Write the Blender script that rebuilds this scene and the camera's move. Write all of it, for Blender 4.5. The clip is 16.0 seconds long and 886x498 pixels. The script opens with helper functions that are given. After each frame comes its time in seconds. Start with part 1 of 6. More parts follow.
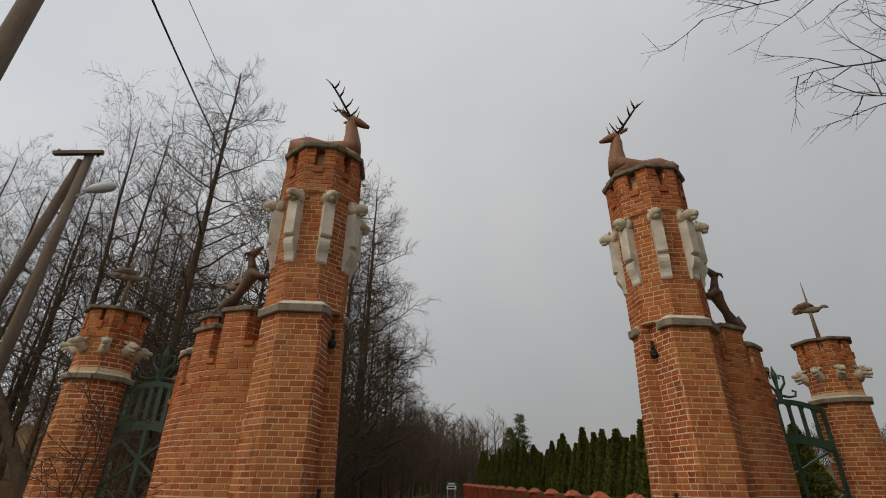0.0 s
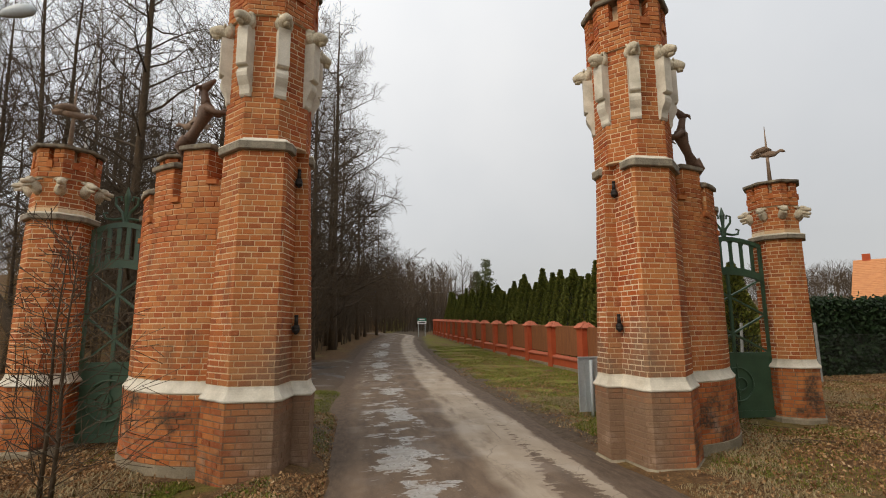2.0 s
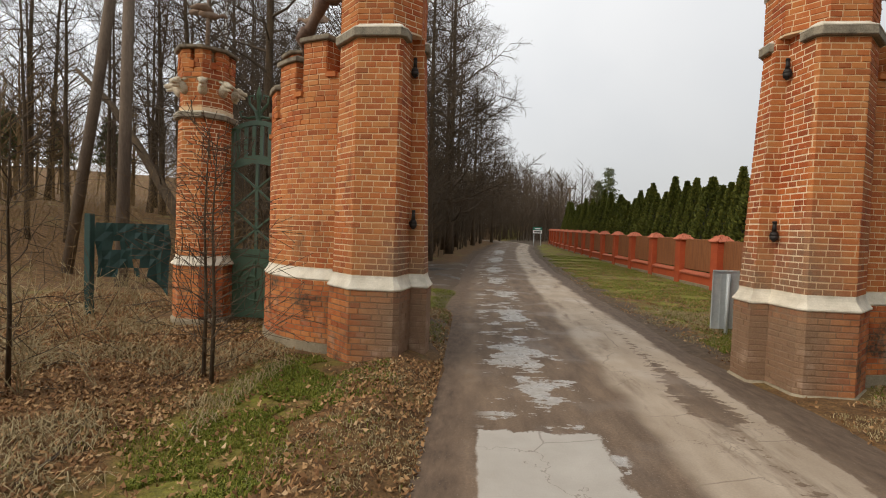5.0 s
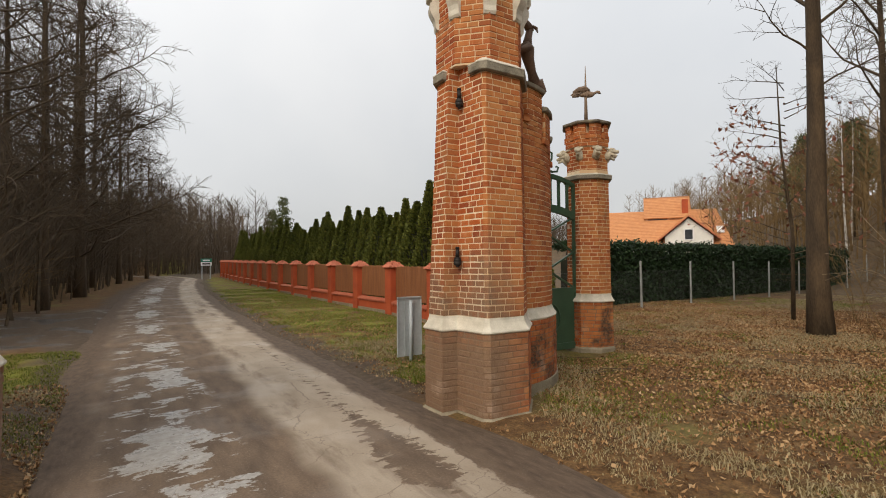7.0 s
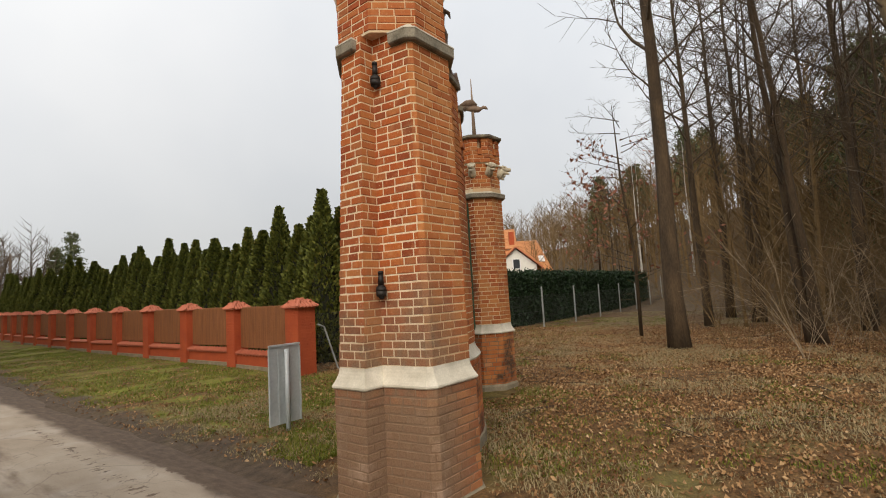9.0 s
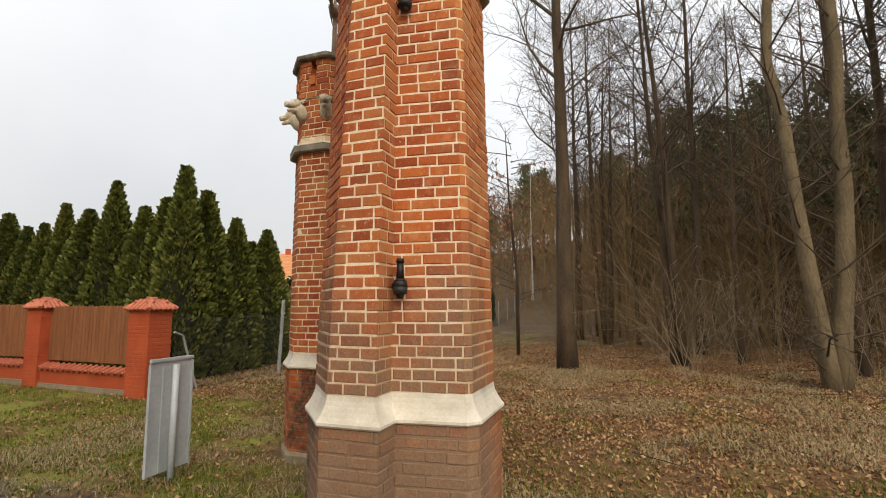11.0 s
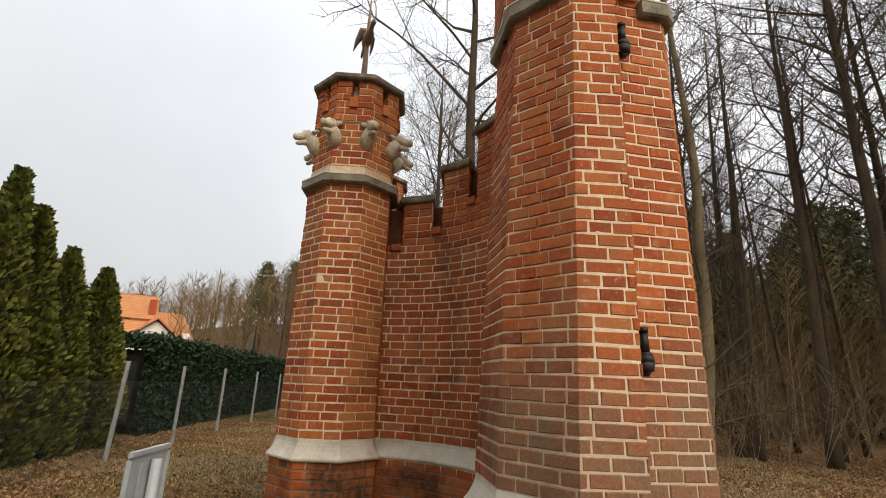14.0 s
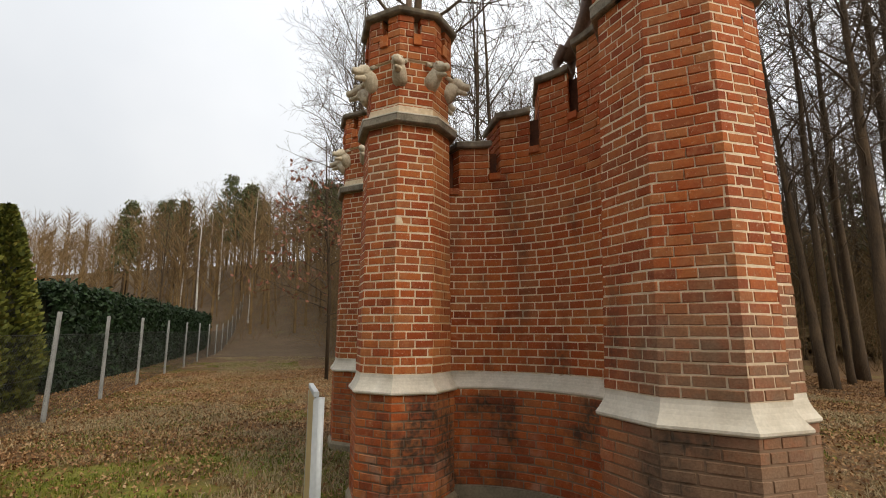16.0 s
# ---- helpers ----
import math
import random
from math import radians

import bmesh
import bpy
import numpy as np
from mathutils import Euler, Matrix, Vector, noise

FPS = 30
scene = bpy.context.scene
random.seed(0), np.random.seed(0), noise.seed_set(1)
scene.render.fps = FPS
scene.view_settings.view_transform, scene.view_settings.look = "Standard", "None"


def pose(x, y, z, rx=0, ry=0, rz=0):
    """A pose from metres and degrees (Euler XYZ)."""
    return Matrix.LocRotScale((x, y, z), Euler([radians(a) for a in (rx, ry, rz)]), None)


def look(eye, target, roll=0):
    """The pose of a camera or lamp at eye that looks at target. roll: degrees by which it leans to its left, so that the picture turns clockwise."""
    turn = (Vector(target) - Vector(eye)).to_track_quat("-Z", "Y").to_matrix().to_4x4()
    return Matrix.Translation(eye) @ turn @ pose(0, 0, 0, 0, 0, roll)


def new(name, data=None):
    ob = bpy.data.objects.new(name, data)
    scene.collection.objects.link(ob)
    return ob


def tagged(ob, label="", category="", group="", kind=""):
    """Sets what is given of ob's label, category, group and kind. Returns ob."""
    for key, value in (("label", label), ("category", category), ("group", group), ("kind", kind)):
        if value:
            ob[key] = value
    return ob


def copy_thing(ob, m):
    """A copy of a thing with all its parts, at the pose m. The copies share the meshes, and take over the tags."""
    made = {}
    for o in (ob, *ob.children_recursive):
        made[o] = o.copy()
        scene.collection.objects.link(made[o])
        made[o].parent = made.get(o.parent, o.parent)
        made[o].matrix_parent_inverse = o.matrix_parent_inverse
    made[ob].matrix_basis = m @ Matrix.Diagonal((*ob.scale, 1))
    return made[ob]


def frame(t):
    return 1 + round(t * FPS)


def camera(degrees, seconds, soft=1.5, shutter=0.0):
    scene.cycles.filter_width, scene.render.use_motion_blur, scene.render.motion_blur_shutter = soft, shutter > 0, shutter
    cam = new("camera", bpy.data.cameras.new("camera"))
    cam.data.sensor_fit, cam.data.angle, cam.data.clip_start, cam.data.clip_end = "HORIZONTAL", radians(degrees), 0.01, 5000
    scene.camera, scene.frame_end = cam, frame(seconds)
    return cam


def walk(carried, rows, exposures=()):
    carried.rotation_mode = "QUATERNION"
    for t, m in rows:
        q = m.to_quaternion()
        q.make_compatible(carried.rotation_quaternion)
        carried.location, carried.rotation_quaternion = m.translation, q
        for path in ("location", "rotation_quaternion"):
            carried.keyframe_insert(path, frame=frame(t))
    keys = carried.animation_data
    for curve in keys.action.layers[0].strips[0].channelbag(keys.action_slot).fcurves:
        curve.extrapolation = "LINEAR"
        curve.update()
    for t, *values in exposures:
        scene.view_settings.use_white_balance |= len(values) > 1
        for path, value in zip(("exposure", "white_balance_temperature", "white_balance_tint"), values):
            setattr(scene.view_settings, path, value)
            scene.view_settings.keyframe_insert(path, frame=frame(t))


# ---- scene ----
cam = camera(84.7, 16.0, 1.0)
PATH = [
    (0, (0.065, 0.199, 1.847), (0.265, 1.984, 2.726), 0.7),
    (0.5, (0.083, 0.199, 1.814), (0.395, 2.001, 2.623), 0.4),
    (1, (0.104, 0.213, 1.779), (0.433, 2.093, 2.378), 0.6),
    (1.5, (0.111, 0.216, 1.738), (0.45, 2.145, 2.14), 0.1),
    (2, (0.112, 0.239, 1.693), (0.457, 2.186, 1.996), -0.3),
    (2.5, (0.112, 0.259, 1.669), (0.448, 2.22, 1.874), 0.3),
    (3, (0.069, 0.265, 1.642), (0.331, 2.243, 1.774), 1.7),
    (3.2, (0.046, 0.282, 1.636), (0.235, 2.27, 1.753), 2.1),
    (5.3, (0.134, 0.644, 1.557), (0.015, 2.638, 1.46), 1.9),
    (5.5, (0.142, 0.754, 1.568), (0.177, 2.751, 1.465), 1.3),
    (5.7, (0.133, 0.888, 1.569), (0.424, 2.864, 1.466), 0.3),
    (6, (0.145, 1.112, 1.569), (0.698, 3.031, 1.462), -0.2),
    (6.5, (0.304, 1.468, 1.57), (1.204, 3.253, 1.613), -0.3),
    (7, (0.379, 1.807, 1.603), (1.481, 3.475, 1.666), -0.4),
    (7.5, (0.438, 2.207, 1.627), (1.692, 3.755, 1.802), 0.1),
    (8, (0.596, 2.667, 1.577), (1.909, 4.139, 1.902), -0.3),
    (8.5, (0.661, 3.105, 1.54), (2.082, 4.465, 1.901), -2.0),
    (8.7, (0.659, 3.272, 1.58), (2.164, 4.562, 1.846), -2.6),
    (10.8, (0.884, 5.143, 1.518), (2.709, 5.938, 1.714), -0.9),
    (11, (0.928, 5.32, 1.522), (2.814, 5.944, 1.751), -0.3),
    (11.5, (0.934, 5.695, 1.53), (2.866, 6.118, 1.83), 0.5),
    (12, (1.046, 6.116, 1.516), (2.986, 6.444, 1.872), -0.9),
    (12.5, (1.038, 6.518, 1.533), (2.965, 6.766, 2.01), 0.5),
    (13, (1.081, 6.861, 1.507), (3.014, 7.054, 1.982), -0.1),
    (13.5, (1.233, 7.319, 1.489), (3.157, 7.35, 2.032), 1.0),
    (14, (1.265, 7.741, 1.481), (3.186, 7.601, 2.02), 2.5),
    (14.5, (1.361, 8.174, 1.42), (3.281, 7.874, 1.893), -1.5),
    (15, (1.337, 8.634, 1.415), (3.212, 8.151, 1.913), -1.0),
    (15.5, (1.35, 9.047, 1.39), (3.233, 8.527, 1.817), -0.9),
    (16, (1.429, 9.44, 1.39), (3.3, 8.814, 1.718), 0.2),
]
walk(cam, [(t, look(eye, target, roll)) for t, eye, target, roll in PATH], [(0, -0.84, 6900, 9), (0.5, -0.8, 6900, 9), (1, -0.6, 6900, 9), (1.5, -0.34, 6900, 9), (2, -0.14, 6900, 9), (3, -0.02, 6900, 9), (5.5, 0.03, 6900, 9), (7.5, 0.02, 6900, 9), (8.7, 0.02, 6900, 9), (11, 0.24, 6900, 9), (12, 0.24, 6900, 9), (13, 0.18, 6900, 9), (14.5, 0.1, 6900, 9), (16, 0.12, 6900, 9)])


# ---- light ----
world = bpy.data.worlds.new("world")
scene.world = world
world.use_nodes = True
wn, wl = world.node_tree.nodes, world.node_tree.links
wn.clear()
sky = wn.new("ShaderNodeTexSky")
sky.sky_type = "NISHITA"
sky.sun_disc = False
sky.sun_elevation, sky.sun_rotation = radians(41), radians(242)
sky.dust_density, sky.air_density = 4.0, 1.0
# overcast: a pale cloud layer with soft, broad variation over the sky
cloud = wn.new("ShaderNodeTexNoise")
cloud.inputs["Scale"].default_value = 1.3
cloud.inputs["Detail"].default_value = 5
cramp = wn.new("ShaderNodeValToRGB")
cramp.color_ramp.elements[0].position, cramp.color_ramp.elements[0].color = 0.36, (6.4, 6.75, 7.35, 1)
cramp.color_ramp.elements[1].position, cramp.color_ramp.elements[1].color = 0.70, (7.9, 8.1, 8.5, 1)
# the cloud is brightest towards the hidden sun and overhead
veil = wn.new("ShaderNodeVectorMath")
veil.operation = "DOT_PRODUCT"
veil.inputs[1].default_value = (-0.45, -0.5, 0.74)
glow = wn.new("ShaderNodeMapRange")
glow.inputs[1].default_value, glow.inputs[2].default_value = -0.55, 0.3
glow.inputs[3].default_value, glow.inputs[4].default_value = 0.73, 1.46
lit = wn.new("ShaderNodeMixRGB")
lit.blend_type = "MULTIPLY"
lit.inputs[0].default_value = 1.0
pale = wn.new("ShaderNodeMixRGB")
pale.inputs[0].default_value = 0.85
bgd = wn.new("ShaderNodeBackground")
bgd.inputs[1].default_value = 0.125
wout = wn.new("ShaderNodeOutputWorld")
wtc = wn.new("ShaderNodeTexCoord")
wl.new(wtc.outputs["Generated"], cloud.inputs["Vector"])
wl.new(cloud.outputs["Fac"], cramp.inputs[0])
wl.new(sky.outputs[0], pale.inputs[1])
wl.new(cramp.outputs[0], pale.inputs[2])
wl.new(wtc.outputs["Generated"], veil.inputs[0])
wl.new(veil.outputs["Value"], glow.inputs[0])
wl.new(pale.outputs[0], lit.inputs[1])
wl.new(glow.outputs[0], lit.inputs[2])
wl.new(lit.outputs[0], bgd.inputs[0])
wl.new(bgd.outputs[0], wout.inputs[0])
sun = new("sun", bpy.data.lights.new("sun", "SUN"))
sun.data.energy, sun.data.angle, sun.data.color = 1.7, radians(36), (1, 0.88, 0.74)
sun.matrix_world = look((0, 0, 0), (0.70, 0.38, -0.66))


# ---- materials ----
class Mat:
    """A node material with short calls for the usual nodes."""

    def __init__(self, name, rough=0.85, metal=0.0, spec=0.3):
        self.m = bpy.data.materials.new(name)
        self.m.use_nodes = True
        self.n, self.l = self.m.node_tree.nodes, self.m.node_tree.links
        self.b = self.n["Principled BSDF"]
        self.b.inputs["Roughness"].default_value = rough
        self.b.inputs["Metallic"].default_value = metal
        self.b.inputs["Specular IOR Level"].default_value = spec
        self.pos = self.n.new("ShaderNodeNewGeometry")

    def put(self, sock, v):
        if isinstance(v, bpy.types.NodeSocket):
            self.l.new(v, sock)
        elif isinstance(v, (tuple, list)) and sock.type == "RGBA":
            sock.default_value = (*v[:3], 1)
        else:
            sock.default_value = v

    def noise(self, scale, detail=4, vec=None, rough=0.55, stretch=None):
        t = self.n.new("ShaderNodeTexNoise")
        t.inputs["Scale"].default_value, t.inputs["Detail"].default_value, t.inputs["Roughness"].default_value = scale, detail, rough
        v = vec or self.pos.outputs["Position"]
        if stretch:
            mp = self.n.new("ShaderNodeMapping")
            mp.inputs["Scale"].default_value = stretch
            self.l.new(v, mp.inputs[0])
            v = mp.outputs[0]
        self.l.new(v, t.inputs["Vector"])
        return t.outputs["Fac"]

    def ramp(self, fac, stops):
        r = self.n.new("ShaderNodeValToRGB")
        e = r.color_ramp.elements
        while len(e) < len(stops):
            e.new(0.5)
        for k, (p, c) in enumerate(stops):
            e[k].position, e[k].color = p, (*c, 1) if isinstance(c, tuple) else (c, c, c, 1)
        self.put(r.inputs[0], fac)
        return r.outputs[0]

    def mix(self, fac, a, b, blend="MIX"):
        x = self.n.new("ShaderNodeMixRGB")
        x.blend_type = blend
        self.put(x.inputs[0], fac), self.put(x.inputs[1], a), self.put(x.inputs[2], b)
        return x.outputs[0]

    def math(self, op, a, b=0.0, clamp=False):
        x = self.n.new("ShaderNodeMath")
        x.operation, x.use_clamp = op, clamp
        self.put(x.inputs[0], a), self.put(x.inputs[1], b)
        return x.outputs[0]

    def xyz(self, vec=None):
        s = self.n.new("ShaderNodeSeparateXYZ")
        self.l.new(vec or self.pos.outputs["Position"], s.inputs[0])
        return s.outputs

    def smooth(self, v, lo, hi):
        x = self.n.new("ShaderNodeMapRange")
        x.interpolation_type = "SMOOTHSTEP"
        self.put(x.inputs[0], v)
        x.inputs[1].default_value, x.inputs[2].default_value = lo, hi
        return x.outputs[0]

    def bump(self, height, strength=0.3, dist=0.01):
        x = self.n.new("ShaderNodeBump")
        x.inputs["Strength"].default_value, x.inputs["Distance"].default_value = strength, dist
        self.put(x.inputs["Height"], height)
        self.l.new(x.outputs[0], self.b.inputs["Normal"])

    def done(self, color, rough=None):
        self.put(self.b.inputs["Base Color"], color)
        if rough is not None:
            self.put(self.b.inputs["Roughness"], rough)
        return self.m


def plain(name, c0, c1, scale=6.0, fine=60.0, rough=0.85, metal=0.0, bump=0.25, dist=0.004, spec=0.3, stretch=None):
    """Two colours in broad and fine grain."""
    k = Mat(name, rough, metal, spec)
    a, b = k.noise(scale, 5, stretch=stretch), k.noise(fine, 3, stretch=stretch)
    f = k.math("ADD", k.math("MULTIPLY", a, 0.65), k.math("MULTIPLY", b, 0.35))
    col = k.ramp(f, [(0.32, c0), (0.68, c1)])
    k.bump(b, bump, dist)
    return k.done(col, k.ramp(a, [(0.3, max(0.05, rough - 0.1)), (0.7, min(1.0, rough + 0.08))]))


def leafy(name, stops, rough=0.7):
    """Colour that differs from leaf to leaf, and broadly over the place."""
    k = Mat(name, rough)
    f = k.math("ADD", k.math("MULTIPLY", k.pos.outputs["Random Per Island"], 0.6), k.math("MULTIPLY", k.noise(0.9, 3), 0.4))
    return k.done(k.ramp(f, stops))


GATE_MID = 1.535


def stains(k, z):
    """Black algae: blotches on the damp plinth away from the lane, and run-down streaks on the wall above it."""
    x, y, _ = k.xyz()
    away = k.math("MAXIMUM", k.smooth(k.math("ABSOLUTE", k.math("SUBTRACT", x, GATE_MID)), 2.5, 3.0), k.smooth(y, 6.9, 7.1))
    blot = k.math("MULTIPLY", k.ramp(k.noise(2.1, 6), [(0.50, 0.0), (0.62, 0.9)]), k.math("MULTIPLY", away, k.math("SUBTRACT", 1.0, k.smooth(z, 0.74, 1.1))))
    run = k.math("MULTIPLY", k.ramp(k.noise(2.6, 6, stretch=(1.0, 1.0, 0.4)), [(0.55, 0.0), (0.72, 0.7)]), k.math("MULTIPLY", away, k.math("SUBTRACT", 1.0, k.smooth(z, 2.2, 3.6))))
    speck = k.ramp(k.noise(24, 3), [(0.35, 0.45), (0.6, 1.0)])
    return k.math("MULTIPLY", k.math("MAXIMUM", blot, run), speck)


def brick_material():
    k = Mat("brick", 0.88)
    oi = k.n.new("ShaderNodeObjectInfo")
    rnd = k.math("FRACT", k.math("ADD", k.pos.outputs["Random Per Island"], oi.outputs["Random"]))
    col = k.ramp(rnd, [(0.0, (0.249, 0.053, 0.016)), (0.15, (0.361, 0.074, 0.018)), (0.45, (0.456, 0.110, 0.025)), (0.75, (0.499, 0.144, 0.034)), (0.92, (0.456, 0.163, 0.053)), (1.0, (0.310, 0.082, 0.029))])
    fine, broad = k.noise(70, 4), k.noise(1.6, 4)
    col = k.mix(0.6, col, k.ramp(fine, [(0.3, 0.6), (0.7, 1.0)]), "MULTIPLY")
    # firing marks and lime dust within each brick
    mid = k.noise(17, 5)
    col = k.mix(k.ramp(mid, [(0.3, 0.55), (0.5, 0.0)]), col, (0.30, 0.062, 0.016))
    col = k.mix(k.ramp(k.noise(11, 6), [(0.52, 0.0), (0.75, 0.5)]), col, (0.55, 0.25, 0.115))
    col = k.mix(k.ramp(broad, [(0.45, 0.0), (0.75, 0.5)]), col, (0.33, 0.082, 0.028))
    col = k.mix(k.ramp(k.noise(3.1, 5, stretch=(1, 1, 0.7)), [(0.5, 0.0), (0.72, 0.5)]), col, (0.25, 0.115, 0.05))
    col = k.mix(k.ramp(k.noise(48, 3), [(0.62, 0.0), (0.74, 0.45)]), col, (0.62, 0.46, 0.30))
    # lime-dusted on faces towards the open lane, their brighter lit look painted in
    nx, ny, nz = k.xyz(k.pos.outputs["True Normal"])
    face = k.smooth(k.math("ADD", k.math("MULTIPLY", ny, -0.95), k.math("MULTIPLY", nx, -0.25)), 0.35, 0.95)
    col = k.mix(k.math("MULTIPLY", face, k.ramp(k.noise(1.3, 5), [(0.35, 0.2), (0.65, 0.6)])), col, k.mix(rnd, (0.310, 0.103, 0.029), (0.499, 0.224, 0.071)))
    x, y, z = k.xyz()
    # road spray and painted shade: grey-brown dirt low on the sides that flank the lane
    near = k.math("SUBTRACT", 1.0, k.smooth(k.math("ABSOLUTE", k.math("SUBTRACT", x, GATE_MID)), 2.3, 3.1))
    low = k.math("SUBTRACT", 1.0, k.smooth(k.math("ADD", z, k.math("MULTIPLY", k.math("SUBTRACT", k.noise(2.2, 4), 0.5), 1.3)), 0.9, 2.1))
    dirt_and_shade = k.math("MULTIPLY", k.math("MULTIPLY", near, low), k.math("MAXIMUM", k.ramp(k.noise(9, 4), [(0.25, 0.55), (0.7, 0.95)]), k.math("MULTIPLY", k.math("SUBTRACT", 1.0, k.smooth(z, 0.6, 0.95)), 0.9)))
    col = k.mix(dirt_and_shade, col, k.ramp(fine, [(0.3, (0.146, 0.093, 0.056)), (0.7, (0.223, 0.155, 0.099))]))
    # algae and soot in blotches on the damp plinth courses
    col = k.mix(stains(k, z), col, (0.040, 0.032, 0.022))
    pale = k.math("MULTIPLY", k.ramp(k.noise(4.0, 5), [(0.55, 0.0), (0.72, 0.5)]), k.math("SUBTRACT", 1.0, k.smooth(z, 0.2, 0.8)))
    col = k.mix(pale, col, (0.42, 0.30, 0.22))
    k.bump(k.math("ADD", k.math("MULTIPLY", fine, 0.5), mid), 0.6, 0.008)
    return k.done(col)


def mortar_material():
    k = Mat("lime_mortar", 0.95)
    f = k.noise(25, 4)
    col = k.ramp(f, [(0.3, (0.58, 0.45, 0.29)), (0.7, (0.77, 0.65, 0.47))])
    # yellower and darker where the wall faces the open lane
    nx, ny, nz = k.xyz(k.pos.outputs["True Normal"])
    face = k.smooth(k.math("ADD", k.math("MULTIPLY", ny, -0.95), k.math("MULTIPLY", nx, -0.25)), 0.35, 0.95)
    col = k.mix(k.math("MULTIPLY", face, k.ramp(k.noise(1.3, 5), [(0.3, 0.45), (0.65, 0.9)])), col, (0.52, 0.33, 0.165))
    x, y, z = k.xyz()
    near = k.math("SUBTRACT", 1.0, k.smooth(k.math("ABSOLUTE", k.math("SUBTRACT", x, GATE_MID)), 2.3, 3.1))
    low = k.math("SUBTRACT", 1.0, k.smooth(z, 0.9, 1.9))
    col = k.mix(k.math("MULTIPLY", k.math("MULTIPLY", near, low), 0.42), col, (0.33, 0.235, 0.165))
    low = k.math("SUBTRACT", 1.0, k.smooth(z, 0.78, 0.86))
    col = k.mix(k.math("MULTIPLY", low, 0.85), col, (0.15, 0.085, 0.05))
    col = k.mix(stains(k, z), col, (0.055, 0.042, 0.03))
    k.bump(f, 0.4, 0.004)
    return k.done(col)


def stone_material():
    k = Mat("pale_stone", 0.85)
    a, b = k.noise(5, 6), k.noise(60, 3)
    col = k.ramp(a, [(0.3, (0.52, 0.47, 0.37)), (0.6, (0.68, 0.63, 0.52)), (0.8, (0.74, 0.70, 0.60))])
    col = k.mix(k.ramp(k.noise(2.3, 5), [(0.52, 0.0), (0.72, 0.6)]), col, (0.27, 0.24, 0.17))
    col = k.mix(0.35, col, k.ramp(b, [(0.3, 0.6), (0.7, 1.0)]), "MULTIPLY")
    k.bump(b, 0.3, 0.004)
    return k.done(col)


def cap_material():
    k = Mat("weathered_capstone", 0.92)
    a = k.noise(9, 6)
    col = k.ramp(a, [(0.3, (0.085, 0.071, 0.051)), (0.55, (0.204, 0.173, 0.125)), (0.75, (0.340, 0.297, 0.208))])
    k.bump(k.noise(40, 4), 0.5, 0.006)
    return k.done(col)


# wet grey patches on the lane: across, along, half width, half length
PUDDLES = ((-0.66, 10.3, 0.34, 1.15), (-0.86, 7.05, 0.42, 0.95), (-0.74, 5.62, 0.2, 0.24), (-0.62, 13.4, 0.34, 0.75), (-0.7, 16.6, 0.36, 1.2), (-0.72, 20.6, 0.4, 1.7), (-0.65, 27.0, 0.5, 2.6), (-0.6, 35.0, 0.5, 3.0), (-0.2, 8.9, 0.1, 0.9), (-0.75, 0.6, 0.4, 0.9))


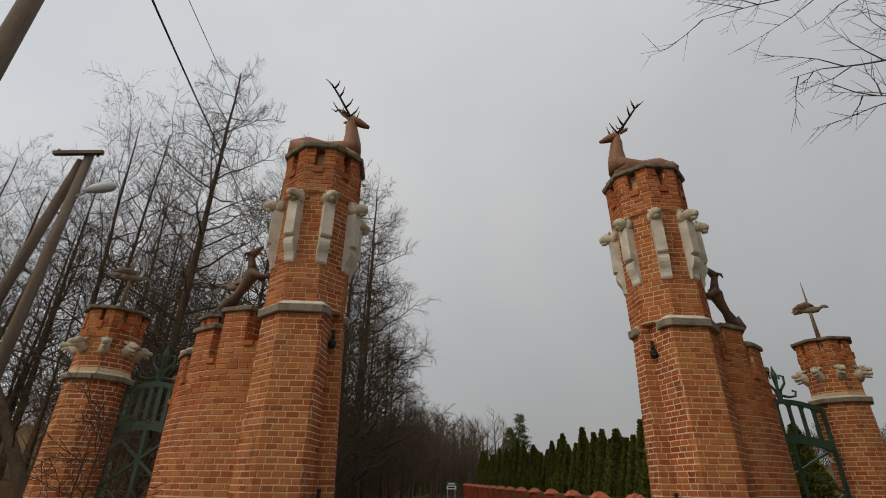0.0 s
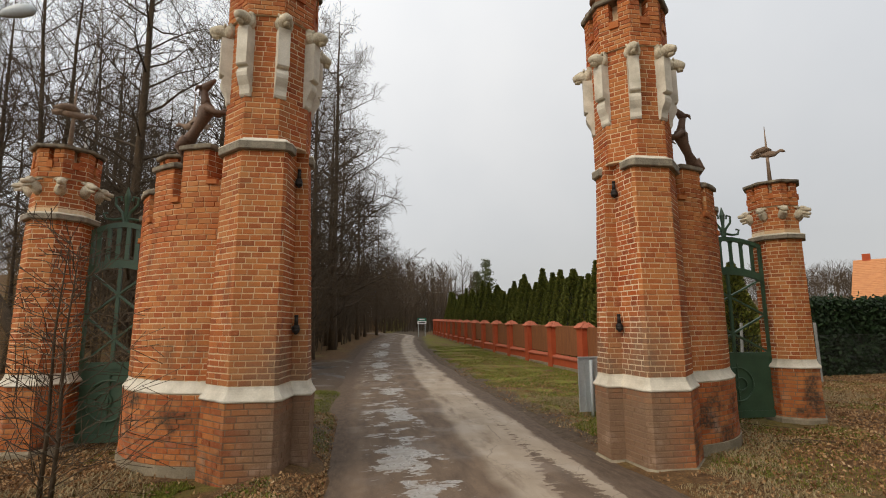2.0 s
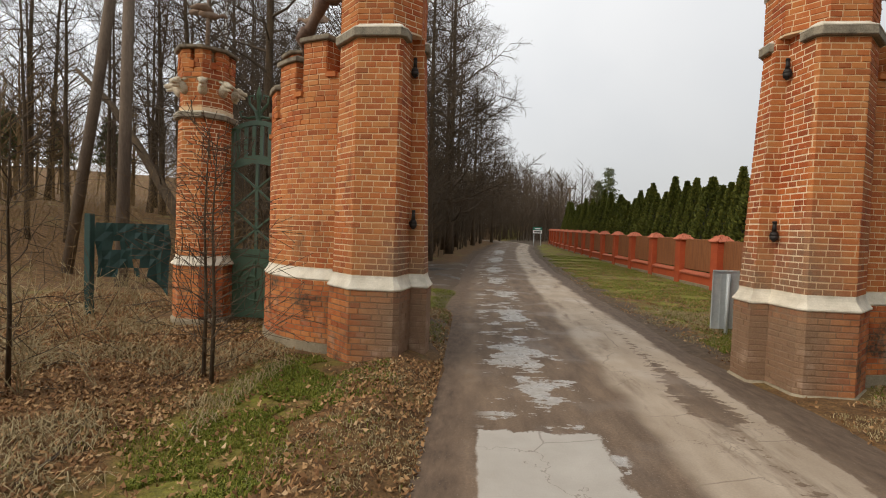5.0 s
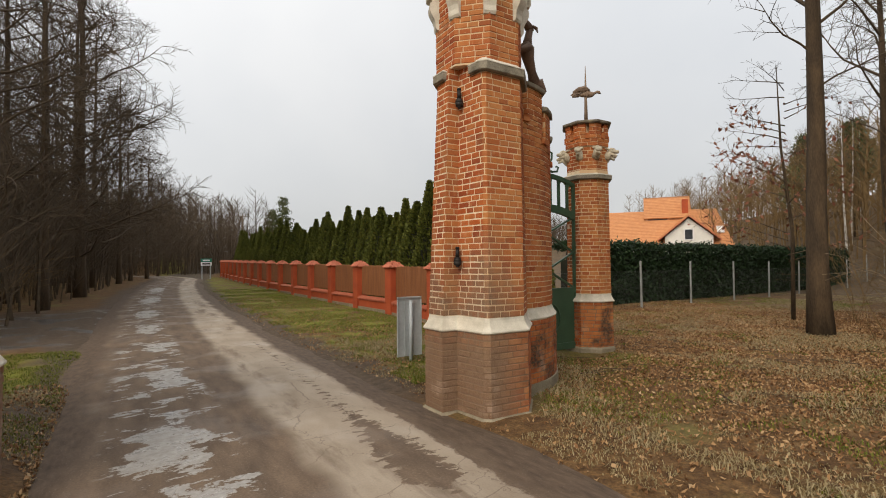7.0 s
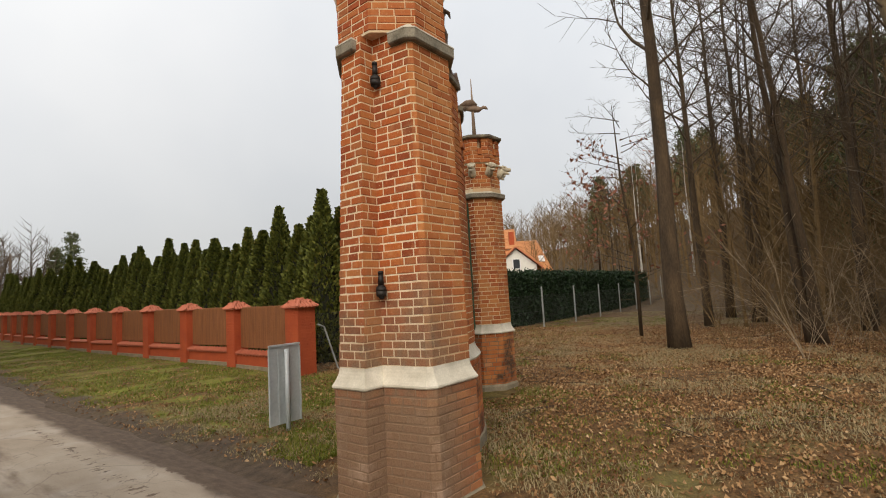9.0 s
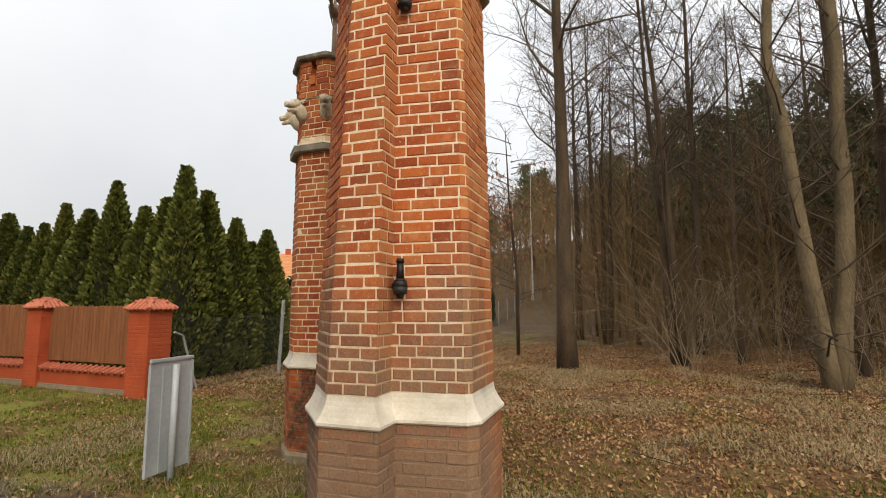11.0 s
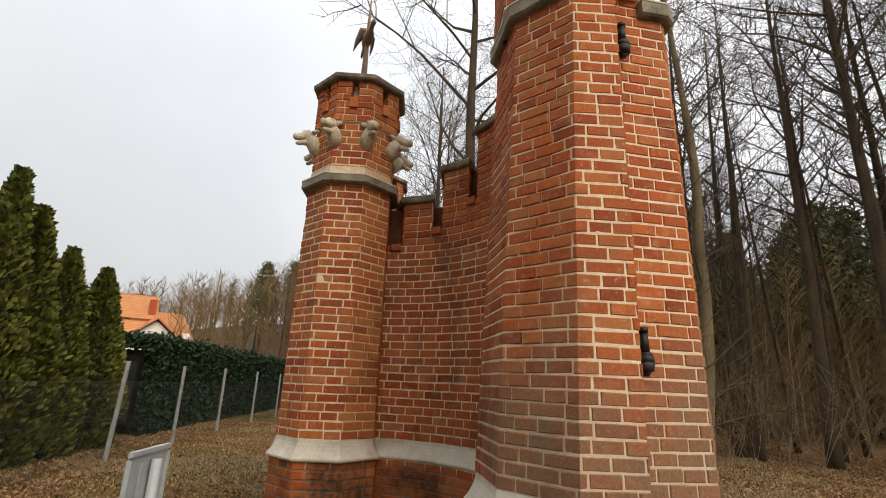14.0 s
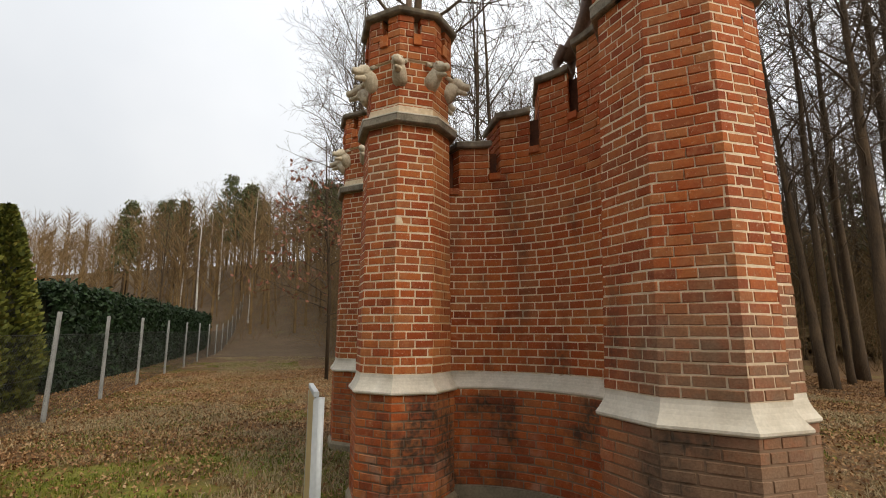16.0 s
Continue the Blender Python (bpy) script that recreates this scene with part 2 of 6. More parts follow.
def road_material():
    """Worn lane: brown mud-stained asphalt, a pale dry strip with a broken seam, wet grey patches. UV: across and along, in metres."""
    k = Mat("worn_asphalt", 0.8, spec=0.3)
    uv = k.n.new("ShaderNodeUVMap")
    u, v, w = k.xyz(uv.outputs[0])
    st = uv.outputs[0]
    sub, add, mul = (lambda a, b: k.math("SUBTRACT", a, b)), (lambda a, b: k.math("ADD", a, b)), (lambda a, b: k.math("MULTIPLY", a, b))
    broad = sub(k.noise(0.7, 4, st), 0.5)
    ragged = sub(k.noise(5.0, 6, st, 0.7, (1.0, 0.6, 1.0)), 0.5)
    streak = sub(k.noise(7.0, 5, st, 0.65, (0.35, 1.6, 1.0)), 0.5)
    brown = k.ramp(k.noise(3.0, 6, st, 0.6, (1.5, 0.4, 1.0)), [(0.3, (0.092, 0.063, 0.042)), (0.7, (0.182, 0.126, 0.083))])
    brown = k.mix(0.55, brown, k.ramp(k.noise(45, 4, st), [(0.3, 0.62), (0.7, 1.2)]), "MULTIPLY")
    pale = k.ramp(k.noise(1.6, 6, st, 0.6, (1.3, 0.5, 1.0)), [(0.3, (0.265, 0.208, 0.150)), (0.7, (0.385, 0.318, 0.242))])
    pale = k.mix(0.35, pale, k.ramp(k.noise(60, 4, st), [(0.3, 0.7), (0.7, 1.15)]), "MULTIPLY")
    grey = k.ramp(k.noise(18, 5, st), [(0.3, (0.235, 0.215, 0.19)), (0.7, (0.34, 0.315, 0.28))])
    # the pale strip, its left edge soft with dust and its right edge broken
    along = k.math("MINIMUM", sub(v, 4.0), 16.0)
    lo = add(mul(along, 0.026), add(0.02, mul(broad, 0.5)))
    hi = add(mul(along, 0.036), add(1.27, mul(ragged, 0.3)))
    strip = mul(k.smooth(sub(u, lo), -0.04, 0.2), sub(1.0, k.smooth(sub(u, hi), -0.02, 0.02)))
    strip = mul(strip, k.ramp(k.noise(0.9, 6, st, 0.65, (1.6, 0.35, 1.0)), [(0.36, 0.25), (0.46, 1.0)]))
    # the seam where the surface has broken away, wide at its near end
    mid = add(0.86, mul(sub(v, 5.0), 0.045))
    half = add(0.08, mul(0.25, mul(sub(1.0, k.smooth(v, 5.2, 8.0)), k.smooth(v, 4.86, 5.06))))
    half = mul(half, sub(1.0, k.smooth(v, 12.5, 14.0)))
    crumb = sub(k.noise(11.0, 5, st, 0.7, (0.5, 1.0, 1.0)), 0.5)
    gap = sub(k.math("ABSOLUTE", add(sub(u, mid), mul(ragged, 0.35))), add(half, add(mul(crumb, 0.8), -0.1)))
    strip = mul(strip, k.smooth(gap, -0.012, 0.012))
    # a smooth pale repair slab near the start
    slab = mul(mul(k.smooth(add(u, mul(ragged, 0.12)), -1.40, -1.37), sub(1.0, k.smooth(add(u, mul(ragged, 0.35)), -0.42, -0.38))), mul(sub(1.0, k.smooth(add(v, mul(ragged, 0.3)), 4.5, 4.53)), k.smooth(v, 1.9, 1.95)))
    wet = 0.0
    for a, b, ra, rb in PUDDLES:
        du, dv = mul(sub(u, a), 1 / ra), mul(sub(v, b), 1 / rb)
        wet = k.math("MAXIMUM", wet, sub(1.0, add(mul(du, du), mul(dv, dv))))
    blotch = sub(k.noise(2.3, 6, st, 0.7, (0.8, 1.0, 1.0)), 0.5)
    wet = k.smooth(add(k.math("MAXIMUM", wet, -0.9), add(mul(blotch, 5.0), mul(streak, 1.8))), 0.30, 0.42)
    wet = mul(wet, mul(k.smooth(u, -1.45, -1.2), sub(1.0, k.smooth(add(u, mul(ragged, 0.4)), -0.3, -0.2))))
    wet = mul(wet, sub(1.0, slab))
    col = k.mix(strip, brown, pale)
    col = k.mix(slab, col, k.mix(0.75, pale, k.ramp(k.noise(2.5, 5, st), [(0.3, (0.30, 0.285, 0.255)), (0.7, (0.375, 0.36, 0.33))])))
    col = k.mix(wet, col, grey)
    # mud washed over the edges
    edge = k.smooth(add(k.math("ABSOLUTE", add(u, 0.05)), mul(broad, 0.7)), 1.38, 1.62)
    col = k.mix(edge, col, k.ramp(k.noise(9, 6, st, 0.65, (1.4, 0.5, 1.0)), [(0.3, (0.058, 0.039, 0.026)), (0.7, (0.138, 0.094, 0.062))]))
    stone = k.ramp(k.noise(90, 2, st), [(0.66, 0.0), (0.74, 0.4)])
    col = k.mix(stone, col, (0.36, 0.33, 0.30))
    crack = k.n.new("ShaderNodeTexVoronoi")
    crack.feature = "DISTANCE_TO_EDGE"
    crack.inputs["Scale"].default_value = 1.3
    warp = k.mix(0.12, st, k.ramp(k.noise(4, 4, st), [(0.0, 0.0), (1.0, 4.0)]), "ADD")
    k.l.new(warp, crack.inputs["Vector"])
    line = mul(mul(sub(1.0, k.smooth(crack.outputs["Distance"], 0.0, 0.012)), 0.5), k.math("MAXIMUM", strip, slab))
    col = k.mix(line, col, (0.10, 0.07, 0.05))
    k.bump(add(k.noise(60, 4, st), add(mul(k.math("MAXIMUM", strip, slab), 1.6), mul(wet, -0.5))), 0.3, 0.008)
    damp = mul(k.ramp(k.noise(0.9, 4, st), [(0.5, 0.0), (0.62, 0.3)]), sub(1.0, edge))
    return k.done(col, sub(0.85, k.math("MAXIMUM", damp, mul(wet, k.ramp(k.noise(6, 4, st), [(0.35, 0.25), (0.6, 0.6)])))))


def ground_material():
    """Soil, moss and litter under the grass and leaves."""
    k = Mat("verge_soil", 0.95)
    x, y, z = k.xyz()
    soil = k.ramp(k.noise(7, 6), [(0.3, (0.074, 0.037, 0.014)), (0.55, (0.148, 0.080, 0.030)), (0.75, (0.226, 0.133, 0.053))])
    soil = k.mix(0.65, soil, k.ramp(k.noise(38, 5), [(0.3, 0.3), (0.65, 1.25)]), "MULTIPLY")
    moss = k.ramp(k.noise(16, 5), [(0.3, (0.085, 0.100, 0.010)), (0.7, (0.225, 0.235, 0.026))])
    verge = k.math("MULTIPLY", k.smooth(x, 3.2, 4.6), k.math("SUBTRACT", 1.0, k.smooth(x, 7.6, 9.0)))
    verge = k.math("MULTIPLY", verge, k.smooth(y, 7.2, 9.0))
    front = k.math("MULTIPLY", k.smooth(x, -2.7, -2.1), k.math("SUBTRACT", 1.0, k.smooth(x, -1.5, -1.1)))
    front = k.math("MULTIPLY", front, k.math("SUBTRACT", 1.0, k.smooth(y, 5.6, 7.0)))
    back = k.math("MULTIPLY", k.math("MULTIPLY", k.smooth(y, 7.4, 8.4), k.math("SUBTRACT", 1.0, k.smooth(y, 13.2, 14.6))), k.math("MULTIPLY", k.smooth(x, -4.5, -3.0), k.math("SUBTRACT", 1.0, k.smooth(x, -0.6, -0.1))))
    green = k.math("MULTIPLY", k.math("MAXIMUM", verge, k.math("MAXIMUM", front, back)), k.ramp(k.noise(1.2, 5), [(0.38, 0.0), (0.6, 0.9)]))
    col = k.mix(green, soil, moss)
    wild = k.ramp(k.noise(0.7, 4), [(0.56, 0.0), (0.7, 0.6)])
    col = k.mix(wild, col, k.mix(0.5, moss, (0.19, 0.15, 0.075)))
    # mud along the lane, and where a track leaves it on the wooded side
    bend = k.math("MAXIMUM", k.math("SUBTRACT", y, 10.0), 0.0)
    off = k.math("SUBTRACT", x, k.math("ADD", 1.6, k.math("MULTIPLY", 0.0018, k.math("MULTIPLY", bend, bend))))
    rough = k.math("MULTIPLY", k.math("SUBTRACT", k.noise(1.6, 5), 0.5), 1.6)
    near = k.math("SUBTRACT", 1.0, k.smooth(k.math("ADD", k.math("ABSOLUTE", off), rough), 2.15, 2.75))
    track = k.math("MULTIPLY", k.smooth(k.math("ADD", y, rough), 14.4, 15.4), k.math("SUBTRACT", 1.0, k.smooth(k.math("ADD", y, rough), 22.0, 25.0)))
    track = k.math("MULTIPLY", track, k.math("MULTIPLY", k.smooth(x, -9.0, -7.0), k.math("SUBTRACT", 1.0, k.smooth(x, 0.8, 1.4))))
    mud = k.math("MULTIPLY", k.math("MAXIMUM", near, track), k.smooth(y, 6.5, 8.0))
    col = k.mix(k.math("MULTIPLY", mud, 0.92), col, k.ramp(k.noise(9, 6), [(0.3, (0.045, 0.032, 0.022)), (0.7, (0.115, 0.082, 0.056))]))
    pool = k.math("MULTIPLY", track, k.ramp(k.noise(0.9, 4), [(0.53, 0.0), (0.57, 1.0)]))
    col = k.mix(k.math("MULTIPLY", pool, 0.7), col, (0.10, 0.09, 0.08))
    far = k.smooth(x, 22.0, 34.0)
    col = k.mix(k.math("MULTIPLY", far, 0.6), col, k.ramp(k.noise(0.5, 6), [(0.35, (0.05, 0.042, 0.028)), (0.65, (0.10, 0.075, 0.05))]))
    k.bump(k.noise(30, 5), 0.8, 0.03)
    return k.done(col, k.math("SUBTRACT", 0.95, k.math("MULTIPLY", pool, 0.6)))


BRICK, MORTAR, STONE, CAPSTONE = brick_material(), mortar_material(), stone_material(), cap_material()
# brick darkened in its colour to stand for shade deep in the slots
SHADEBRICK = plain("shade_dark_brick", (0.05, 0.02, 0.011), (0.15, 0.055, 0.026), 6, 50, 0.9)
WEATHERED = plain("weathered_grey_stone", (0.10, 0.088, 0.062), (0.33, 0.29, 0.22), 7, 60, 0.92, bump=0.5, dist=0.006)
CONCRETE = plain("footing_concrete", (0.15, 0.122, 0.08), (0.31, 0.26, 0.18), 5, 50)
GREEN = plain("green_gate_paint", (0.022, 0.052, 0.028), (0.045, 0.092, 0.048), 4, 40, 0.5, bump=0.1, spec=0.5)
EARTH, ASPHALT = ground_material(), road_material()
BARK = plain("bark", (0.028, 0.019, 0.011), (0.105, 0.070, 0.039), 5, 45, 0.95, bump=0.8, dist=0.02, stretch=(1, 1, 0.25))
BRUSH = plain("brown_brush", (0.095, 0.059, 0.025), (0.228, 0.149, 0.066), 2, 14, 0.95, bump=0.0)
TWIG = plain("twig", (0.036, 0.026, 0.017), (0.115, 0.082, 0.050), 3, 20, 0.9, bump=0.0)
GREYBARK = plain("grey_mossy_bark", (0.07, 0.052, 0.027), (0.19, 0.142, 0.08), 3, 30, 0.95, bump=0.7, dist=0.02, stretch=(1, 1, 0.4))
BIRCH = plain("birch_bark", (0.35, 0.33, 0.30), (0.62, 0.60, 0.56), 3, 20, 0.8, stretch=(1, 1, 2.5))
THUJA = leafy("thuja_fronds", [(0.1, (0.022, 0.030, 0.005)), (0.45, (0.074, 0.088, 0.013)), (0.75, (0.135, 0.142, 0.022)), (0.95, (0.23, 0.165, 0.040))])
HEDGE = leafy("hedge_leaves", [(0.1, (0.005, 0.012, 0.004)), (0.5, (0.011, 0.028, 0.008)), (0.9, (0.022, 0.050, 0.014))], 0.65)
PINE = leafy("pine_needles", [(0.1, (0.030, 0.036, 0.011)), (0.5, (0.066, 0.078, 0.024)), (0.9, (0.12, 0.13, 0.042))])
# near-black core colour: the shade between fronds and leaves is painted in
UNDER = plain("painted_shade_core", (0.010, 0.012, 0.006), (0.022, 0.022, 0.012), 4, 30, 1.0)
LITTER = leafy("dead_leaves", [(0.05, (0.075, 0.034, 0.013)), (0.32, (0.165, 0.078, 0.030)), (0.56, (0.275, 0.150, 0.062)), (0.76, (0.37, 0.235, 0.115)), (0.95, (0.56, 0.43, 0.28))], 0.8)
GRASS = leafy("grass_blades", [(0.1, (0.053, 0.070, 0.006)), (0.45, (0.110, 0.136, 0.011)), (0.75, (0.194, 0.189, 0.026)), (0.95, (0.317, 0.255, 0.075))])
STRAW = leafy("dry_grass", [(0.1, (0.157, 0.113, 0.052)), (0.5, (0.257, 0.197, 0.098)), (0.9, (0.357, 0.289, 0.164))])
OAKLEAF = leafy("withered_leaves", [(0.1, (0.16, 0.05, 0.03)), (0.9, (0.33, 0.14, 0.08))])
FENCE = plain("red_painted_brick", (0.30, 0.052, 0.018), (0.43, 0.09, 0.032), 3, 40, 0.8)
WOOD = plain("stained_boards", (0.15, 0.055, 0.02), (0.28, 0.115, 0.048), 4, 50, 0.75, stretch=(3, 3, 0.3))
TERRA = plain("terracotta_tile", (0.36, 0.10, 0.055), (0.50, 0.17, 0.10), 5, 40, 0.8)
METAL = plain("galvanised_steel", (0.36, 0.40, 0.41), (0.52, 0.56, 0.57), 3, 30, 0.5, 0.15, 0.05)
SIGNFACE = plain("yellow_sign_sheet", (0.48, 0.36, 0.16), (0.60, 0.47, 0.24), 3, 30, 0.5)
POSTGREY = plain("grey_concrete_post", (0.20, 0.207, 0.20), (0.36, 0.368, 0.353), 4, 40, 0.8)
WIRE = plain("fence_wire", (0.05, 0.052, 0.05), (0.10, 0.104, 0.10), 4, 40, 0.6, 0.3, 0.0)
IRON = plain("wrought_iron", (0.018, 0.017, 0.016), (0.045, 0.04, 0.036), 6, 50, 0.55, 0.6)
STAGBROWN = plain("painted_stag_bronze", (0.17, 0.075, 0.035), (0.30, 0.14, 0.065), 4, 40, 0.6, bump=0.15, spec=0.4)
HORN = plain("dark_antler_metal", (0.03, 0.026, 0.024), (0.07, 0.058, 0.05), 6, 50, 0.6)
HOUND = plain("dark_hound_bronze", (0.07, 0.040, 0.026), (0.17, 0.098, 0.06), 5, 40, 0.6, bump=0.15)
VANE = plain("rusty_vane_iron", (0.13, 0.085, 0.058), (0.29, 0.205, 0.14), 6, 50, 0.75)
HEADSTONE = plain("carved_pale_stone", (0.260, 0.218, 0.150), (0.728, 0.653, 0.492), 7, 50, 0.9, bump=0.5, dist=0.01)
ROOF = plain("orange_roof_tile", (0.44, 0.185, 0.075), (0.57, 0.27, 0.12), 2, 12, 0.8)
PLASTER = plain("white_plaster", (0.66, 0.64, 0.58), (0.78, 0.76, 0.70), 2, 20, 0.9)
PANE = plain("dark_window_pane", (0.03, 0.035, 0.04), (0.05, 0.055, 0.06), 2, 10, 0.1, spec=0.6)
POLEWOOD = plain("creosoted_pole", (0.085, 0.063, 0.048), (0.190, 0.144, 0.104), 4, 40, 0.95, bump=0.6, dist=0.01, stretch=(1, 1, 0.2))
SIGNGREEN = plain("sign_green", (0.02, 0.16, 0.10), (0.03, 0.20, 0.13), 3, 20, 0.5)
SIGNWHITE = plain("sign_white", (0.7, 0.7, 0.68), (0.8, 0.8, 0.78), 3, 20, 0.5)
NETGREEN = plain("dark_green_sheet", (0.012, 0.035, 0.03), (0.025, 0.06, 0.05), 4, 30, 0.6)
BLUE = plain("blue_sheet_roof", (0.10, 0.17, 0.36), (0.14, 0.22, 0.44), 2, 10, 0.6)


# ---- mesh helpers ----
def mesh_of(name, bm, material, smooth=False):
    me = bpy.data.meshes.new(name)
    bm.to_mesh(me)
    bm.free()
    me.materials.append(material)
    if smooth:
        me.polygons.foreach_set("use_smooth", [True] * len(me.polygons))
    return me


def part(name, bm, material, parent, label="", smooth=False):
    ob = new(name, mesh_of(name, bm, material, smooth))
    ob.parent = parent
    if label:
        tagged(ob, label)
    return ob


def thing(name, label, category, at=None, group="", kind=""):
    ob = new(name)
    ob.empty_display_size = 0.2
    if at is not None:
        ob.matrix_basis = at
    return tagged(ob, label, category, group, kind)


def raw_mesh(name, verts, faces, material, smooth=False):
    me = bpy.data.meshes.new(name)
    me.from_pydata(verts, [], faces)
    me.materials.append(material)
    if smooth:
        me.polygons.foreach_set("use_smooth", [True] * len(me.polygons))
    return me


def raw(name, verts, faces, material, parent=None, label="", smooth=False):
    ob = new(name, raw_mesh(name, verts, faces, material, smooth))
    ob.parent = parent
    if label:
        tagged(ob, label)
    return ob


def box_bm(x0, y0, z0, x1, y1, z1, bevel=0.0, bm=None):
    bm = bm or bmesh.new()
    r = bmesh.ops.create_cube(bm, size=1.0, matrix=Matrix.Translation(((x0 + x1) / 2, (y0 + y1) / 2, (z0 + z1) / 2)) @ Matrix.Diagonal((x1 - x0, y1 - y0, z1 - z0, 1)))
    if bevel:
        es = list({e for v in r["verts"] for e in v.link_edges})
        bmesh.ops.bevel(bm, geom=es, offset=bevel, segments=2, affect="EDGES")
    return bm


def beam(bm, a, b, w, d=None):
    """A square bar from a to b, w wide and d deep."""
    a, b = Vector(a), Vector(b)
    q = (b - a).to_track_quat("Z", "Y").to_matrix().to_4x4()
    bmesh.ops.create_cube(bm, size=1.0, matrix=Matrix.Translation((a + b) / 2) @ q @ Matrix.Diagonal((w, d or w, (b - a).length, 1)))
    return bm


def tube(verts, faces, pts, radii, sides=6, squash=1.0, capped=True):
    """A tapered skin along points; rings square to the way."""
    pts = [Vector(p) for p in pts]
    n0 = len(verts)
    ref = Vector((0.31, 0.87, 0.37))
    for k, p in enumerate(pts):
        d = (pts[min(k + 1, len(pts) - 1)] - pts[max(k - 1, 0)]).normalized()
        u = d.cross(ref)
        u = u.normalized() if u.length > 1e-3 else Vector((1, 0, 0))
        v = d.cross(u)
        for s in range(sides):
            a = 2 * math.pi * s / sides
            verts.append(tuple(p + u * (math.cos(a) * radii[k]) + v * (math.sin(a) * radii[k] * squash)))
    for k in range(len(pts) - 1):
        for s in range(sides):
            a, b = n0 + k * sides + s, n0 + k * sides + (s + 1) % sides
            faces.append((a, b, b + sides, a + sides))
    if not capped:
        return
    faces.append(tuple(n0 + s for s in reversed(range(sides))))
    e = n0 + (len(pts) - 1) * sides
    faces.append(tuple(e + s for s in range(sides)))


def octagon(cx, cy, a):
    """Corners of an octagon of apothem a with faces square to x and y, counter-clockwise."""
    r = a / math.cos(math.pi / 8)
    return [(cx + r * math.cos(math.pi / 8 + k * math.pi / 4), cy + r * math.sin(math.pi / 8 + k * math.pi / 4)) for k in range(8)]


def offset_poly(poly, d, closed=True):
    """A plan polygon (counter-clockwise) or line moved outward (to its right) by d."""
    n, out = len(poly), []
    for k, p in enumerate(poly):
        a = Vector(poly[k - 1]) if (closed or k) else None
        b = Vector(poly[(k + 1) % n]) if (closed or k < n - 1) else None
        p = Vector(p)
        d1 = (p - a).normalized() if a is not None else (b - p).normalized()
        d2 = (b - p).normalized() if b is not None else d1
        n1, n2 = Vector((d1.y, -d1.x)), Vector((d2.y, -d2.x))
        m = (n1 + n2) / max(0.3, 1 + n1.dot(n2))
        out.append(tuple(p + m * d))
    return out


def loft(rings, bm=None):
    """A closed skin through rings of plan points at heights: [(z, poly), ...]."""
    bm = bm or bmesh.new()
    vs = [[bm.verts.new((x, y, z)) for x, y in poly] for z, poly in rings]
    n = len(vs[0])
    for a, b in zip(vs, vs[1:]):
        for k in range(n):
            bm.faces.new((a[k], a[(k + 1) % n], b[(k + 1) % n], b[k]))
    bm.faces.new(list(reversed(vs[0])))
    bm.faces.new(vs[-1])
    return bm


def prism(poly, z0, z1, bm=None):
    return loft([(z0, poly), (z1, poly)], bm)


def string_course(poly, z0, z1, out, top_out, parent):
    """A dark weathered slab below and a pale sweep of stone above it."""
    h = z1 - z0
    zm = z0 + 0.58 * h
    slab = part("moulding", loft([(z0, offset_poly(poly, out - 0.015)), (z0 + 0.012, offset_poly(poly, out)), (zm, offset_poly(poly, out))]), WEATHERED, parent, "grey weathered stone slab")
    prof = [(zm, out + 0.004), (zm + 0.012, out + 0.004)]
    for k in range(1, 5):
        u = k / 4
        prof.append((zm + 0.012 + (z1 - zm - 0.012) * u, top_out + (out + 0.004 - top_out) * (1 - u) ** 1.5))
    part("moulding_top", loft([(z, offset_poly(poly, d)) for z, d in prof]), STONE, parent, "pale stone weathering above the slab")
    return slab


def band(poly, z0, z1, out, top_out, parent, material, name="moulding", label=""):
    """A stone moulding: an upright nose below, sweeping in towards the top."""
    h = z1 - z0
    prof = [(z0, out - 0.012), (z0 + 0.012, out), (z0 + 0.16 * h, out)]
    for k in range(1, 6):
        u = k / 5
        prof.append((z0 + h * (0.16 + 0.84 * u), top_out + (out - top_out) * (1 - u) ** 1.8))
    return part(name, loft([(z, offset_poly(poly, d)) for z, d in prof]), material, parent, label)


COURSE = 0.0712


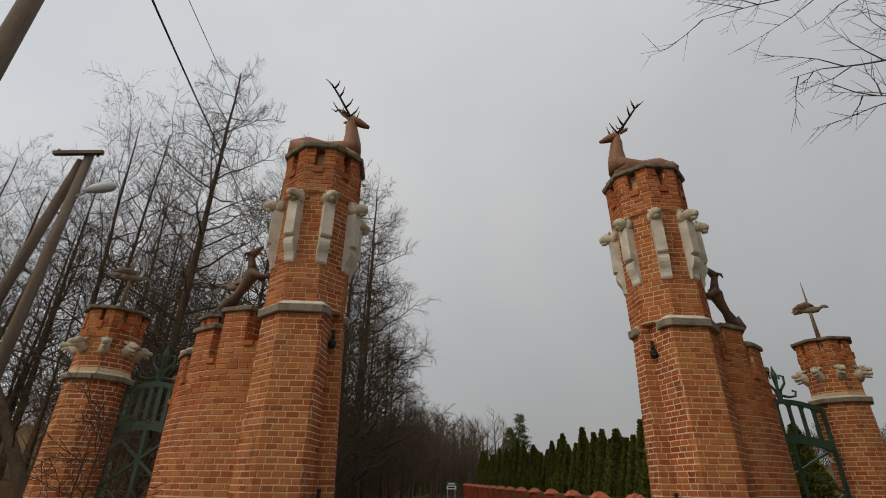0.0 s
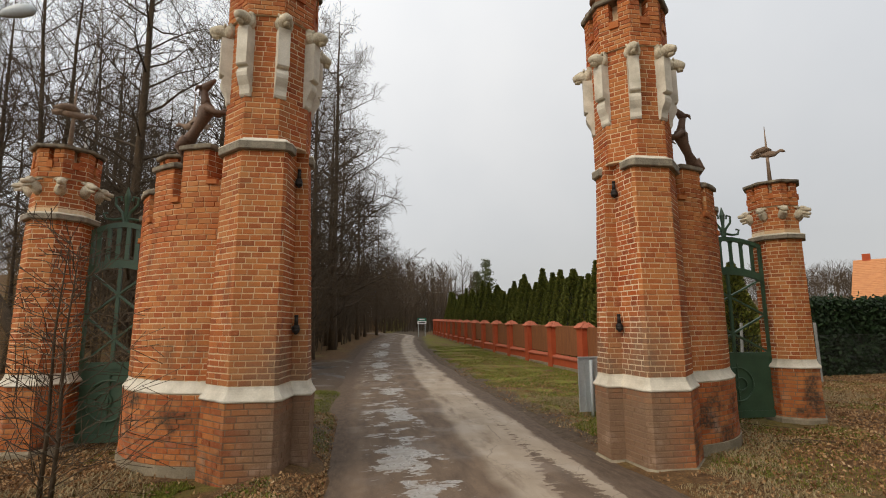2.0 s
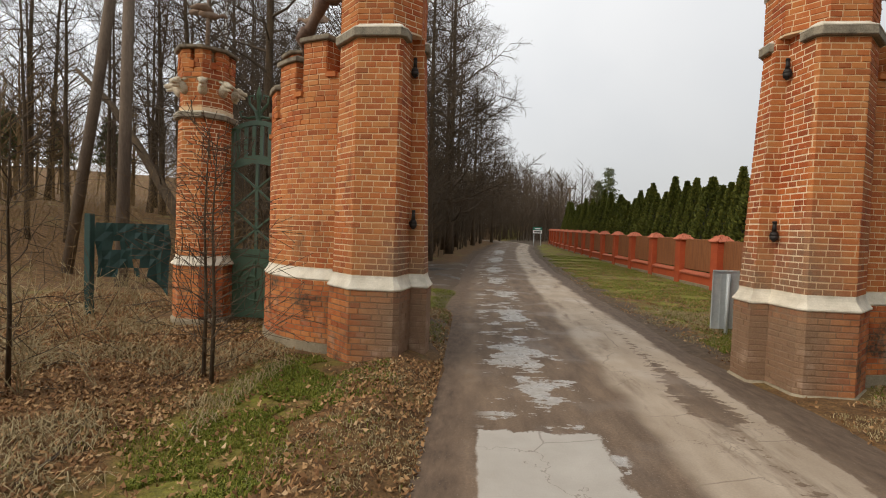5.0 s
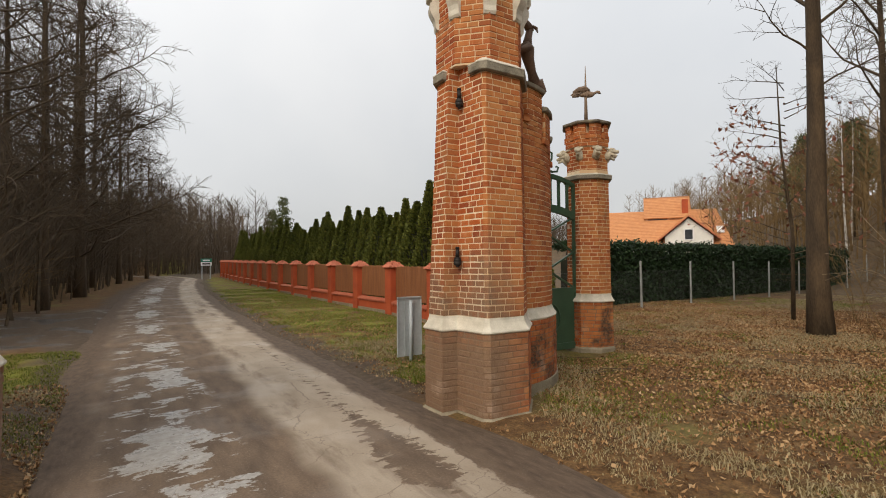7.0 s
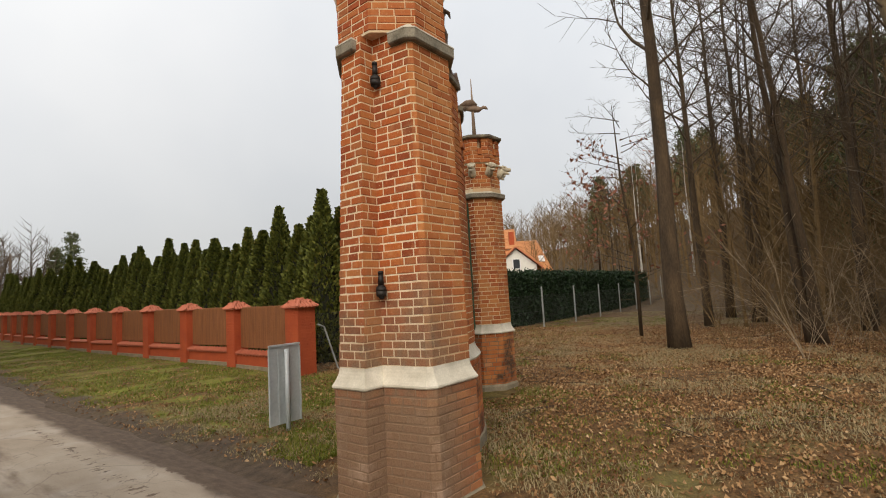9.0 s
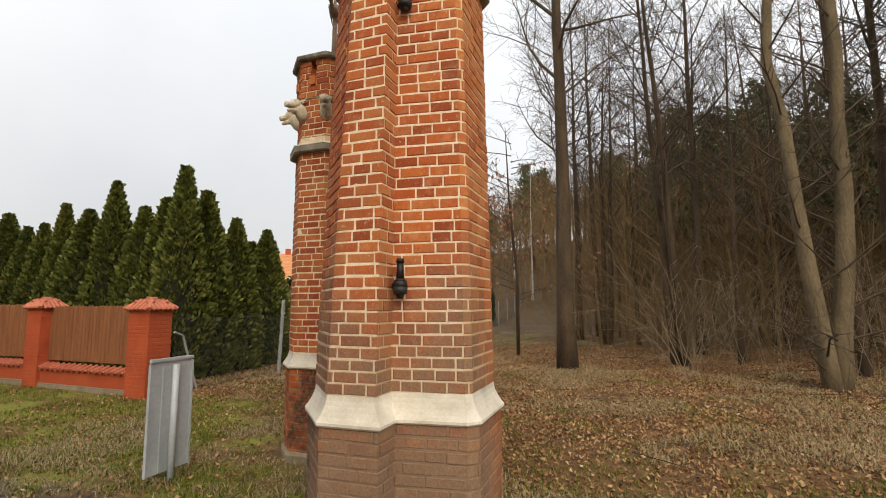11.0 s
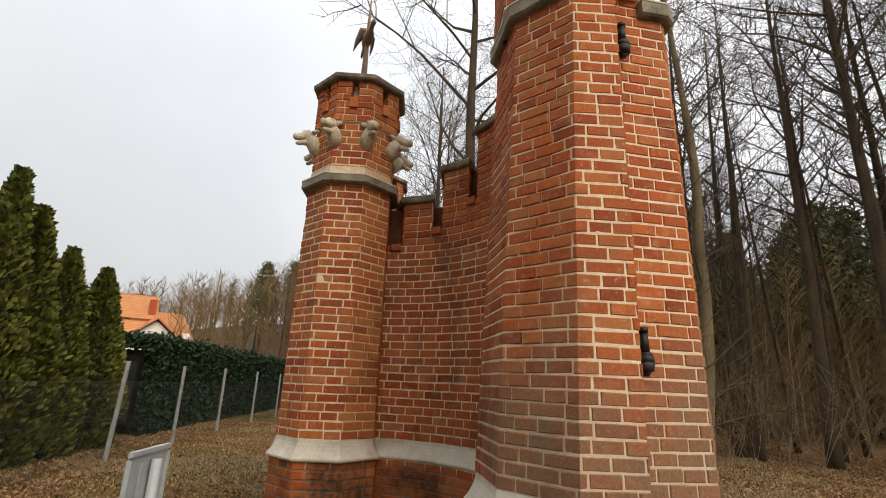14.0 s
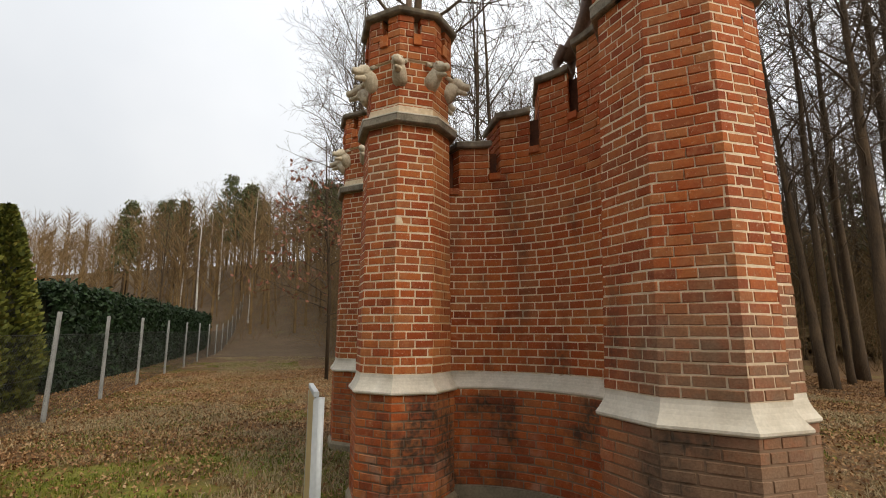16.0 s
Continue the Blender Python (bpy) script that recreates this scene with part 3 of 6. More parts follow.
def lay_bricks(line, z0, z1, lengths=(0.25, 0.12), closed=True, proud=0.005, seed=0, joint=0.0062, top=None):
    """Bricks course by course along a plan line, bent round its corners: a list of (verts, faces), one for each brick."""
    rng = random.Random(seed)
    def at(ring, s, cum):
        s = min(max(s, 0.0), cum[-1])
        k = 0
        while k < len(cum) - 2 and s > cum[k + 1]:
            k += 1
        u = (s - cum[k]) / max(1e-6, cum[k + 1] - cum[k])
        a, b = ring[k], ring[k + 1]
        return a[0] + (b[0] - a[0]) * u, a[1] + (b[1] - a[1]) * u

    bricks = []
    rows = max(1, round((z1 - z0) / COURSE))
    ch = (z1 - z0) / rows
    for r in range(rows):
        u = (r + 0.5) / rows
        row = [(a[0] + (b[0] - a[0]) * u, a[1] + (b[1] - a[1]) * u) for a, b in zip(line, top or line)]
        pts = [Vector(p) for p in row] + ([Vector(row[0])] if closed else [])
        cum = [0.0]
        for a, b in zip(pts, pts[1:]):
            cum.append(cum[-1] + (b - a).length)
        total = cum[-1]
        base, face = offset_poly(row, -0.004, closed), offset_poly(row, proud, closed)
        if closed:
            base, face = base + base[:1], face + face[:1]
        za, zb = z0 + r * ch + joint / 2, z0 + (r + 1) * ch - joint / 2
        s = -rng.uniform(0.0, 0.05) - (lengths[0] + joint) * (0.5 if r % 2 else 0.0)
        k = rng.randrange(len(lengths))
        while s < total - 0.03:
            ln = lengths[k % len(lengths)] * rng.uniform(0.93, 1.06)
            s0, s1 = max(s, 0.0), min(s + ln, total)
            s += ln + joint * rng.uniform(0.8, 1.3)
            k += 1
            if s1 - s0 < 0.03:
                continue
            ss = [s0] + [c for c in cum[1:-1] if s0 + 0.008 < c < s1 - 0.008] + [s1]
            e = 0.005
            t = 1 + rng.uniform(-0.3, 0.3)
            wave = lambda w: 0.006 * noise.noise((w * 0.9, r * 0.31, seed * 1.7))
            dz0, dz1 = wave(s0) + rng.uniform(-0.0015, 0.0015), wave(s1) + rng.uniform(-0.0015, 0.0015)
            n = len(ss)
            v = []
            for q, sq in enumerate(ss):
                f = at(face, sq + (e if q == 0 else -e if q == n - 1 else 0), cum)
                b = at(base, sq, cum)
                f = (b[0] + (f[0] - b[0]) * t, b[1] + (f[1] - b[1]) * t)
                dz = dz0 + (dz1 - dz0) * q / (n - 1)
                w0, w1 = (rng.uniform(0, 0.004), rng.uniform(0, 0.004)) if q in (0, n - 1) else (0, 0)
                v += [(b[0], b[1], za + dz), (f[0], f[1], za + e + dz + w0), (f[0], f[1], zb - e + dz - w1), (b[0], b[1], zb + dz)]
            fs = []
            for q in range(n - 1):
                o = 4 * q
                fs += [(o, o + 4, o + 5, o + 1), (o + 1, o + 5, o + 6, o + 2), (o + 2, o + 6, o + 7, o + 3)]
            fs += [(0, 1, 2, 3), (4 * n - 1, 4 * n - 2, 4 * n - 3, 4 * n - 4)]
            bricks.append((v, fs))
    return bricks


def joined_bricks(bricks, parent, material=None):
    verts, faces = [], []
    for v, f in bricks:
        o = len(verts)
        verts += v
        faces += [tuple(k + o for k in q) for q in f]
    ob = raw("brickwork", verts, faces, material or BRICK, parent)
    ob["kind"] = "stuff"
    return ob


LATER = []


def split_bricks(bricks, parent, keep, limit=300):
    """Bricks for which keep(centre) holds become pieces of their own, made last; the others are joined."""
    single, rest = [], []
    for v, f in bricks:
        c = Vector((sum(p[0] for p in v), sum(p[1] for p in v), sum(p[2] for p in v))) / len(v)
        (single if keep(c) and len(single) < limit else rest).append((v, f))
    LATER.append((single, parent))
    joined_bricks(rest, parent)


# ---- ground and lane ----
GROUND = -0.1


def road_mid(y):
    if y < 50:
        return 1.6 + 0.0018 * max(0.0, y - 10) ** 2
    return road_mid(49.999) + 0.17 * (y - 50) - 0.022 * (y - 50) ** 2


def height(x, y):
    h = GROUND + 0.05 * noise.noise((x * 0.3, y * 0.3, 3.1)) + 0.025 * noise.noise((x * 1.3, y * 1.3, 7.0))
    off = abs(x - road_mid(min(max(y, -60), 64)))
    if y < 66:
        h -= 0.07 * max(0.0, min(1.0, (2.3 - off) / 0.5))
    h += 0.12 * math.exp(-((x - 12.5) / 3.5) ** 2 - ((y - 1.5) / 6) ** 2)
    # a low bank of swept-up earth and leaves beside the lane
    h += (0.13 + 0.05 * noise.noise((x * 2, y * 1.5, 4.0))) * math.exp(-((x + 0.75) / 0.5) ** 2) * max(0.0, min(1.0, (y - 1.8) / 1.5)) * max(0.0, min(1.0, (11 - y) / 2))
    h += 0.012 * max(0.0, min(y, 90.0) - 12) * max(0.0, min(1.0, (30 - x) / 15))
    h += 2.4 * (1 - math.exp(-(max(0.0, -x - 9.5) / 7) ** 2)) * max(0.0, min(1.0, (y - 7) / 5))
    far = max(0.0, x - 27 - 0.95 * max(0.0, y - 6))
    h += 5.5 * (1 - math.exp(-(max(0.0, y - 74) / 22) ** 2)) * max(0.0, min(1.0, (26 - x) / 12))
    h += 7.0 * math.exp(-((x - 92) / 32) ** 2 - ((y - 88) / 34) ** 2)
    back = max(0.0, -y - 25)
    left = max(0.0, -x - 22)
    return h + 15 * (1 - math.exp(-(far / 42) ** 2)) + 5 * (1 - math.exp(-(left / 40) ** 2)) + 3 * (1 - math.exp(-(back / 40) ** 2))


def ground_sheet():
    xs = sorted({round(float(v), 3) for v in [*np.arange(-12, -2.4, 0.4), *np.arange(-2.4, 0.4, 0.1), *np.arange(0.4, 20, 0.4), *np.arange(-60, -12, 3), *np.arange(20, 120, 3), -600, -300, -150, -100, 160, 250, 400, 700]})
    ys = sorted({round(float(v), 3) for v in [*np.arange(-4, 20, 0.4), *np.arange(20, 60, 1.5), *np.arange(60, 140, 5), *np.arange(-60, -4, 3), -600, -300, -150, 200, 350, 600, 900]})
    verts = [(x, y, height(x, y)) for y in ys for x in xs]
    nx = len(xs)
    faces = [(j * nx + i, j * nx + i + 1, (j + 1) * nx + i + 1, (j + 1) * nx + i) for j in range(len(ys) - 1) for i in range(nx - 1)]
    return tagged(raw("ground", verts, faces, EARTH, smooth=True), "bare winter soil with moss and leaf litter", "ground", kind="structure")


def road_sheet():
    ys = [float(v) for v in [*np.arange(-40, -4, 2), *np.arange(-4, 20, 0.4), *np.arange(20, 66, 1.0)]]
    us = [float(v) for v in np.linspace(-2.25, 2.25, 19)]
    verts, uvs = [], []
    for y in ys:
        for u in us:
            bumpy = 0.014 * noise.noise((u * 1.1, y * 0.6, 1.0))
            verts.append((road_mid(y) + u, y, GROUND + 0.012 * max(0.0, y - 12) + 0.035 - 0.024 * u * u * (abs(u) / 2.2) + bumpy))
            uvs.append((u, y))
    n = len(us)
    faces = [(j * n + i, j * n + i + 1, (j + 1) * n + i + 1, (j + 1) * n + i) for j in range(len(ys) - 1) for i in range(n - 1)]
    ob = tagged(raw("road", verts, faces, ASPHALT, smooth=True), "worn patched asphalt lane, damp and muddy at its edges", "road", kind="structure")
    layer = ob.data.uv_layers.new(name="UVMap")
    for lp in ob.data.loops:
        layer.data[lp.index].uv = uvs[lp.vertex_index]
    return ob


ground_sheet()
road_sheet()

# ---- the gate: plan ----
MID = GATE_MID
TC = (4.1, 6.69)
# the whole gate stands turned two degrees
GATE = pose(4.1, 6.69, 0, 0, 0, -2.0) @ pose(-4.1, -6.69, 0)
PLAN_LOW = [(3.548, 6.585), (3.75, 6.585), (3.815, 6.125), (3.855, 6.09), (4.36, 6.09), (4.71, 6.44), (4.71, 6.93), (4.36, 7.27), (3.88, 7.22), (3.54, 6.905)]
# the shaft is battered: the same corners at the upper band
PLAN_HIGH = [(3.645, 6.565), (3.785, 6.565), (3.84, 6.18), (3.875, 6.145), (4.38, 6.145), (4.68, 6.45), (4.68, 6.86), (4.36, 7.16), (3.92, 7.11), (3.645, 6.82)]
PLAN_LOW, PLAN_HIGH = PLAN_LOW[6:] + PLAN_LOW[:6], PLAN_HIGH[6:] + PLAN_HIGH[:6]
UP_C = (4.175, 6.68)
A_AT, B_AT, B_LEFT = (5.80, 8.40), (8.06, 8.42), (7.50, 8.15)
ARC_C, R_IN, R_OUT = (4.55, 8.22), 1.27, 1.67


def mirror(poly, side):
    return poly if side > 0 else [(2 * MID - x, y) for x, y in reversed(poly)]


def mx(p, side):
    return tuple(p) if side > 0 else (2 * MID - p[0], *p[1:])


def flip(verts, side):
    return [mx(v, side) for v in verts]


def crown_ring(parent, centre, a, z0, z1, z2, slot, seed, deep=0.13):
    """A parapet: a full ring of bricks, then eight corner merlons with slots between, each slot with a sill brick."""
    o = octagon(*centre, a)
    part("crown", prism(octagon(*centre, a - 0.003), z0, z1), MORTAR, parent)
    part("crown_core", prism(octagon(*centre, a - deep), z1 - 0.01, z2), MORTAR, parent)
    joined_bricks(lay_bricks(o, z0, z1, (0.17, 0.125), seed=seed), parent)
    inner = octagon(*centre, a - deep)
    for k in range(8):
        p, c, n = Vector(o[k - 1]), Vector(o[k]), Vector(o[(k + 1) % 8])
        ip, ic, inn = Vector(inner[k - 1]), Vector(inner[k]), Vector(inner[(k + 1) % 8])
        side = (n - c).length
        f = (side / 2 - slot / 2) / side
        poly = [c + (p - c) * f, c, c + (n - c) * f, ic + (inn - ic) * f, ic, ic + (ip - ic) * f]
        poly = [tuple(q) for q in poly]
        part("merlon", prism(offset_poly(poly, -0.004), z1 - 0.005, z2), MORTAR, parent)
        joined_bricks(lay_bricks(poly, z1, z2, (0.17, 0.12), seed=seed + k), parent)
        m, d = (c + n) / 2, (n - c).normalized()
        out = Vector((d.y, -d.x))
        sill = [m - d * (slot * 0.5) + out * 0.028, m + d * (slot * 0.5) + out * 0.028, m + d * (slot * 0.5) - out * deep * 0.8, m - d * (slot * 0.5) - out * deep * 0.8]
        sill = [tuple(q) for q in sill]
        part("sill", loft([(z1 - 0.075, sill), (z1 - 0.005, sill), (z1 + 0.03, [sill[0], sill[1], sill[2], sill[3]])]), BRICK, parent)


def capstone(parent, centre, a, z0, z1):
    part("capstone", loft([(z0, octagon(*centre, a - 0.015)), (z0 + 0.015, octagon(*centre, a)), (z1 - 0.035, octagon(*centre, a + 0.004)), (z1, octagon(*centre, a - 0.14))]), CAPSTONE, parent, "dark weathered capstone")


def head_lists(lion, seed):
    """An animal head that juts outward along +x from a wall at x = 0."""
    rng = random.Random(seed)
    v, f = [], []
    j = rng.uniform(-0.012, 0.012)
    if lion:
        tube(v, f, [(-0.02, 0, -0.02), (0.05, 0, 0), (0.13, j, 0.015), (0.19, j, 0.0), (0.235, j, -0.015), (0.25, j, -0.02)], [0.075, 0.098, 0.092, 0.07, 0.052, 0.03], 9)
        for s in (-1, 1):
            tube(v, f, [(0.08, s * 0.065, 0.06), (0.085, s * 0.085, 0.105)], [0.028, 0.012], 5)
        tube(v, f, [(-0.02, 0, 0.0), (0.02, 0, 0.0), (0.06, 0, 0.0), (0.08, 0, 0.0)], [0.10, 0.118, 0.115, 0.095], 11)
        tube(v, f, [(0.15, j, -0.06), (0.225, j, -0.07)], [0.045, 0.028], 6)
    else:
        # neck, skull, long muzzle, open lower jaw, pricked ears, brows
        tube(v, f, [(-0.03, 0, -0.10), (0.02, 0, -0.065), (0.06, j, -0.02), (0.10, j, 0.015)], [0.085, 0.085, 0.075, 0.062], 10, 0.85)
        tube(v, f, [(0.06, j, 0.03), (0.10, j, 0.035), (0.14, j, 0.025), (0.17, j, 0.008), (0.21, j, 0.0), (0.235, j, -0.004), (0.245, j, -0.006)], [0.045, 0.066, 0.06, 0.042, 0.036, 0.034, 0.016], 10, 0.9)
        tube(v, f, [(0.10, j, -0.03), (0.15, j, -0.048), (0.20, j, -0.066), (0.215, j, -0.068)], [0.045, 0.027, 0.021, 0.01], 8)
        for s in (-1, 1):
            tube(v, f, [(0.07, s * 0.045, 0.055), (0.035, s * 0.062, 0.078), (0.0, s * 0.064, 0.082)], [0.024, 0.02, 0.005], 6)
            tube(v, f, [(0.125, s * 0.03, 0.066), (0.15, s * 0.042, 0.052), (0.155, s * 0.044, 0.044)], [0.016, 0.014, 0.006], 6)
    return v, f


def placed(lists, centre, r, z, angle):
    v, f = lists
    m = Matrix.Translation((centre[0] + r * math.cos(angle), centre[1] + r * math.sin(angle), z)) @ Matrix.Rotation(angle, 4, "Z")
    return [tuple(m @ Vector(p)) for p in v], f


def bracket_lists():
    """A tall stone fin, stepped and scrolled at its foot; +x is outward, wall at x = 0, z from 0 down."""
    prof = [(-0.08, 0.0), (0.15, 0.0), (0.15, -0.50), (0.135, -0.52), (0.095, -0.525), (0.09, -0.545), (0.115, -0.565), (0.125, -0.61), (0.118, -0.66), (0.095, -0.71), (0.065, -0.76), (0.05, -0.81), (0.048, -0.87), (0.03, -0.9), (-0.08, -0.9)]
    w = 0.075
    v = [(x, -w, z) for x, z in prof] + [(x, w, z) for x, z in prof]
    n = len(prof)
    f = [tuple(range(n)), tuple(reversed(range(n, 2 * n)))]
    f += [(k, k + n, (k + 1) % n + n, (k + 1) % n) for k in range(n)]
    return v, f


def hinge(parent, x, y, z, side):
    """A wrought-iron pintle let into the joint: an arm, a collar and an upright pin."""
    v, f = [], []
    for zz0, zz1, r0, r1 in ((-0.07, -0.045, 0.016, 0.03), (-0.045, 0.0, 0.042, 0.048), (0.0, 0.035, 0.048, 0.042), (0.035, 0.05, 0.042, 0.028), (0.05, 0.15, 0.026, 0.021), (0.15, 0.175, 0.026, 0.024)):
        tube(v, f, [(x, y, z + zz0), (x, y, z + zz1)], [r0, r1], 12)
    tube(v, f, [(x, y, z + 0.01), (x + 0.05, y + 0.06, z + 0.01), (x + 0.12, y + 0.12, z + 0.01)], [0.026, 0.024, 0.024], 8)
    raw("hinge_pin", flip(v, side), f, IRON, parent, "black wrought-iron gate pintle", True)


def main_tower(side):
    what = "tall octagonal red brick gate tower with pale stone bands"
    t = thing("gate_tower", what, "gate tower", GATE, group="gate towers")
    c = mx(UP_C, side)
    low, high = mirror(PLAN_LOW, side), mirror(PLAN_HIGH, side)
    foot = offset_poly(low, 0.042)
    part("footing", loft([(-0.4, offset_poly(low, 0.10)), (-0.15, offset_poly(low, 0.09)), (-0.115, offset_poly(low, 0.062))]), CONCRETE, t, "rough concrete footing")
    part("plinth", prism(foot, -0.3, 0.82), MORTAR, t)
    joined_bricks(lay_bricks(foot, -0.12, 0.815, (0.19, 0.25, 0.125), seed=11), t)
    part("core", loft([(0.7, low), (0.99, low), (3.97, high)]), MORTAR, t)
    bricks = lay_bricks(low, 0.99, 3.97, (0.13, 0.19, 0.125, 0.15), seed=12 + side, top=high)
    if side > 0:
        split_bricks(bricks, t, lambda p: p.x < 4.0 and p.z < 2.75)
    else:
        joined_bricks(bricks, t)
    band(low, 0.815, 0.99, 0.066, 0.0, t, STONE, label="pale stone plinth moulding")
    # the upper band breaks off at the hinge recess
    for line in ([(3.825, 6.29), (3.84, 6.18), (3.875, 6.145), (4.38, 6.145), (4.68, 6.45), (4.68, 6.86), (4.36, 7.16), (4.15, 7.13), (4.15, 6.4)], [(3.645, 6.68), (3.8, 6.68), (4.1, 6.9), (4.1, 7.13), (3.92, 7.11), (3.645, 6.82)]):
        string_course(mirror(line, side), 3.83, 4.0, 0.062, -0.015, t)
    part("shaft", prism(octagon(*c, 0.511), 3.96, 5.7), MORTAR, t)
    joined_bricks(lay_bricks(octagon(*c, 0.512), 3.975, 5.66, (0.17, 0.13, 0.15), seed=15), t)
    crown_ring(t, c, 0.55, 5.66, 6.06, 6.42, 0.14, 20)
    capstone(t, c, 0.603, 6.42, 6.52)
    fin = bracket_lists()
    for k in range(8):
        a = math.pi / 8 + k * math.pi / 4
        v, f = placed(fin, c, 0.525, 5.44, a)
        b = raw("bracket", v, f, STONE, t, "pale stone bracket with a carved beast head")
        v, f = placed(head_lists(True, k), c, 0.565, 5.53, a)
        raw("beast_head", v, f, HEADSTONE, b, smooth=True)
        v, f = placed(([(-0.06, -0.07, -0.1), (0.1, -0.07, -0.1), (0.1, 0.07, -0.1), (-0.06, 0.07, -0.1), (-0.06, -0.075, 0.14), (0.05, -0.075, 0.14), (0.05, 0.075, 0.14), (-0.06, 0.075, 0.14)], [(3, 2, 1, 0), (4, 5, 6, 7), (0, 1, 5, 4), (1, 2, 6, 5), (2, 3, 7, 6), (3, 0, 4, 7)]), c, 0.545, 5.53, a)
        raw("bracket_block", v, f, HEADSTONE, b)
    hinge(t, 3.70, 6.50, 1.635, side)
    hinge(t, 3.735, 6.49, 3.535, side)
    return t


def small_tower(at, side, near):
    c = mx(at, side)
    t = thing("gate_turret", "small octagonal brick turret with carved stone animal heads", "turret", GATE, group="gate turrets")
    o, pl = octagon(*c, 0.385), octagon(*c, 0.43)
    part("footing", loft([(-0.4, octagon(*c, 0.465)), (-0.02, octagon(*c, 0.46)), (0.015, octagon(*c, 0.437))]), CONCRETE, t, "rough concrete footing")
    part("plinth", prism(pl, -0.3, 0.88), MORTAR, t)
    joined_bricks(lay_bricks(pl, -0.10, 0.865, (0.19, 0.13, 0.16), seed=31), t)
    wide = octagon(*c, 0.403)
    part("core", loft([(0.8, wide), (1.02, wide), (3.4, o)]), MORTAR, t)
    bricks = lay_bricks(wide, 1.02, 3.22, (0.19, 0.13, 0.16), seed=32, top=o)
    if near and side > 0:
        split_bricks(bricks, t, lambda p: p.x < 6.0 and p.y > 7.9, 220)
    else:
        joined_bricks(bricks, t)
    band(wide, 0.86, 1.02, 0.062, 0.0, t, STONE, label="pale stone plinth moulding")
    string_course(o, 3.22, 3.35, 0.07, -0.012, t)
    neck = octagon(*c, 0.375)
    part("neck", prism(neck, 3.3, 3.9), MORTAR, t)
    joined_bricks(lay_bricks(neck, 3.35, 3.85, (0.17, 0.12), seed=33), t)
    crown_ring(t, c, 0.40, 3.86, 4.08, 4.30, 0.075, 40, 0.09)
    capstone(t, c, 0.455, 4.30, 4.385)
    for k in range(8):
        a = math.pi / 8 + k * math.pi / 4
        v, f = placed(head_lists(False, 50 + k), c, 0.385, 3.75, a)
        raw("animal_head", v, f, HEADSTONE, t, "pale carved stone animal head", True)
    return t


def arc(r, a0, a1, n):
    return [(ARC_C[0] + r * math.cos(radians(a0 + (a1 - a0) * k / n)), ARC_C[1] + r * math.sin(radians(a0 + (a1 - a0) * k / n))) for k in range(n + 1)]


def sector(a0, a1, n, grow=0.0):
    return arc(R_OUT + grow, a0, a1, n) + arc(R_IN - grow, a1, a0, n)


SLOTS = [(-86.5, -81.5), (-68.5, -63.5), (-49.5, -44.5), (-31.0, -26.0), (-12.5, -7.5)]
SKEW = 4.0


def raked(a0, a1, n, grow=0.0):
    """A block of wall whose ends are raked: farther round on the outer face."""
    return arc(R_OUT + grow, a0 + SKEW, a1 + SKEW, n) + arc(R_IN - grow, a1 - SKEW, a0 - SKEW, n)


ROW = 0.0716
TOPS = [2.76 + ROW * n for n in (17, 14, 10, 6)]
SILLS = [2.76 + ROW * n for n in (11, 8, 5, 2, 0)]


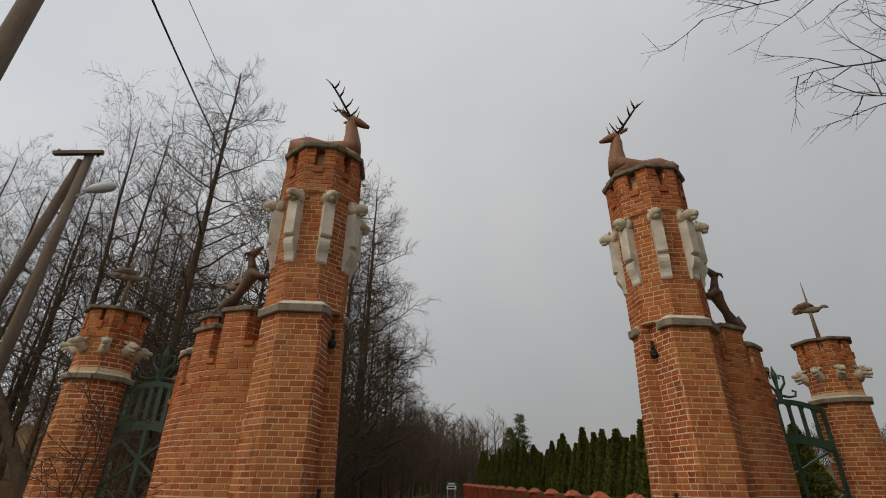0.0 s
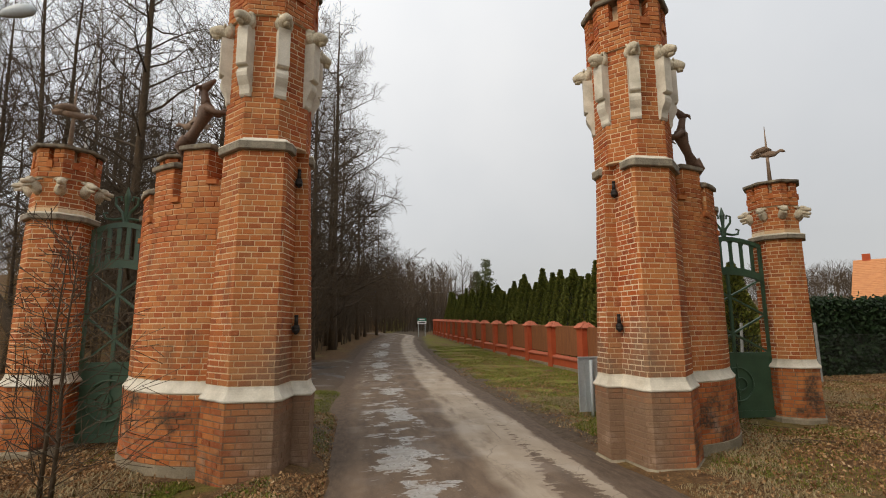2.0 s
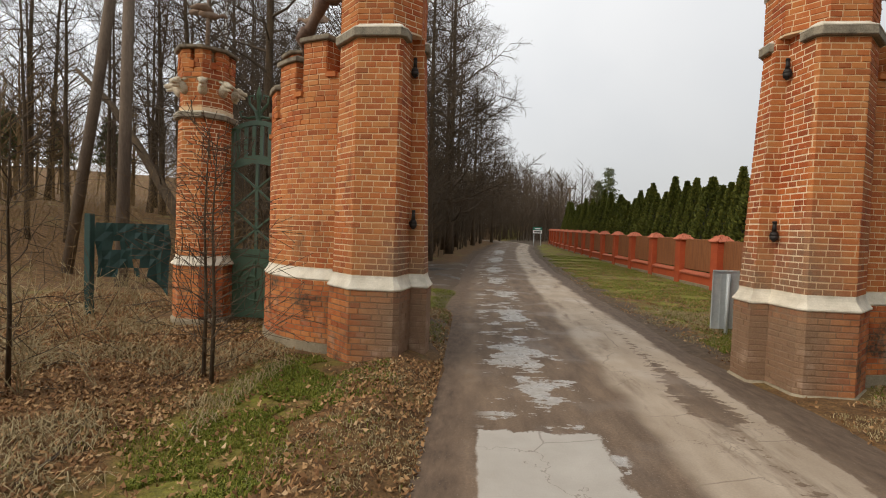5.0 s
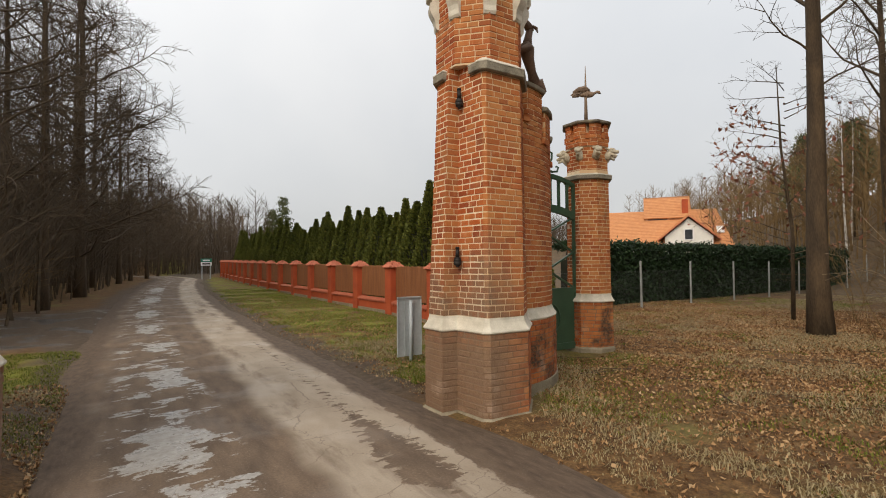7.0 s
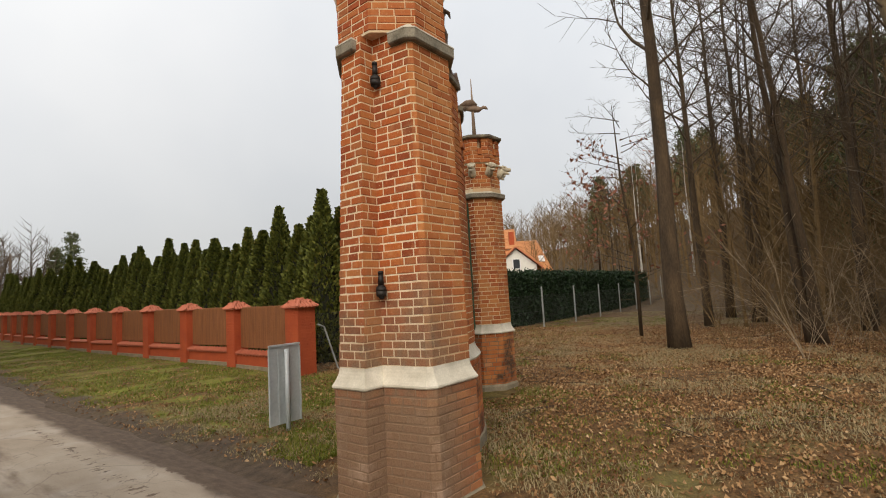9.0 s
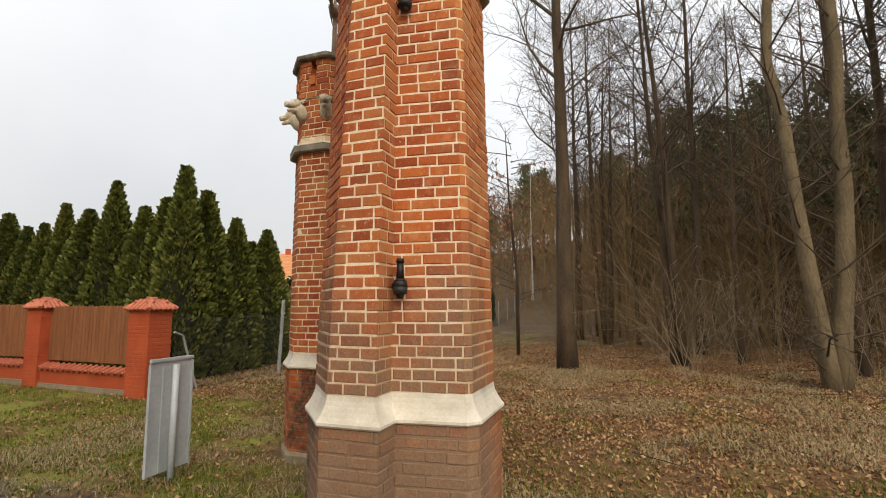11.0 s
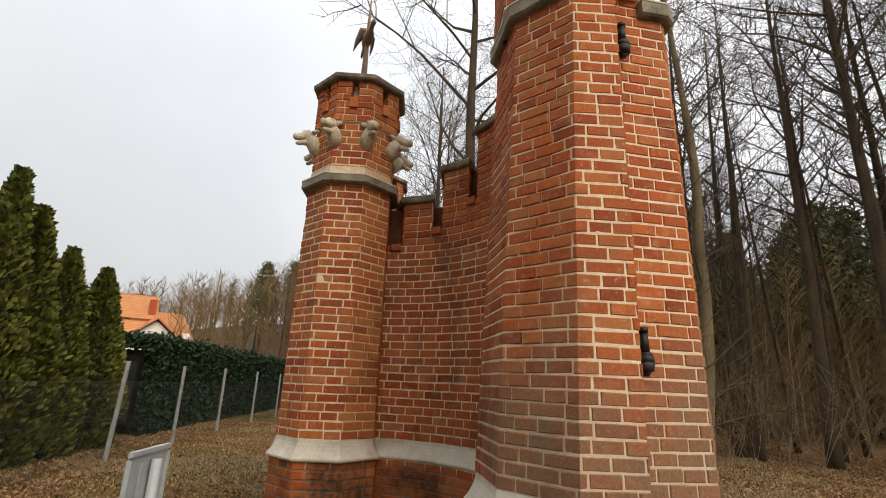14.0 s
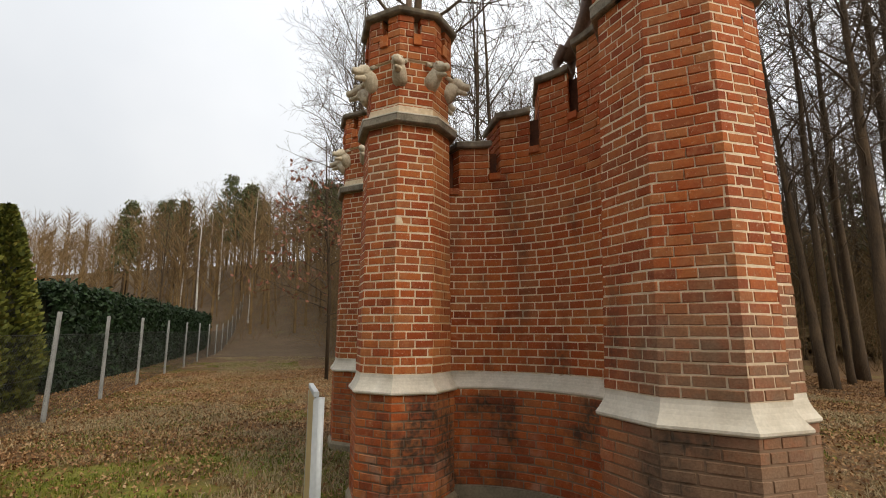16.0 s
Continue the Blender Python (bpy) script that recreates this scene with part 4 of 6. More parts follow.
def curtain_wall(side):
    t = thing("curtain_wall", "curved red brick wall stepping down in capped merlons", "brick wall", GATE, group="curtain walls")
    a0, a1 = -92, 3
    part("footing", prism(mirror(sector(a0, a1, 16, 0.075), side), -0.4, 0.03), CONCRETE, t, "rough concrete footing")
    part("plinth", prism(mirror(sector(a0, a1, 16, 0.05), side), -0.3, 0.865), MORTAR, t)
    for r, lo, hi, seed in ((R_OUT + 0.05, a0, a1, 61), (R_IN - 0.05, a1, a0, 62)):
        joined_bricks(lay_bricks(mirror(arc(r, lo, hi, 16), side), 0.03, 0.855, (0.155, 0.165, 0.18), closed=False, seed=seed), t)
    part("core", prism(mirror(sector(a0, a1, 16), side), 0.7, 2.76), MORTAR, t)
    joined_bricks(lay_bricks(mirror(arc(R_OUT, a0, a1, 16), side), 1.01, 2.76, (0.155, 0.13, 0.17), closed=False, seed=63), t)
    inner = lay_bricks(mirror(arc(R_IN, a1, a0, 16), side), 1.01, 2.76, (0.165, 0.145, 0.175), closed=False, seed=64)
    if side > 0:
        split_bricks(inner, t, lambda p: p.z > 1.03, 300)
    else:
        joined_bricks(inner, t)
    band(mirror(sector(a0, a1, 20), side), 0.855, 1.01, 0.062, 0.0, t, STONE, label="pale stone plinth moulding")
    edges = [(SLOTS[k][1], SLOTS[k + 1][0]) for k in range(4)]
    # above the curtain each course runs on until a slot breaks it
    pieces = [(-92.0, SLOTS[0][0], SILLS[0])]
    for k, (lo, hi) in enumerate(SLOTS):
        pieces.append((lo, hi, SILLS[k]))
        if k < 4:
            pieces.append((*edges[k], TOPS[k]))
    pieces.append((SLOTS[4][1], 3.0, SILLS[4]))
    for r in range(17):
        z = 2.76 + ROW * r
        runs = []
        for lo, hi, top in pieces:
            if top < z + 0.5 * ROW:
                continue
            if runs and abs(runs[-1][1] - lo) < 1e-6:
                runs[-1][1] = hi
            else:
                runs.append([lo, hi])
        for q, (lo, hi) in enumerate(runs):
            n = max(1, int((hi - lo) / 6))
            outer = arc(R_OUT, max(a0, lo + SKEW), hi + SKEW, n)
            inner = arc(R_IN, min(a1, hi - SKEW), lo - SKEW, n)
            joined_bricks(lay_bricks(mirror(outer, side), z, z + ROW, (0.155, 0.13, 0.17), closed=False, seed=200 + 7 * r + q), t)
            joined_bricks(lay_bricks(mirror(inner, side), z, z + ROW, (0.165, 0.145, 0.175), closed=False, seed=400 + 7 * r + q), t)
    for k, (lo, hi) in enumerate(edges):
        poly = mirror(raked(lo, hi, 4), side)
        part("merlon", prism(offset_poly(poly, -0.004), 2.7, TOPS[k]), MORTAR, t)
        for a, b, bottom in ((arc(R_OUT, hi + SKEW, hi + SKEW, 1)[0], arc(R_IN, hi - SKEW, hi - SKEW, 1)[0], SILLS[k + 1]), (arc(R_IN, lo - SKEW, lo - SKEW, 1)[0], arc(R_OUT, lo + SKEW, lo + SKEW, 1)[0], SILLS[k])):
            joined_bricks(lay_bricks(mirror([a, b], side), bottom, TOPS[k], (0.125, 0.19), closed=False, seed=70 + k), t)
        cap = mirror(raked(lo - 1.4, hi + 1.4, 4, 0.042), side)
        part("merlon_cap", loft([(TOPS[k], offset_poly(cap, -0.01)), (TOPS[k] + 0.012, cap), (TOPS[k] + 0.06, cap), (TOPS[k] + 0.095, offset_poly(cap, -0.07))]), CAPSTONE, t, "dark weathered capstone")
    for k, (lo, hi) in enumerate(SLOTS):
        poly = mirror(raked(lo - 0.2, hi + 0.2, 2, -0.004), side)
        part("slot_floor", prism(poly, 2.7, SILLS[k] - 0.05), MORTAR, t)
        if k:
            # the slot's shade is painted into this back wall
            part("slot_back", prism(mirror(arc(1.43, lo - 1.5, hi + 1.5, 2) + arc(1.37, hi + 1.5, lo - 1.5, 2), side), SILLS[k] - 0.06, TOPS[min(k, 3)] - 0.03), SHADEBRICK, t, "brick at the back of the slot, coloured dark for the recess shade")
        sill = mirror(raked(lo + 0.1, hi - 0.1, 2, 0.035), side)
        part("sill", prism(sill, SILLS[k] - 0.05, SILLS[k] + 0.012), BRICK, t, "projecting brick sill")
    part("slot_wall", prism(mirror(raked(-92, SLOTS[0][0], 2, -0.004), side), 2.7, SILLS[0]), MORTAR, t)
    part("slot_wall", prism(mirror(sector(SLOTS[4][1] + SKEW, a1, 1, -0.004), side), 2.7, SILLS[4] + 0.01), MORTAR, t)
    return t


def stag(side):
    """A resting stag with its head raised and branching antlers."""
    v, f = [], []
    y = 6.69
    tube(v, f, [(4.72, y, 6.66), (4.66, y, 6.76), (4.45, y, 6.80), (4.15, y, 6.76), (3.9, y, 6.78), (3.72, y, 6.82), (3.62, y, 6.78)], [0.06, 0.19, 0.22, 0.19, 0.20, 0.19, 0.08], 12)
    tube(v, f, [(3.78, y, 6.72), (3.75, y, 6.95), (3.77, y, 7.18), (3.80, y, 7.36), (3.79, y, 7.46)], [0.20, 0.155, 0.115, 0.095, 0.08], 10)
    tube(v, f, [(3.86, y, 7.46), (3.78, y, 7.47), (3.68, y, 7.43), (3.57, y, 7.37), (3.50, y, 7.34)], [0.05, 0.092, 0.075, 0.05, 0.028], 9)
    for s in (-1, 1):
        tube(v, f, [(3.85, y + s * 0.06, 7.50), (3.95, y + s * 0.14, 7.54), (4.0, y + s * 0.16, 7.56)], [0.022, 0.032, 0.008], 5)
        tube(v, f, [(4.6, y + s * 0.14, 6.72), (4.35, y + s * 0.26, 6.62), (4.15, y + s * 0.27, 6.57), (4.0, y + s * 0.25, 6.55)], [0.15, 0.11, 0.06, 0.03], 7)
        tube(v, f, [(3.8, y + s * 0.12, 6.70), (3.62, y + s * 0.18, 6.58), (3.8, y + s * 0.22, 6.56), (3.95, y + s * 0.22, 6.55)], [0.10, 0.06, 0.045, 0.03], 6)
        b = [(3.83, y + s * 0.04, 7.53), (3.93, y + s * 0.13, 7.66), (4.06, y + s * 0.22, 7.85), (4.18, y + s * 0.26, 8.03), (4.30, y + s * 0.24, 8.22)]
        tube(v, f, b, [0.026, 0.026, 0.024, 0.02, 0.008], 6)
        for k, tip in ((0, (3.66, 0.06, 7.80)), (1, (3.78, 0.20, 7.86)), (2, (3.96, 0.33, 8.02)), (3, (4.07, 0.33, 8.2)), (3, (4.36, 0.36, 8.17))):
            p = Vector(b[k])
            q = Vector((tip[0], y + s * tip[1], tip[2]))
            m = (p + q) / 2 + Vector((-0.03, s * 0.03, -0.04))
            tube(v, f, [p, m, q], [0.021, 0.017, 0.005], 5)
    v = [(x + 0.06 if z < 7.53 else x + 0.06 - 0.2 * (x - 3.83), yy, z if z < 7.53 else 7.53 + 0.78 * (z - 7.53)) for x, yy, z in v]
    ob = raw("stag_statue", flip(v, side), [tuple(reversed(q)) for q in f] if side < 0 else f, STAGBROWN, smooth=True)
    ob.matrix_basis = GATE
    ob.data.materials.append(HORN)
    for p in ob.data.polygons:
        if p.center.z > 7.56:
            p.material_index = 1
    return tagged(ob, "brown resting stag statue with dark antlers on the tower", "statue", group="stag statues")


def hound(side):
    """A lean hound leaping from the wall towards the tower."""
    v, f = [], []
    at = lambda x, z, s=0.0: (x, 6.74 + 0.27 * max(0.0, 4.55 - z) + s, z)
    tube(v, f, [at(5.31, 4.06), at(5.27, 4.16), at(5.18, 4.30), at(5.09, 4.44), at(5.03, 4.57), at(5.0, 4.66)], [0.055, 0.092, 0.062, 0.078, 0.108, 0.065], 12)
    tube(v, f, [at(5.03, 4.60), at(5.055, 4.73), at(5.08, 4.83), at(5.085, 4.88)], [0.078, 0.056, 0.05, 0.046], 10)
    tube(v, f, [at(5.12, 4.84), at(5.07, 4.895), at(5.01, 4.96), at(4.955, 5.01), at(4.935, 5.03)], [0.045, 0.063, 0.042, 0.027, 0.012], 10)
    for s in (-1, 1):
        tube(v, f, [at(5.27, 4.18, s * 0.06), at(5.38, 4.06, s * 0.085), at(5.31, 3.93, s * 0.09), at(5.34, 3.80, s * 0.09), at(5.29, 3.785, s * 0.09)], [0.078, 0.046, 0.024, 0.022, 0.018], 8)
        tube(v, f, [at(5.01, 4.58, s * 0.07), at(4.88, 4.535 + 0.02 * s, s * 0.08), at(4.82, 4.57 + 0.045 * s, s * 0.07), at(4.68, 4.56 + 0.05 * s, s * 0.06)], [0.06, 0.042, 0.032, 0.022], 8)
        tube(v, f, [at(5.10, 4.90, s * 0.045), at(5.15, 4.87, s * 0.07), at(5.17, 4.81, s * 0.075)], [0.02, 0.024, 0.006], 6)
    ob = raw("hound_statue", flip(v, side), [tuple(reversed(q)) for q in f] if side < 0 else f, HOUND, smooth=True)
    ob.matrix_basis = GATE
    return tagged(ob, "dark bronze hound statue leaping up against the tower", "statue", group="hound statues")


def bird_vane(at, side, turn, lift=0.0):
    c = mx(at, side)
    t = thing("bird_vane", "rusty iron spike with a flying bird on the turret", "weather vane", GATE @ pose(c[0], c[1], 4.36, 0, 0, turn), group="bird vanes")
    v, f = [], []
    tube(v, f, [(0, 0, 0), (0, 0, 0.5), (0, 0, 0.85 + lift), (0, 0, 1.22 + lift)], [0.04, 0.028, 0.018, 0.005], 8)
    raw("spike", v, f, VANE, t, smooth=True)
    v, f = [], []
    tube(v, f, [(-0.17, 0, 0.62), (-0.08, 0, 0.64), (0.04, 0, 0.64), (0.14, 0, 0.63), (0.19, 0, 0.65), (0.25, 0, 0.68), (0.29, 0, 0.67), (0.34, 0, 0.645)], [0.02, 0.06, 0.075, 0.055, 0.028, 0.03, 0.034, 0.008], 9)
    for s in (-1, 1):
        tube(v, f, [(0.07, s * 0.03, 0.68), (-0.04, s * 0.08, 0.725), (-0.18, s * 0.11, 0.70), (-0.31, s * 0.12, 0.655)], [0.045, 0.07, 0.05, 0.01], 6, 0.35)
    tube(v, f, [(-0.15, 0, 0.63), (-0.3, 0, 0.60)], [0.05, 0.03], 6, 0.35)
    raw("bird", [(a * 0.9, b * 0.8, c + lift) for a, b, c in v], f, VANE, t, "brown iron flying bird", True)
    return t


def side_gate(side):
    """A green iron gate: panel with a ring below, crossed bars, a row of slots and a scrolled crest."""
    t = thing("side_gate", "closed dark green iron side gate with crossed bars", "gate", GATE, group="side gates")
    x0, x1, y = (6.17, 7.70, 8.41) if side > 0 else (6.17, 7.14, 8.28)
    xm = (x0 + x1) / 2

    def add(name, bm, label=""):
        ob = part(name, bm, GREEN, t, label)
        if side < 0:
            for q in ob.data.vertices:
                q.co.x = 2 * MID - q.co.x
            ob.data.flip_normals()
        return ob

    for a in (x0, x1 - 0.07):
        add("stile", box_bm(a, y - 0.035, -0.05, a + 0.07, y + 0.035, 3.12, 0.006))
    for z0, z1 in ((-0.02, 0.1), (1.04, 1.14), (2.42, 2.56), (3.06, 3.14)):
        bm = bmesh.new()
        n = 8
        rise = 0.16 if z0 > 2 else 0.0
        rings = []
        for k in range(n + 1):
            u = k / n
            r = rise * (1 - (2 * u - 1) ** 2)
            rings.append([(x0 + (x1 - x0) * u, y + dy, z + r) for dy, z in ((-0.03, z0), (0.03, z0), (0.03, z1), (-0.03, z1))])
        vs = [[bm.verts.new(p) for p in q] for q in rings]
        for p, q in zip(vs, vs[1:]):
            for k in range(4):
                bm.faces.new((p[k], p[(k + 1) % 4], q[(k + 1) % 4], q[k]))
        bm.faces.new(vs[0][::-1]), bm.faces.new(vs[-1])
        add("rail", bm)
    add("panel", box_bm(x0 + 0.07, y - 0.008, 0.1, x1 - 0.07, y + 0.008, 1.04), "plain green sheet panel")
    v, f = [], []
    for r, cx in ((0.30, 0.0), (0.11, 0.06)):
        ring = [(xm + cx + r * math.cos(a), y - 0.02, 0.57 + r * math.sin(a)) for a in [2 * math.pi * k / 24 for k in range(25)]]
        tube(v, f, ring, [0.018] * 25, 6)
    tube(v, f, [(xm, y - 0.02, 0.2), (xm, y - 0.02, 0.95)], [0.014, 0.014], 6)
    raw("ring_ornament", flip(v, side), f, GREEN, t)
    bm = beam(bmesh.new(), (xm, y, 1.14), (xm, y, 2.68), 0.05, 0.04)
    add("middle_bar", bm)
    for za, zb in ((1.14, 1.82), (1.82, 2.5)):
        for p, q in (((x0 + 0.07, za), (x1 - 0.07, zb)), ((x0 + 0.07, zb), (x1 - 0.07, za))):
            add("cross_bar", beam(bmesh.new(), (p[0], y, p[1]), (q[0], y, q[1]), 0.045, 0.03))
    for k in range(1, 7):
        u = k / 7
        r = 0.16 * (1 - (2 * u - 1) ** 2)
        x = x0 + (x1 - x0) * u
        add("baluster", beam(bmesh.new(), (x, y, 2.5 + r), (x, y, 3.1 + r), 0.06, 0.03))
    for k in range(7):
        xa, xb = x0 + (x1 - x0) * k / 7 + 0.03, x0 + (x1 - x0) * (k + 1) / 7 - 0.03
        u = (k + 0.5) / 7
        top = 3.08 + 0.16 * (1 - (2 * u - 1) ** 2)
        r, cx = (xb - xa) / 2, (xa + xb) / 2
        bm = bmesh.new()
        rim = [(cx + r * math.cos(math.pi * q / 8), top - r + r * math.sin(math.pi * q / 8) * 0.92) for q in range(9)]
        crown = [(cx + r * math.cos(math.pi * q / 8), top + 0.02) for q in range(9)]
        for d in (-0.014, 0.014):
            lower, upper = [bm.verts.new((p, y + d, z)) for p, z in rim], [bm.verts.new((p, y + d, z)) for p, z in crown]
            for q in range(8):
                bm.faces.new((lower[q], upper[q], upper[q + 1], lower[q + 1]) if d > 0 else (lower[q + 1], upper[q + 1], upper[q], lower[q]))
            if d < 0:
                first = lower
        for q in range(8):
            bm.faces.new((first[q], first[q + 1], lower[q + 1], lower[q]))
        add("arch", bm)
    v, f = [], []
    for s in (-1, 1):
        tube(v, f, [(xm + s * 0.02, y, 3.3), (xm + s * 0.05, y, 3.45), (xm + s * 0.16, y, 3.58), (xm + s * 0.17, y, 3.70), (xm + s * 0.09, y, 3.72), (xm + s * 0.08, y, 3.65)], [0.025, 0.024, 0.022, 0.02, 0.018, 0.02], 6)
        tube(v, f, [(xm + s * 0.05, y, 3.36), (xm + s * 0.18, y, 3.34), (xm + s * 0.3, y, 3.36), (xm + s * 0.33, y, 3.44), (xm + s * 0.27, y, 3.45)], [0.024, 0.022, 0.02, 0.018, 0.02], 6)
    tube(v, f, [(xm, y, 3.28), (xm, y, 3.55), (xm, y, 3.72), (xm, y, 3.88)], [0.022, 0.03, 0.05, 0.006], 7)
    raw("crest", flip(v, side), f, GREEN, t, "scrolled iron crest")
    return t


for side in (1, -1):
    main_tower(side)
    small_tower(A_AT, side, True)
    small_tower(B_AT if side > 0 else B_LEFT, side, False)
    curtain_wall(side)
    stag(side)
    hound(side)
    bird_vane(A_AT, side, 200 if side > 0 else 170, 0.1 if side > 0 else 0.0)
    bird_vane(B_AT if side > 0 else B_LEFT, side, -35 if side > 0 else 35)
    side_gate(side)


# ---- fences, signs, poles ----
def tile_cap(parent, x, y, z, w):
    """A little hipped roof of scalloped clay tiles on a post."""
    r = lambda a: [(x - a, y - a), (x + a, y - a), (x + a, y + a), (x - a, y + a)]
    cap = part("tile_cap", loft([(z, r(w + 0.05)), (z + 0.02, r(w + 0.055)), (z + 0.16, r(w * 0.45)), (z + 0.185, r(w * 0.42)), (z + 0.19, r(w * 0.2))]), TERRA, parent, "terracotta tiled post cap")
    v, f = [], []
    for k in range(4):
        ca, sa = math.cos(k * math.pi / 2), math.sin(k * math.pi / 2)
        for j in range(5):
            u = -w + (j + 0.5) * 2 * w / 5
            ring = []
            for d, zz in ((w * 0.55, z + 0.15), (w + 0.06, z + 0.012), (w + 0.075, z - 0.012)):
                ring.append((x + ca * d - sa * u, y + sa * d + ca * u, zz))
            tube(v, f, ring, [0.034, 0.04, 0.036], 6)
        a, b = (w * 0.45, z + 0.175), (w + 0.06, z + 0.01)
        tube(v, f, [(x + (ca - sa) * a[0], y + (sa + ca) * a[0], a[1]), (x + (ca - sa) * b[0], y + (sa + ca) * b[0], b[1])], [0.03, 0.036], 6)
    tube(v, f, [(x - w * 0.4, y, z + 0.195), (x + w * 0.4, y, z + 0.195)], [0.03, 0.03], 6)
    raw("ridge_tile", v, f, TERRA, cap)


def boundary_fence():
    t = thing("boundary_fence", "fence of red brick posts and brown board panels", "fence")
    fx = lambda y: 7.75 + min(0.2, 0.07 * (y - 13.2)) + 0.0012 * max(0.0, y - 25) ** 2
    fy = lambda k: 13.2 + (3.1 + 2.72 * (k - 1) if k else 0.0)
    for k in range(17):
        y = fy(k)
        x = fx(y)
        g = 0.012 * (y - 12)
        w = 0.24 if k == 0 else 0.2
        poly = [(x - w, y - w), (x + w, y - w), (x + w, y + w), (x - w, y + w)]
        part("post", prism(poly, -0.3, 1.46 + g), FENCE, t)
        if k < 4:
            joined_bricks(lay_bricks(poly, -0.05, 1.46 + g, (0.25, 0.12), proud=0.003, seed=90 + k, joint=0.007), t, FENCE)
        tile_cap(t, x, y, 1.46 + g, w)
        if k == 16:
            break
        y1 = fy(k + 1) - 0.2
        x1 = fx(fy(k + 1))
        yy0 = y + w
        poly = [(x - 0.13, yy0), (x + 0.13, yy0), (x1 + 0.13, y1), (x1 - 0.13, y1)]
        part("base_wall", prism(poly, -0.3, 0.30 + g), FENCE, t, "low red brick base wall")
        strip = [(x - 0.17, yy0), (x - 0.132, yy0), (x1 - 0.132, y1), (x1 - 0.17, y1)]
        part("footing_strip", prism(strip, -0.3, 0.02 + g), CONCRETE, t, "pale concrete footing strip")
        top = [(x - 0.18, yy0), (x + 0.18, yy0), (x1 + 0.18, y1), (x1 - 0.18, y1)]
        part("coping", loft([(0.30 + g, top), (0.32 + g, top), (0.38 + g, [(x - 0.03, yy0), (x + 0.03, yy0), (x1 + 0.03, y1), (x1 - 0.03, y1)])]), TERRA, t, "clay tile coping")
        if k < 5:
            v, f = [], []
            for j in range(16):
                u = (j + 0.5) / 16
                xx, yj = x + (x1 - x) * u, yy0 + (y1 - yy0) * u
                tube(v, f, [(xx - 0.2, yj, 0.305 + g), (xx - 0.02, yj, 0.39 + g)], [0.055, 0.045], 6, 0.5)
            raw("coping_tiles", v, f, TERRA, t)
        n = 26
        v, f = [], []
        slats = []
        rng = random.Random(k)
        for j in range(n):
            u0, u1 = (j + 0.04) / n, (j + 0.96) / n
            xa, xb = x + (x1 - x) * u0, x + (x1 - x) * u1
            ya, yb = yy0 + (y1 - yy0) * u0, yy0 + (y1 - yy0) * u1
            zt = 1.53 + g + rng.uniform(-0.008, 0.008)
            d = 0.012
            vv = [(xa - d, ya, 0.45 + g), (xa + d, ya, 0.45 + g), (xb + d, yb, 0.45 + g), (xb - d, yb, 0.45 + g), (xa - d, ya, zt - 0.03), (xa + d, ya, zt - 0.03), (xb + d, yb, zt - 0.03), (xb - d, yb, zt - 0.03)]
            xm, ym = (xa + xb) / 2, (ya + yb) / 2
            vv += [(xm - d, ym, zt), (xm + d, ym, zt)]
            ff = [(3, 2, 1, 0), (0, 1, 5, 4), (2, 3, 7, 6), (1, 2, 6, 9, 5), (3, 0, 4, 8, 7), (4, 5, 9, 8), (6, 7, 8, 9)]
            slats.append((vv, ff))
        if k < 11:
            for vv, ff in slats:
                raw("board", vv, ff, WOOD, t)
        else:
            for vv, ff in slats:
                o = len(v)
                v += vv
                f += [tuple(q + o for q in g) for g in ff]
            raw("board_panel", v, f, WOOD, t)["kind"] = "stuff"
        for z in (0.6 + g, 1.3 + g):
            part("rail", beam(bmesh.new(), (x + 0.035, yy0, z), (x1 + 0.035, y1, z), 0.05, 0.08), WOOD, t)


boundary_fence()


def chain_fence():
    t = thing("chain_link_fence", "thin dark chain-link fence on slim pale posts", "fence")
    xs = [11.08, 13.74, 16.57, 19.9, 23.4] + [23.4 + 3.4 * k for k in range(1, 10)]
    y = 12.9
    for x in xs:
        lean = 0.13 if x < 12 else random.Random(int(x * 10)).uniform(-0.02, 0.08)
        z = height(x, y)
        bm = loft([(z - 0.2, [(x - 0.03, y - 0.03), (x + 0.03, y - 0.03), (x + 0.03, y + 0.03), (x - 0.03, y + 0.03)]), (z + 1.76, [(x - 0.027 + lean, y - 0.027), (x + 0.027 + lean, y - 0.027), (x + 0.027 + lean, y + 0.027), (x - 0.027 + lean, y + 0.027)])])
        part("fence_post", bm, POSTGREY, t)
    v, f = [], []
    tube(v, f, [(8.0, y, 1.05), (8.2, y, 0.98), (8.6, y, -0.1)], [0.022, 0.022, 0.022], 6)
    raw("brace", v, f, POSTGREY, t)
    v, f = [], []
    x0, x1, h = 8.0, xs[-1], 1.35
    zg = lambda x: height(x, y) + 0.03
    step = 0.075
    n = int((x1 - x0) / step)
    for k in range(-int(h / step), n):
        for s in (1, -1):
            xa = x0 + k * step
            xb = xa + h
            p, q = (xa, 0.0), (xb, h)
            if xa < x0:
                p = (x0, x0 - xa)
            if xb > x1:
                q = (x1, h - (xb - x1))
            if q[0] <= p[0]:
                continue
            za, zb = (p[1], q[1]) if s > 0 else (h - p[1], h - q[1])
            tube(v, f, [(p[0], y, zg(p[0]) + za), (q[0], y, zg(q[0]) + zb)], [0.0013, 0.0013], 3)
    for hz in (0.02, 0.7, 1.35):
        tube(v, f, [(x, y, zg(x) + hz) for x in [x0] + xs], [0.003] * (len(xs) + 1), 4)
